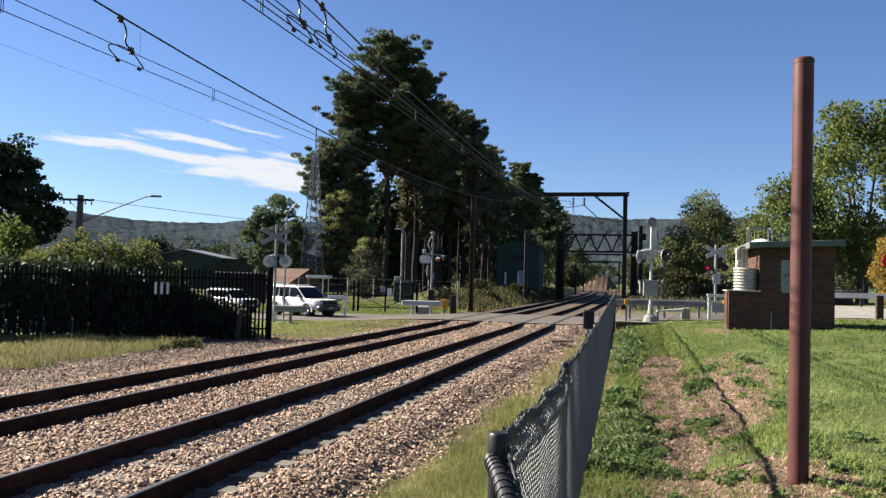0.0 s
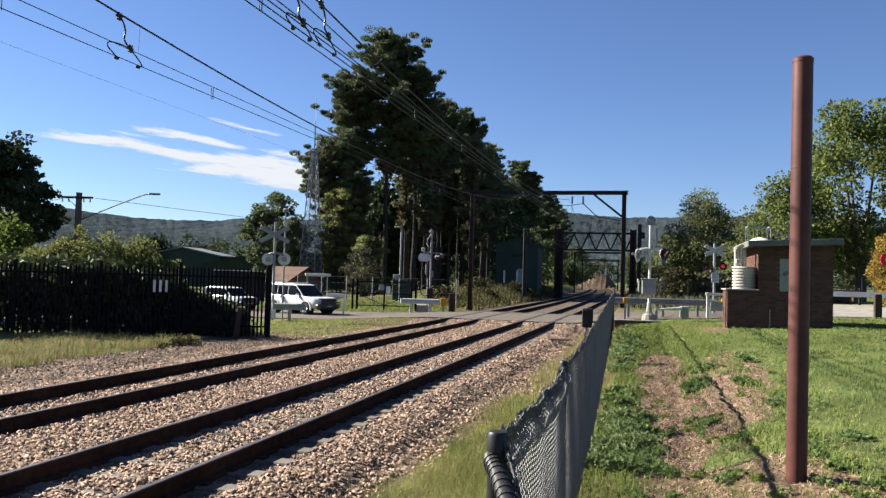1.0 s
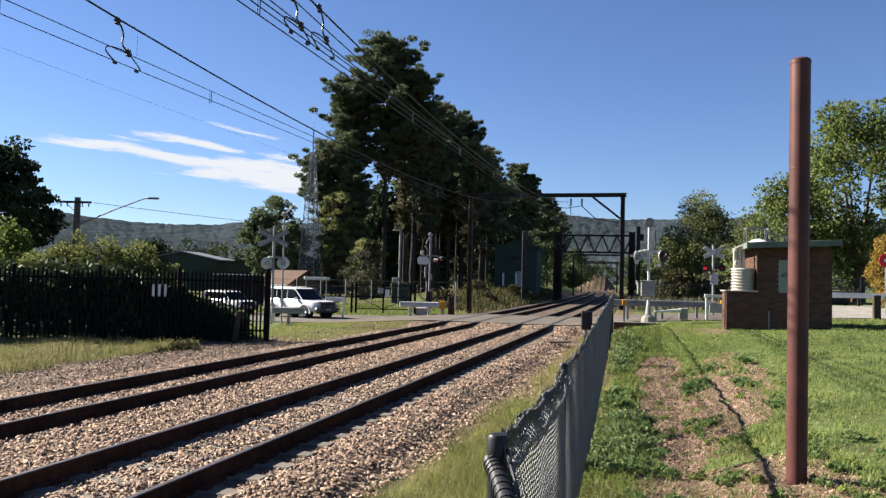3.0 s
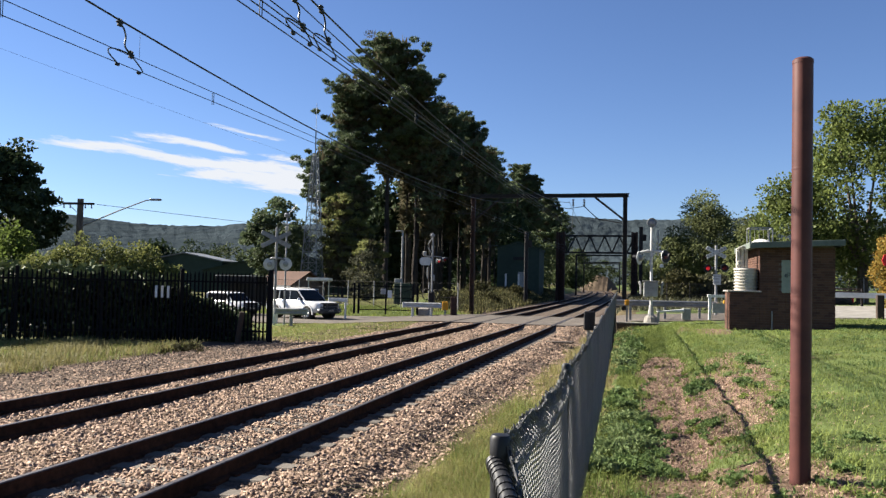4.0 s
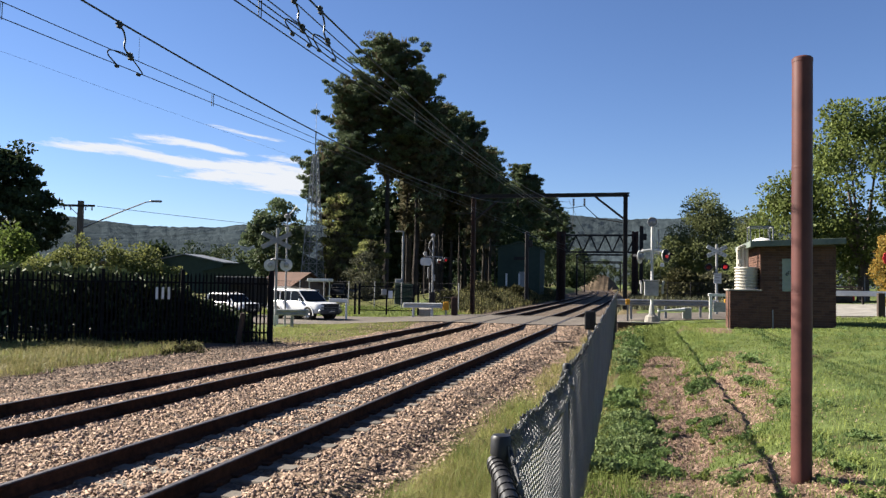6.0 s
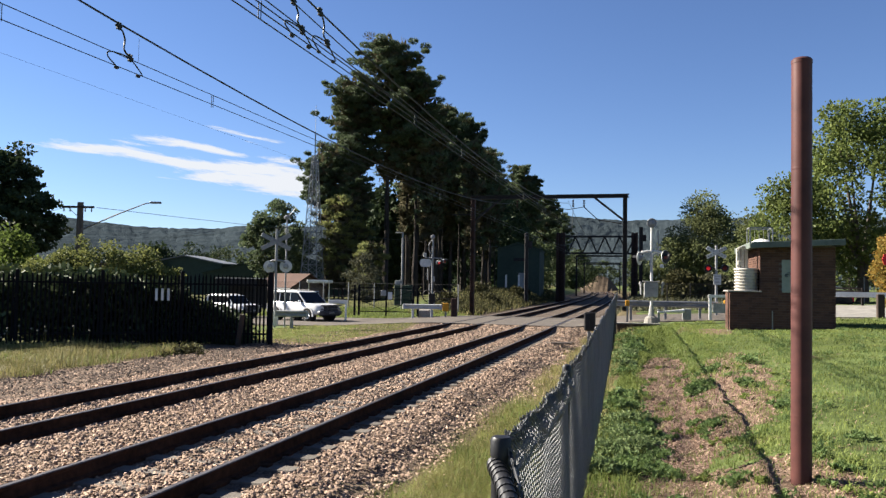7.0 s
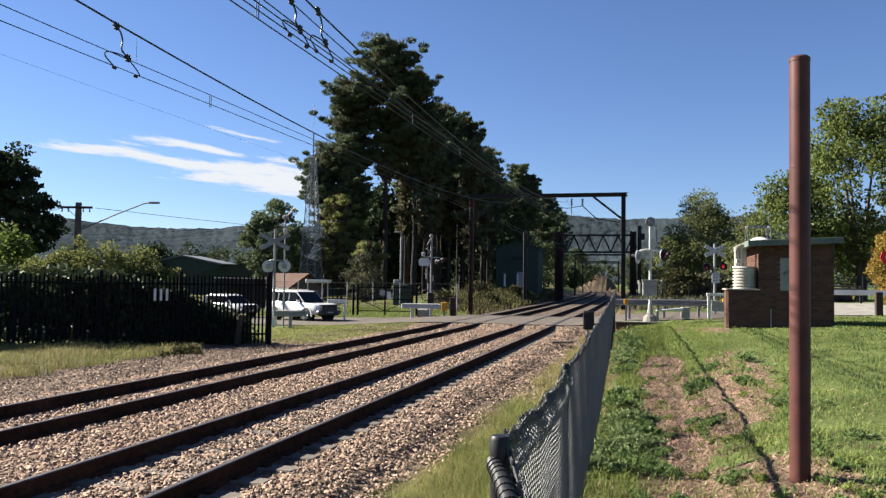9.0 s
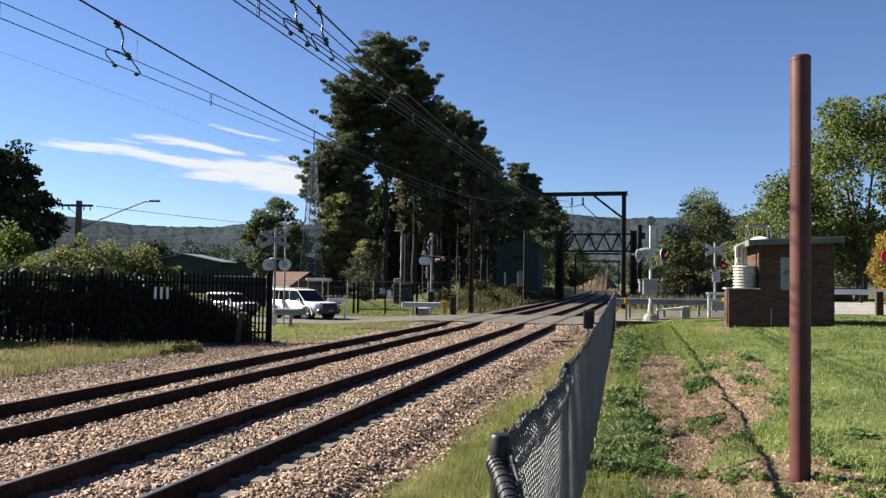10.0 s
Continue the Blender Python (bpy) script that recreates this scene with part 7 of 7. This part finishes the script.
def build_grass():
    far = lambda y: 1 + np.clip(y - 8, 0, 30) * 0.05
    # lawn
    on_lawn = lambda x, y: ((zone(x, y) == 3) | (wob(x, y, 2.6, 4) > 0.62) | (rng.uniform(0, 1, len(x)) < np.where(zone(x, y) == 1, 0.38, 0.11))) & ~((x > 2.6) & (x < 6.3) & (y > 28.2))
    x, y = scatter(72000, 1.8, 9.0, 5.6, 36, 1.5, on_lawn)
    h = rng.uniform(0.025, 0.085, len(x)) * (0.7 + 1.1 * np.clip(wob(x, y, 2.4, 6) + 0.3, 0, 1))
    blades("lawn_grass", "mown green lawn grass with taller tufts", M_BLADE, x, y, h, 0.0065 * far(y) + 0.0015, 1.2, 0.6)
    x, y = scatter(46000, -0.55, 1.8, 4.6, 33.5, 1.35, on_lawn)
    h = rng.uniform(0.03, 0.10, len(x)) * (1 + 0.9 * np.clip(wob(x, y, 1.6, 6), 0, 1))
    blades("drain_lawn_grass", "patchy green grass creeping over the bare drain", M_BLADE, x, y, h, 0.0065 * far(y) + 0.0015, 1.2, 0.6)
    cx, cy = scatter(420, 0.9, 8.0, 6.2, 30, 1.4, lambda x, y: zone(x, y) == 3)
    k = rng.integers(0, len(cx), 14000)
    x, y = cx[k] + rng.normal(0, 0.07, len(k)), cy[k] + rng.normal(0, 0.09, len(k))
    blades("lawn_tufts", "taller dark green tufts in the lawn", M_WEED, x, y, rng.uniform(0.05, 0.15, len(x)), 0.0045 * far(y) + 0.0015, 1.0, 0.5)
    x, y = scatter(9000, 6, 24, 26, 45, 1.0)
    blades("far_lawn_grass", "green grass beside the park road", M_BLADE, x, y, rng.uniform(0.05, 0.12, len(x)), np.full(len(x), 0.025), 0.8)
    # strip along the fence and verge of the crossing
    x, y = scatter(26000, -0.62, 0.55, 4.0, 33.5, 1.4, lambda x, y: x < -0.2 + 0.3 * wob(x, y, 1.5, 2) + np.clip((y - 20) / 12, 0, 0.7) + np.clip((9 - y) / 8, 0, 0.3))
    blades("drain_grass", "rank green grass between fence and drain", M_BLADE, x, y, rng.uniform(0.05, 0.2, len(x)), 0.008 * far(y), 0.9)
    x, y = scatter(16000, -0.7, 5.5, -4.0, 5.6, 0.8)
    blades("near_lawn_grass", "mown lawn grass beside the wire fence end", M_BLADE, x, y, rng.uniform(0.03, 0.08, len(x)), np.full(len(x), 0.008), 0.8)
    x, y = scatter(9000, -2.8, -0.7, -4.0, 2.6, 0.8)
    blades("near_verge_grass", "dry grass between ballast and lawn", M_STRAW, x, y, rng.uniform(0.06, 0.22, len(x)), np.full(len(x), 0.008), 0.8)
    # dry grass between ballast and wire fence
    x, y = scatter(38000, -2.9, -0.72, 2.6, 33, 2.1, lambda x, y: (x > -2.5 + 0.45 * wob(x, y, 1.1, 4)) & (wob(x, y, 1.9, 3) + 0.5 * wob(x, y, 5.0, 2) > -0.30))
    blades("dry_verge_grass", "dry yellow green grass along the ballast edge", M_STRAW, x, y, rng.uniform(0.08, 0.36, len(x)), 0.0055 * far(y), 0.8)
    x, y = scatter(15000, -2.7, -0.70, 2.2, 14, 2.0, lambda x, y: (x > -2.5 + 0.35 * wob(x, y, 1.1, 4)) & (wob(x, y, 2.1, 6) > -0.15))
    blades("verge_green_grass", "long green grass clumps beside the wire fence", M_BLADE, x, y, rng.uniform(0.12, 0.42, len(x)) * (0.6 + 0.6 * np.clip(wob(x, y, 2.1, 6) + 0.5, 0, 1)), 0.006 * far(y), 1.6, 0.9)
    # soft unbroken grass at the near end of the verge
    x, y = scatter(52000, -3.0, -0.68, 3.5, 14.5, 1.3, lambda x, y: (x > -2.60 + 0.05 * np.clip(y - 9, 0, 9) + 0.16 * wob(x, y, 2.4, 4)))
    lush = np.clip(0.5 + wob(x, y, 1.7, 5), 0, 1)
    k = rng.uniform(0, 1, len(x)) < 0.10 + 0.65 * lush
    blades("soft_verge_grass", "soft yellow green grass beside the wire fence", M_SOFT, x[k], y[k], rng.uniform(0.08, 0.26, int(k.sum())), np.full(int(k.sum()), 0.0036), 1.4, 0.8)
    blades("soft_straw_grass", "fine dead straw among the soft grass", M_STRAW, x[~k], y[~k], rng.uniform(0.10, 0.28, int((~k).sum())), np.full(int((~k).sum()), 0.0034), 1.2, 0.7)
    # tall seeding grass at the foot of the palisade
    x, y = scatter(42000, -24, -13.4, 11.0, 28, 1.0, lambda x, y: (x < -14.0 + 0.35 * wob(x, y, 1.3, 9)) & (y < 21.8 + 0.5 * wob(x, y, 1.9, 3)) & (y < np.minimum(23.7 + (x + 16.03) * 0.726, 23.9 + (x + 16) * 0.26)))
    blades("palisade_grass", "long yellow green grass at the fence foot", M_STRAW, x, y, rng.uniform(0.12, 0.40, len(x)) * (0.6 + 0.5 * np.clip(wob(x, y, 1.1, 2) + 0.6, 0, 1)), np.full(len(x), 0.013), 1.3, 0.7)
    x, y = scatter(16000, -24, -13.2, 11.0, 28, 1.0, lambda x, y: (x < -13.9 + 0.35 * wob(x, y, 1.3, 9)) & (y < 22.0) & (wob(x, y, 0.8, 2) > 0.0) & (y < np.minimum(23.7 + (x + 16.03) * 0.726, 23.9 + (x + 16) * 0.26)))
    blades("fence_green_grass", "fresh green grass among the dry stalks", M_BLADE, x, y, rng.uniform(0.1, 0.3, len(x)), np.full(len(x), 0.016), 0.8)
    x, y = scatter(16000, -17, -11.2, 26, 37, 1.0, lambda x, y: wob(x, y, 0.7, 3) > -0.55)
    blades("crossing_verge_grass", "short green and straw grass beside the road", M_BLADE, x, y, rng.uniform(0.03, 0.11, len(x)), np.full(len(x), 0.02), 0.8)
    x, y = scatter(9000, -17, -11.2, 25, 37, 1.0)
    blades("crossing_straw_grass", "dry straw grass beside the road", M_STRAW, x, y, rng.uniform(0.04, 0.14, len(x)), np.full(len(x), 0.02), 0.8)
    x, y = scatter(16000, -26, -11.6, 46.3, 53, 1.0)
    blades("gate_grass", "bright green grass before the field gate", M_BLADE, x, y, rng.uniform(0.08, 0.24, len(x)), np.full(len(x), 0.03), 0.8)
    x, y = scatter(20000, -20, -11.2, 50, 120, 1.2, lambda x, y: (x - bend(y) < -11.6) & (x - bend(y) > -15.5 - (y - 50) * 0.1))
    blades("bank_grass", "rank brown grass on the bank below the pines", M_BANK, x, y, rng.uniform(0.25, 0.75, len(x)), np.full(len(x), 0.035), 0.8)
    x, y = scatter(7000, -20, -11.2, 48, 110, 1.3, lambda x, y: (x - bend(y) < -11.4) & (x - bend(y) > -15.5 - (y - 48) * 0.1))
    blades("bank_straw_grass", "pale straw grass on the bank below the pines", M_STRAW, x, y, rng.uniform(0.25, 0.6, len(x)), np.full(len(x), 0.03), 1.2)
    x, y = scatter(6000, -2.6, 6, 50, 110, 1.2, lambda x, y: (x - bend(y) > -2.6) & (np.abs(y - road_mid(x)) > 5.5))
    blades("line_side_grass", "rough grass beside the railway beyond the crossing", M_SHRUB, x, y, rng.uniform(0.2, 0.7, len(x)), np.full(len(x), 0.06), 0.8)
    # bark mulch in the drain
    x, y = scatter(34000, -0.6, 2.6, 5.4, 21, 1.5, lambda x, y: (zone(x, y) == 2) | ((zone(x, y) == 1) & (rng.uniform(0, 1, len(x)) < 0.35)) | (rng.uniform(0, 1, len(x)) < 0.03))
    sz = rng.uniform(0.011, 0.035, len(x)) * far(y) ** 0.5
    ob = stones("bark_mulch", "pinkish brown bark mulch in the drain", M_CHIP, x, y, land(x, y) + 0.006, sz, 0.18)
    ob["category"] = "mulch"
    # straw and bark slivers lying on the bare soil
    x, y = scatter(26000, -0.5, 2.7, 5.2, 20, 1.6, lambda x, y: (zone(x, y) == 2) | ((zone(x, y) == 1) & (rng.uniform(0, 1, len(x)) < 0.6)) | (rng.uniform(0, 1, len(x)) < 0.05))
    slivers("straw_litter", "dead straw and bark slivers littering the bare soil", M_LITTER, x, y, rng.uniform(0.03, 0.09, len(x)) * np.interp(y, [6, 9], [0.6, 1.0]), rng.uniform(0.003, 0.011, len(x)) * np.interp(y, [6, 9, 20], [0.6, 1.0, 1.3]))


build_grass()


def weed_cluster(x, y, n, r, size):
    c = [(x + random.gauss(0, r * 0.5), y + random.gauss(0, r * 0.7)) for _ in range(n)]
    return [(a, b, float(land(a, b)) + random.uniform(0.03, 0.6 * r)) for a, b in c], size


def build_weeds():
    g = "drain weeds"
    # leafy weeds crowding the fence foot
    for x, y, r, n, s in ((-0.52, 8.3, 0.26, 60, 0.050), (-0.26, 8.5, 0.24, 60, 0.050), (-0.50, 9.1, 0.30, 80, 0.055), (-0.20, 9.3, 0.28, 80, 0.055), (-0.02, 9.0, 0.18, 40, 0.05), (-0.45, 10.1, 0.32, 90, 0.055), (-0.12, 10.2, 0.24, 60, 0.055),
                          (-0.52, 11.2, 0.34, 90, 0.06), (-0.22, 11.3, 0.24, 60, 0.055), (-0.5, 12.4, 0.34, 80, 0.06), (-0.55, 13.5, 0.30, 60, 0.06), (-0.66, 17.0, 0.28, 50, 0.065), (-0.64, 18.4, 0.32, 60, 0.07), (-0.6, 19.8, 0.32, 60, 0.075),
                          (-0.75, 20.6, 0.45, 80, 0.08), (-0.62, 22.4, 0.42, 70, 0.08), (-0.8, 24.5, 0.45, 70, 0.09), (-0.9, 27, 0.5, 60, 0.10), (-0.15, 7.3, 0.14, 22, 0.045), (0.1, 8.3, 0.15, 24, 0.045)):
        x += 0.06
        cen, sz = weed_cluster(x, y, int(n * random.uniform(0.4, 0.75)), r * random.uniform(0.7, 1.0), s * random.uniform(0.75, 1.15))
        ob = thing("weed_clump", None, None, "leafy green weeds at the foot of the wire fence", "weed", g)
        v, f = leaf_cloud(cen, [r * 0.28] * len(cen), 26, sz, 0.7, 0.6, 0.3)
        part("foliage", big_mesh("leaves", v, f, random.choice((M_WEED, M_WEEDP))), None, ob)
        st = Mesh()
        for c in cen[:10]:
            st.tube([(x + random.uniform(-r, r) * 0.4, y + random.uniform(-r, r) * 0.4, float(land(x, y)) - 0.03), c], [0.005, 0.003], 4, cap=False)
        part("stalk", st, M_WEED, ob)
    for x, y, r, n, s in ((0.77, 13.5, 0.22, 40, 0.06), (0.75, 10.3, 0.13, 30, 0.045), (1.62, 7.39, 0.10, 16, 0.045), (0.08, 8.4, 0.14, 24, 0.04), (1.95, 17.0, 0.25, 26, 0.06), (0.75, 7.5, 0.12, 18, 0.04), (0.35, 6.9, 0.12, 18, 0.04), (1.05, 15.5, 0.2, 22, 0.06), (0.55, 10.8, 0.1, 12, 0.05),
                          (2.1, 8.9, 0.12, 16, 0.045), (1.7, 11.0, 0.13, 16, 0.05), (0.62, 6.2, 0.12, 16, 0.04), (1.5, 13.2, 0.2, 20, 0.06)):
        cen, sz = weed_cluster(x, y, n, r, s)
        ob = thing("weed_tuft", None, None, "small green weed tuft on the bare soil", "weed", g)
        v, f = leaf_cloud(cen, [r * 0.3] * len(cen), 22, sz, 0.7, 0.45, 0.5)
        part("foliage", big_mesh("leaves", v, f, M_WEED), None, ob)
        part("stalk", Mesh().tube([(x, y, float(land(x, y)) - 0.03), (x, y, float(land(x, y)) + r * 0.4)], [0.006, 0.003], 4), M_WEED, ob)
    for k in range(90):
        x, y = random.uniform(-0.3, 2.2), 6.3 + 12 * random.random() ** 2.0
        r = random.uniform(0.05, 0.12)
        cen, sz = weed_cluster(x, y, 9, r, random.uniform(0.03, 0.05))
        ob = thing("weed_tuft", None, None, "small green weed tuft on the bare soil", "weed", g)
        v, f = leaf_cloud(cen, [r * 0.35] * len(cen), 14, sz, 0.6, 0.4, 0.6)
        part("foliage", big_mesh("leaves", v, f, random.choice((M_WEED, M_BLADE))), None, ob)
        part("stalk", Mesh().tube([(x, y, float(land(x, y)) - 0.03), (x, y, float(land(x, y)) + r * 0.4)], [0.005, 0.003], 4), M_WEED, ob)
    # seed heads standing above the long grass
    for k in range(11):
        x = random.uniform(-19.4, -16.8)
        y = 19.6 + (x + 19.3) * 0.52 - random.uniform(0.0, 0.6)
        z, h = float(land(x, y)), random.uniform(0.45, 0.8)
        ob = thing("seeding_weed", None, None, "thin weed with a pale seed head", "weed", "seeding weeds")
        tip = (x + random.uniform(-0.12, 0.12), y, z + h)
        part("stem", Mesh().tube([(x, y, z - 0.02), tip], [0.008, 0.005], 4), M_STRAW, ob)
        part("seed_head", Mesh().tube([(tip[0], tip[1], tip[2] - 0.03), tip, (tip[0], tip[1], tip[2] + 0.03)], [0.012, 0.035, 0.01], 6), M_SEED, ob)


build_weeds()


def build_tussock():
    ob = thing("dead_tussock", None, None, "dark heap of dead weeds at the ballast edge", "weed")
    pts = [(-13.75 + random.gauss(0, 0.28), 20.5 + random.gauss(0, 0.45), -0.30 + abs(random.gauss(0, 0.09))) for _ in range(60)]
    v, f = leaf_cloud(pts, [0.10] * len(pts), 24, 0.09, 0.6, 0.3, 0.4)
    part("foliage", big_mesh("leaves", v, f, M_BANK), None, ob)


build_tussock()


# ---- what moves ----
# seconds, place and heading of the black car: along the crossing road, then away behind it
DRIVE = [(0.0, -62.0, 46.0, 0), (1.3, -50.0, 46.3, 2), (2.6, -37.8, 46.8, 14), (3.2, -34.0, 51.7, 64), (3.8, -33.0, 58.9, 86), (4.3, -33.0, 63.8, 90), (4.8, -33.0, 68.7, 90), (5.3, -33.0, 73.5, 90),
         (5.7, -33.0, 76.9, 90), (6.3, -32.6, 81.2, 86), (6.8, -32.2, 84.2, 85), (7.5, -32.0, 86.2, 88), (10.0, -32.0, 86.2, 88)]

FLASH = [(0.0, 1)] + [(0.505 + 0.66 * k, k % 2) for k in range(15)]


def motions():
    """The crossing lights flash in turn: each lens swings its lit or unlit face outwards. The black car drives by."""
    turn = lambda m, a: m @ Matrix.Rotation(radians(a), 4, "Y")
    for ob, m, phase in LAMPS:
        a = 0 if FLASH[0][1] == phase else 180
        rows = [(0.0, turn(m, a))]
        for t, side in FLASH[1:]:
            want = 0 if side == phase else 180
            for k, f in enumerate((0, 1 / 3, 2 / 3, 1)):
                tt = t + k / 60
                if tt < 9.95:
                    rows.append((tt, turn(m, a + (want - a) * f)))
            if t + 0.1 < 9.95:
                a = want
        rows.append((10.0, rows[-1][1]))
        walk(ob, rows)
    walk(moving_car, [(t, pose(x, y, float(land(x, y)) + 0.03, 0, 0, h)) for t, x, y, h in DRIVE])


motions()
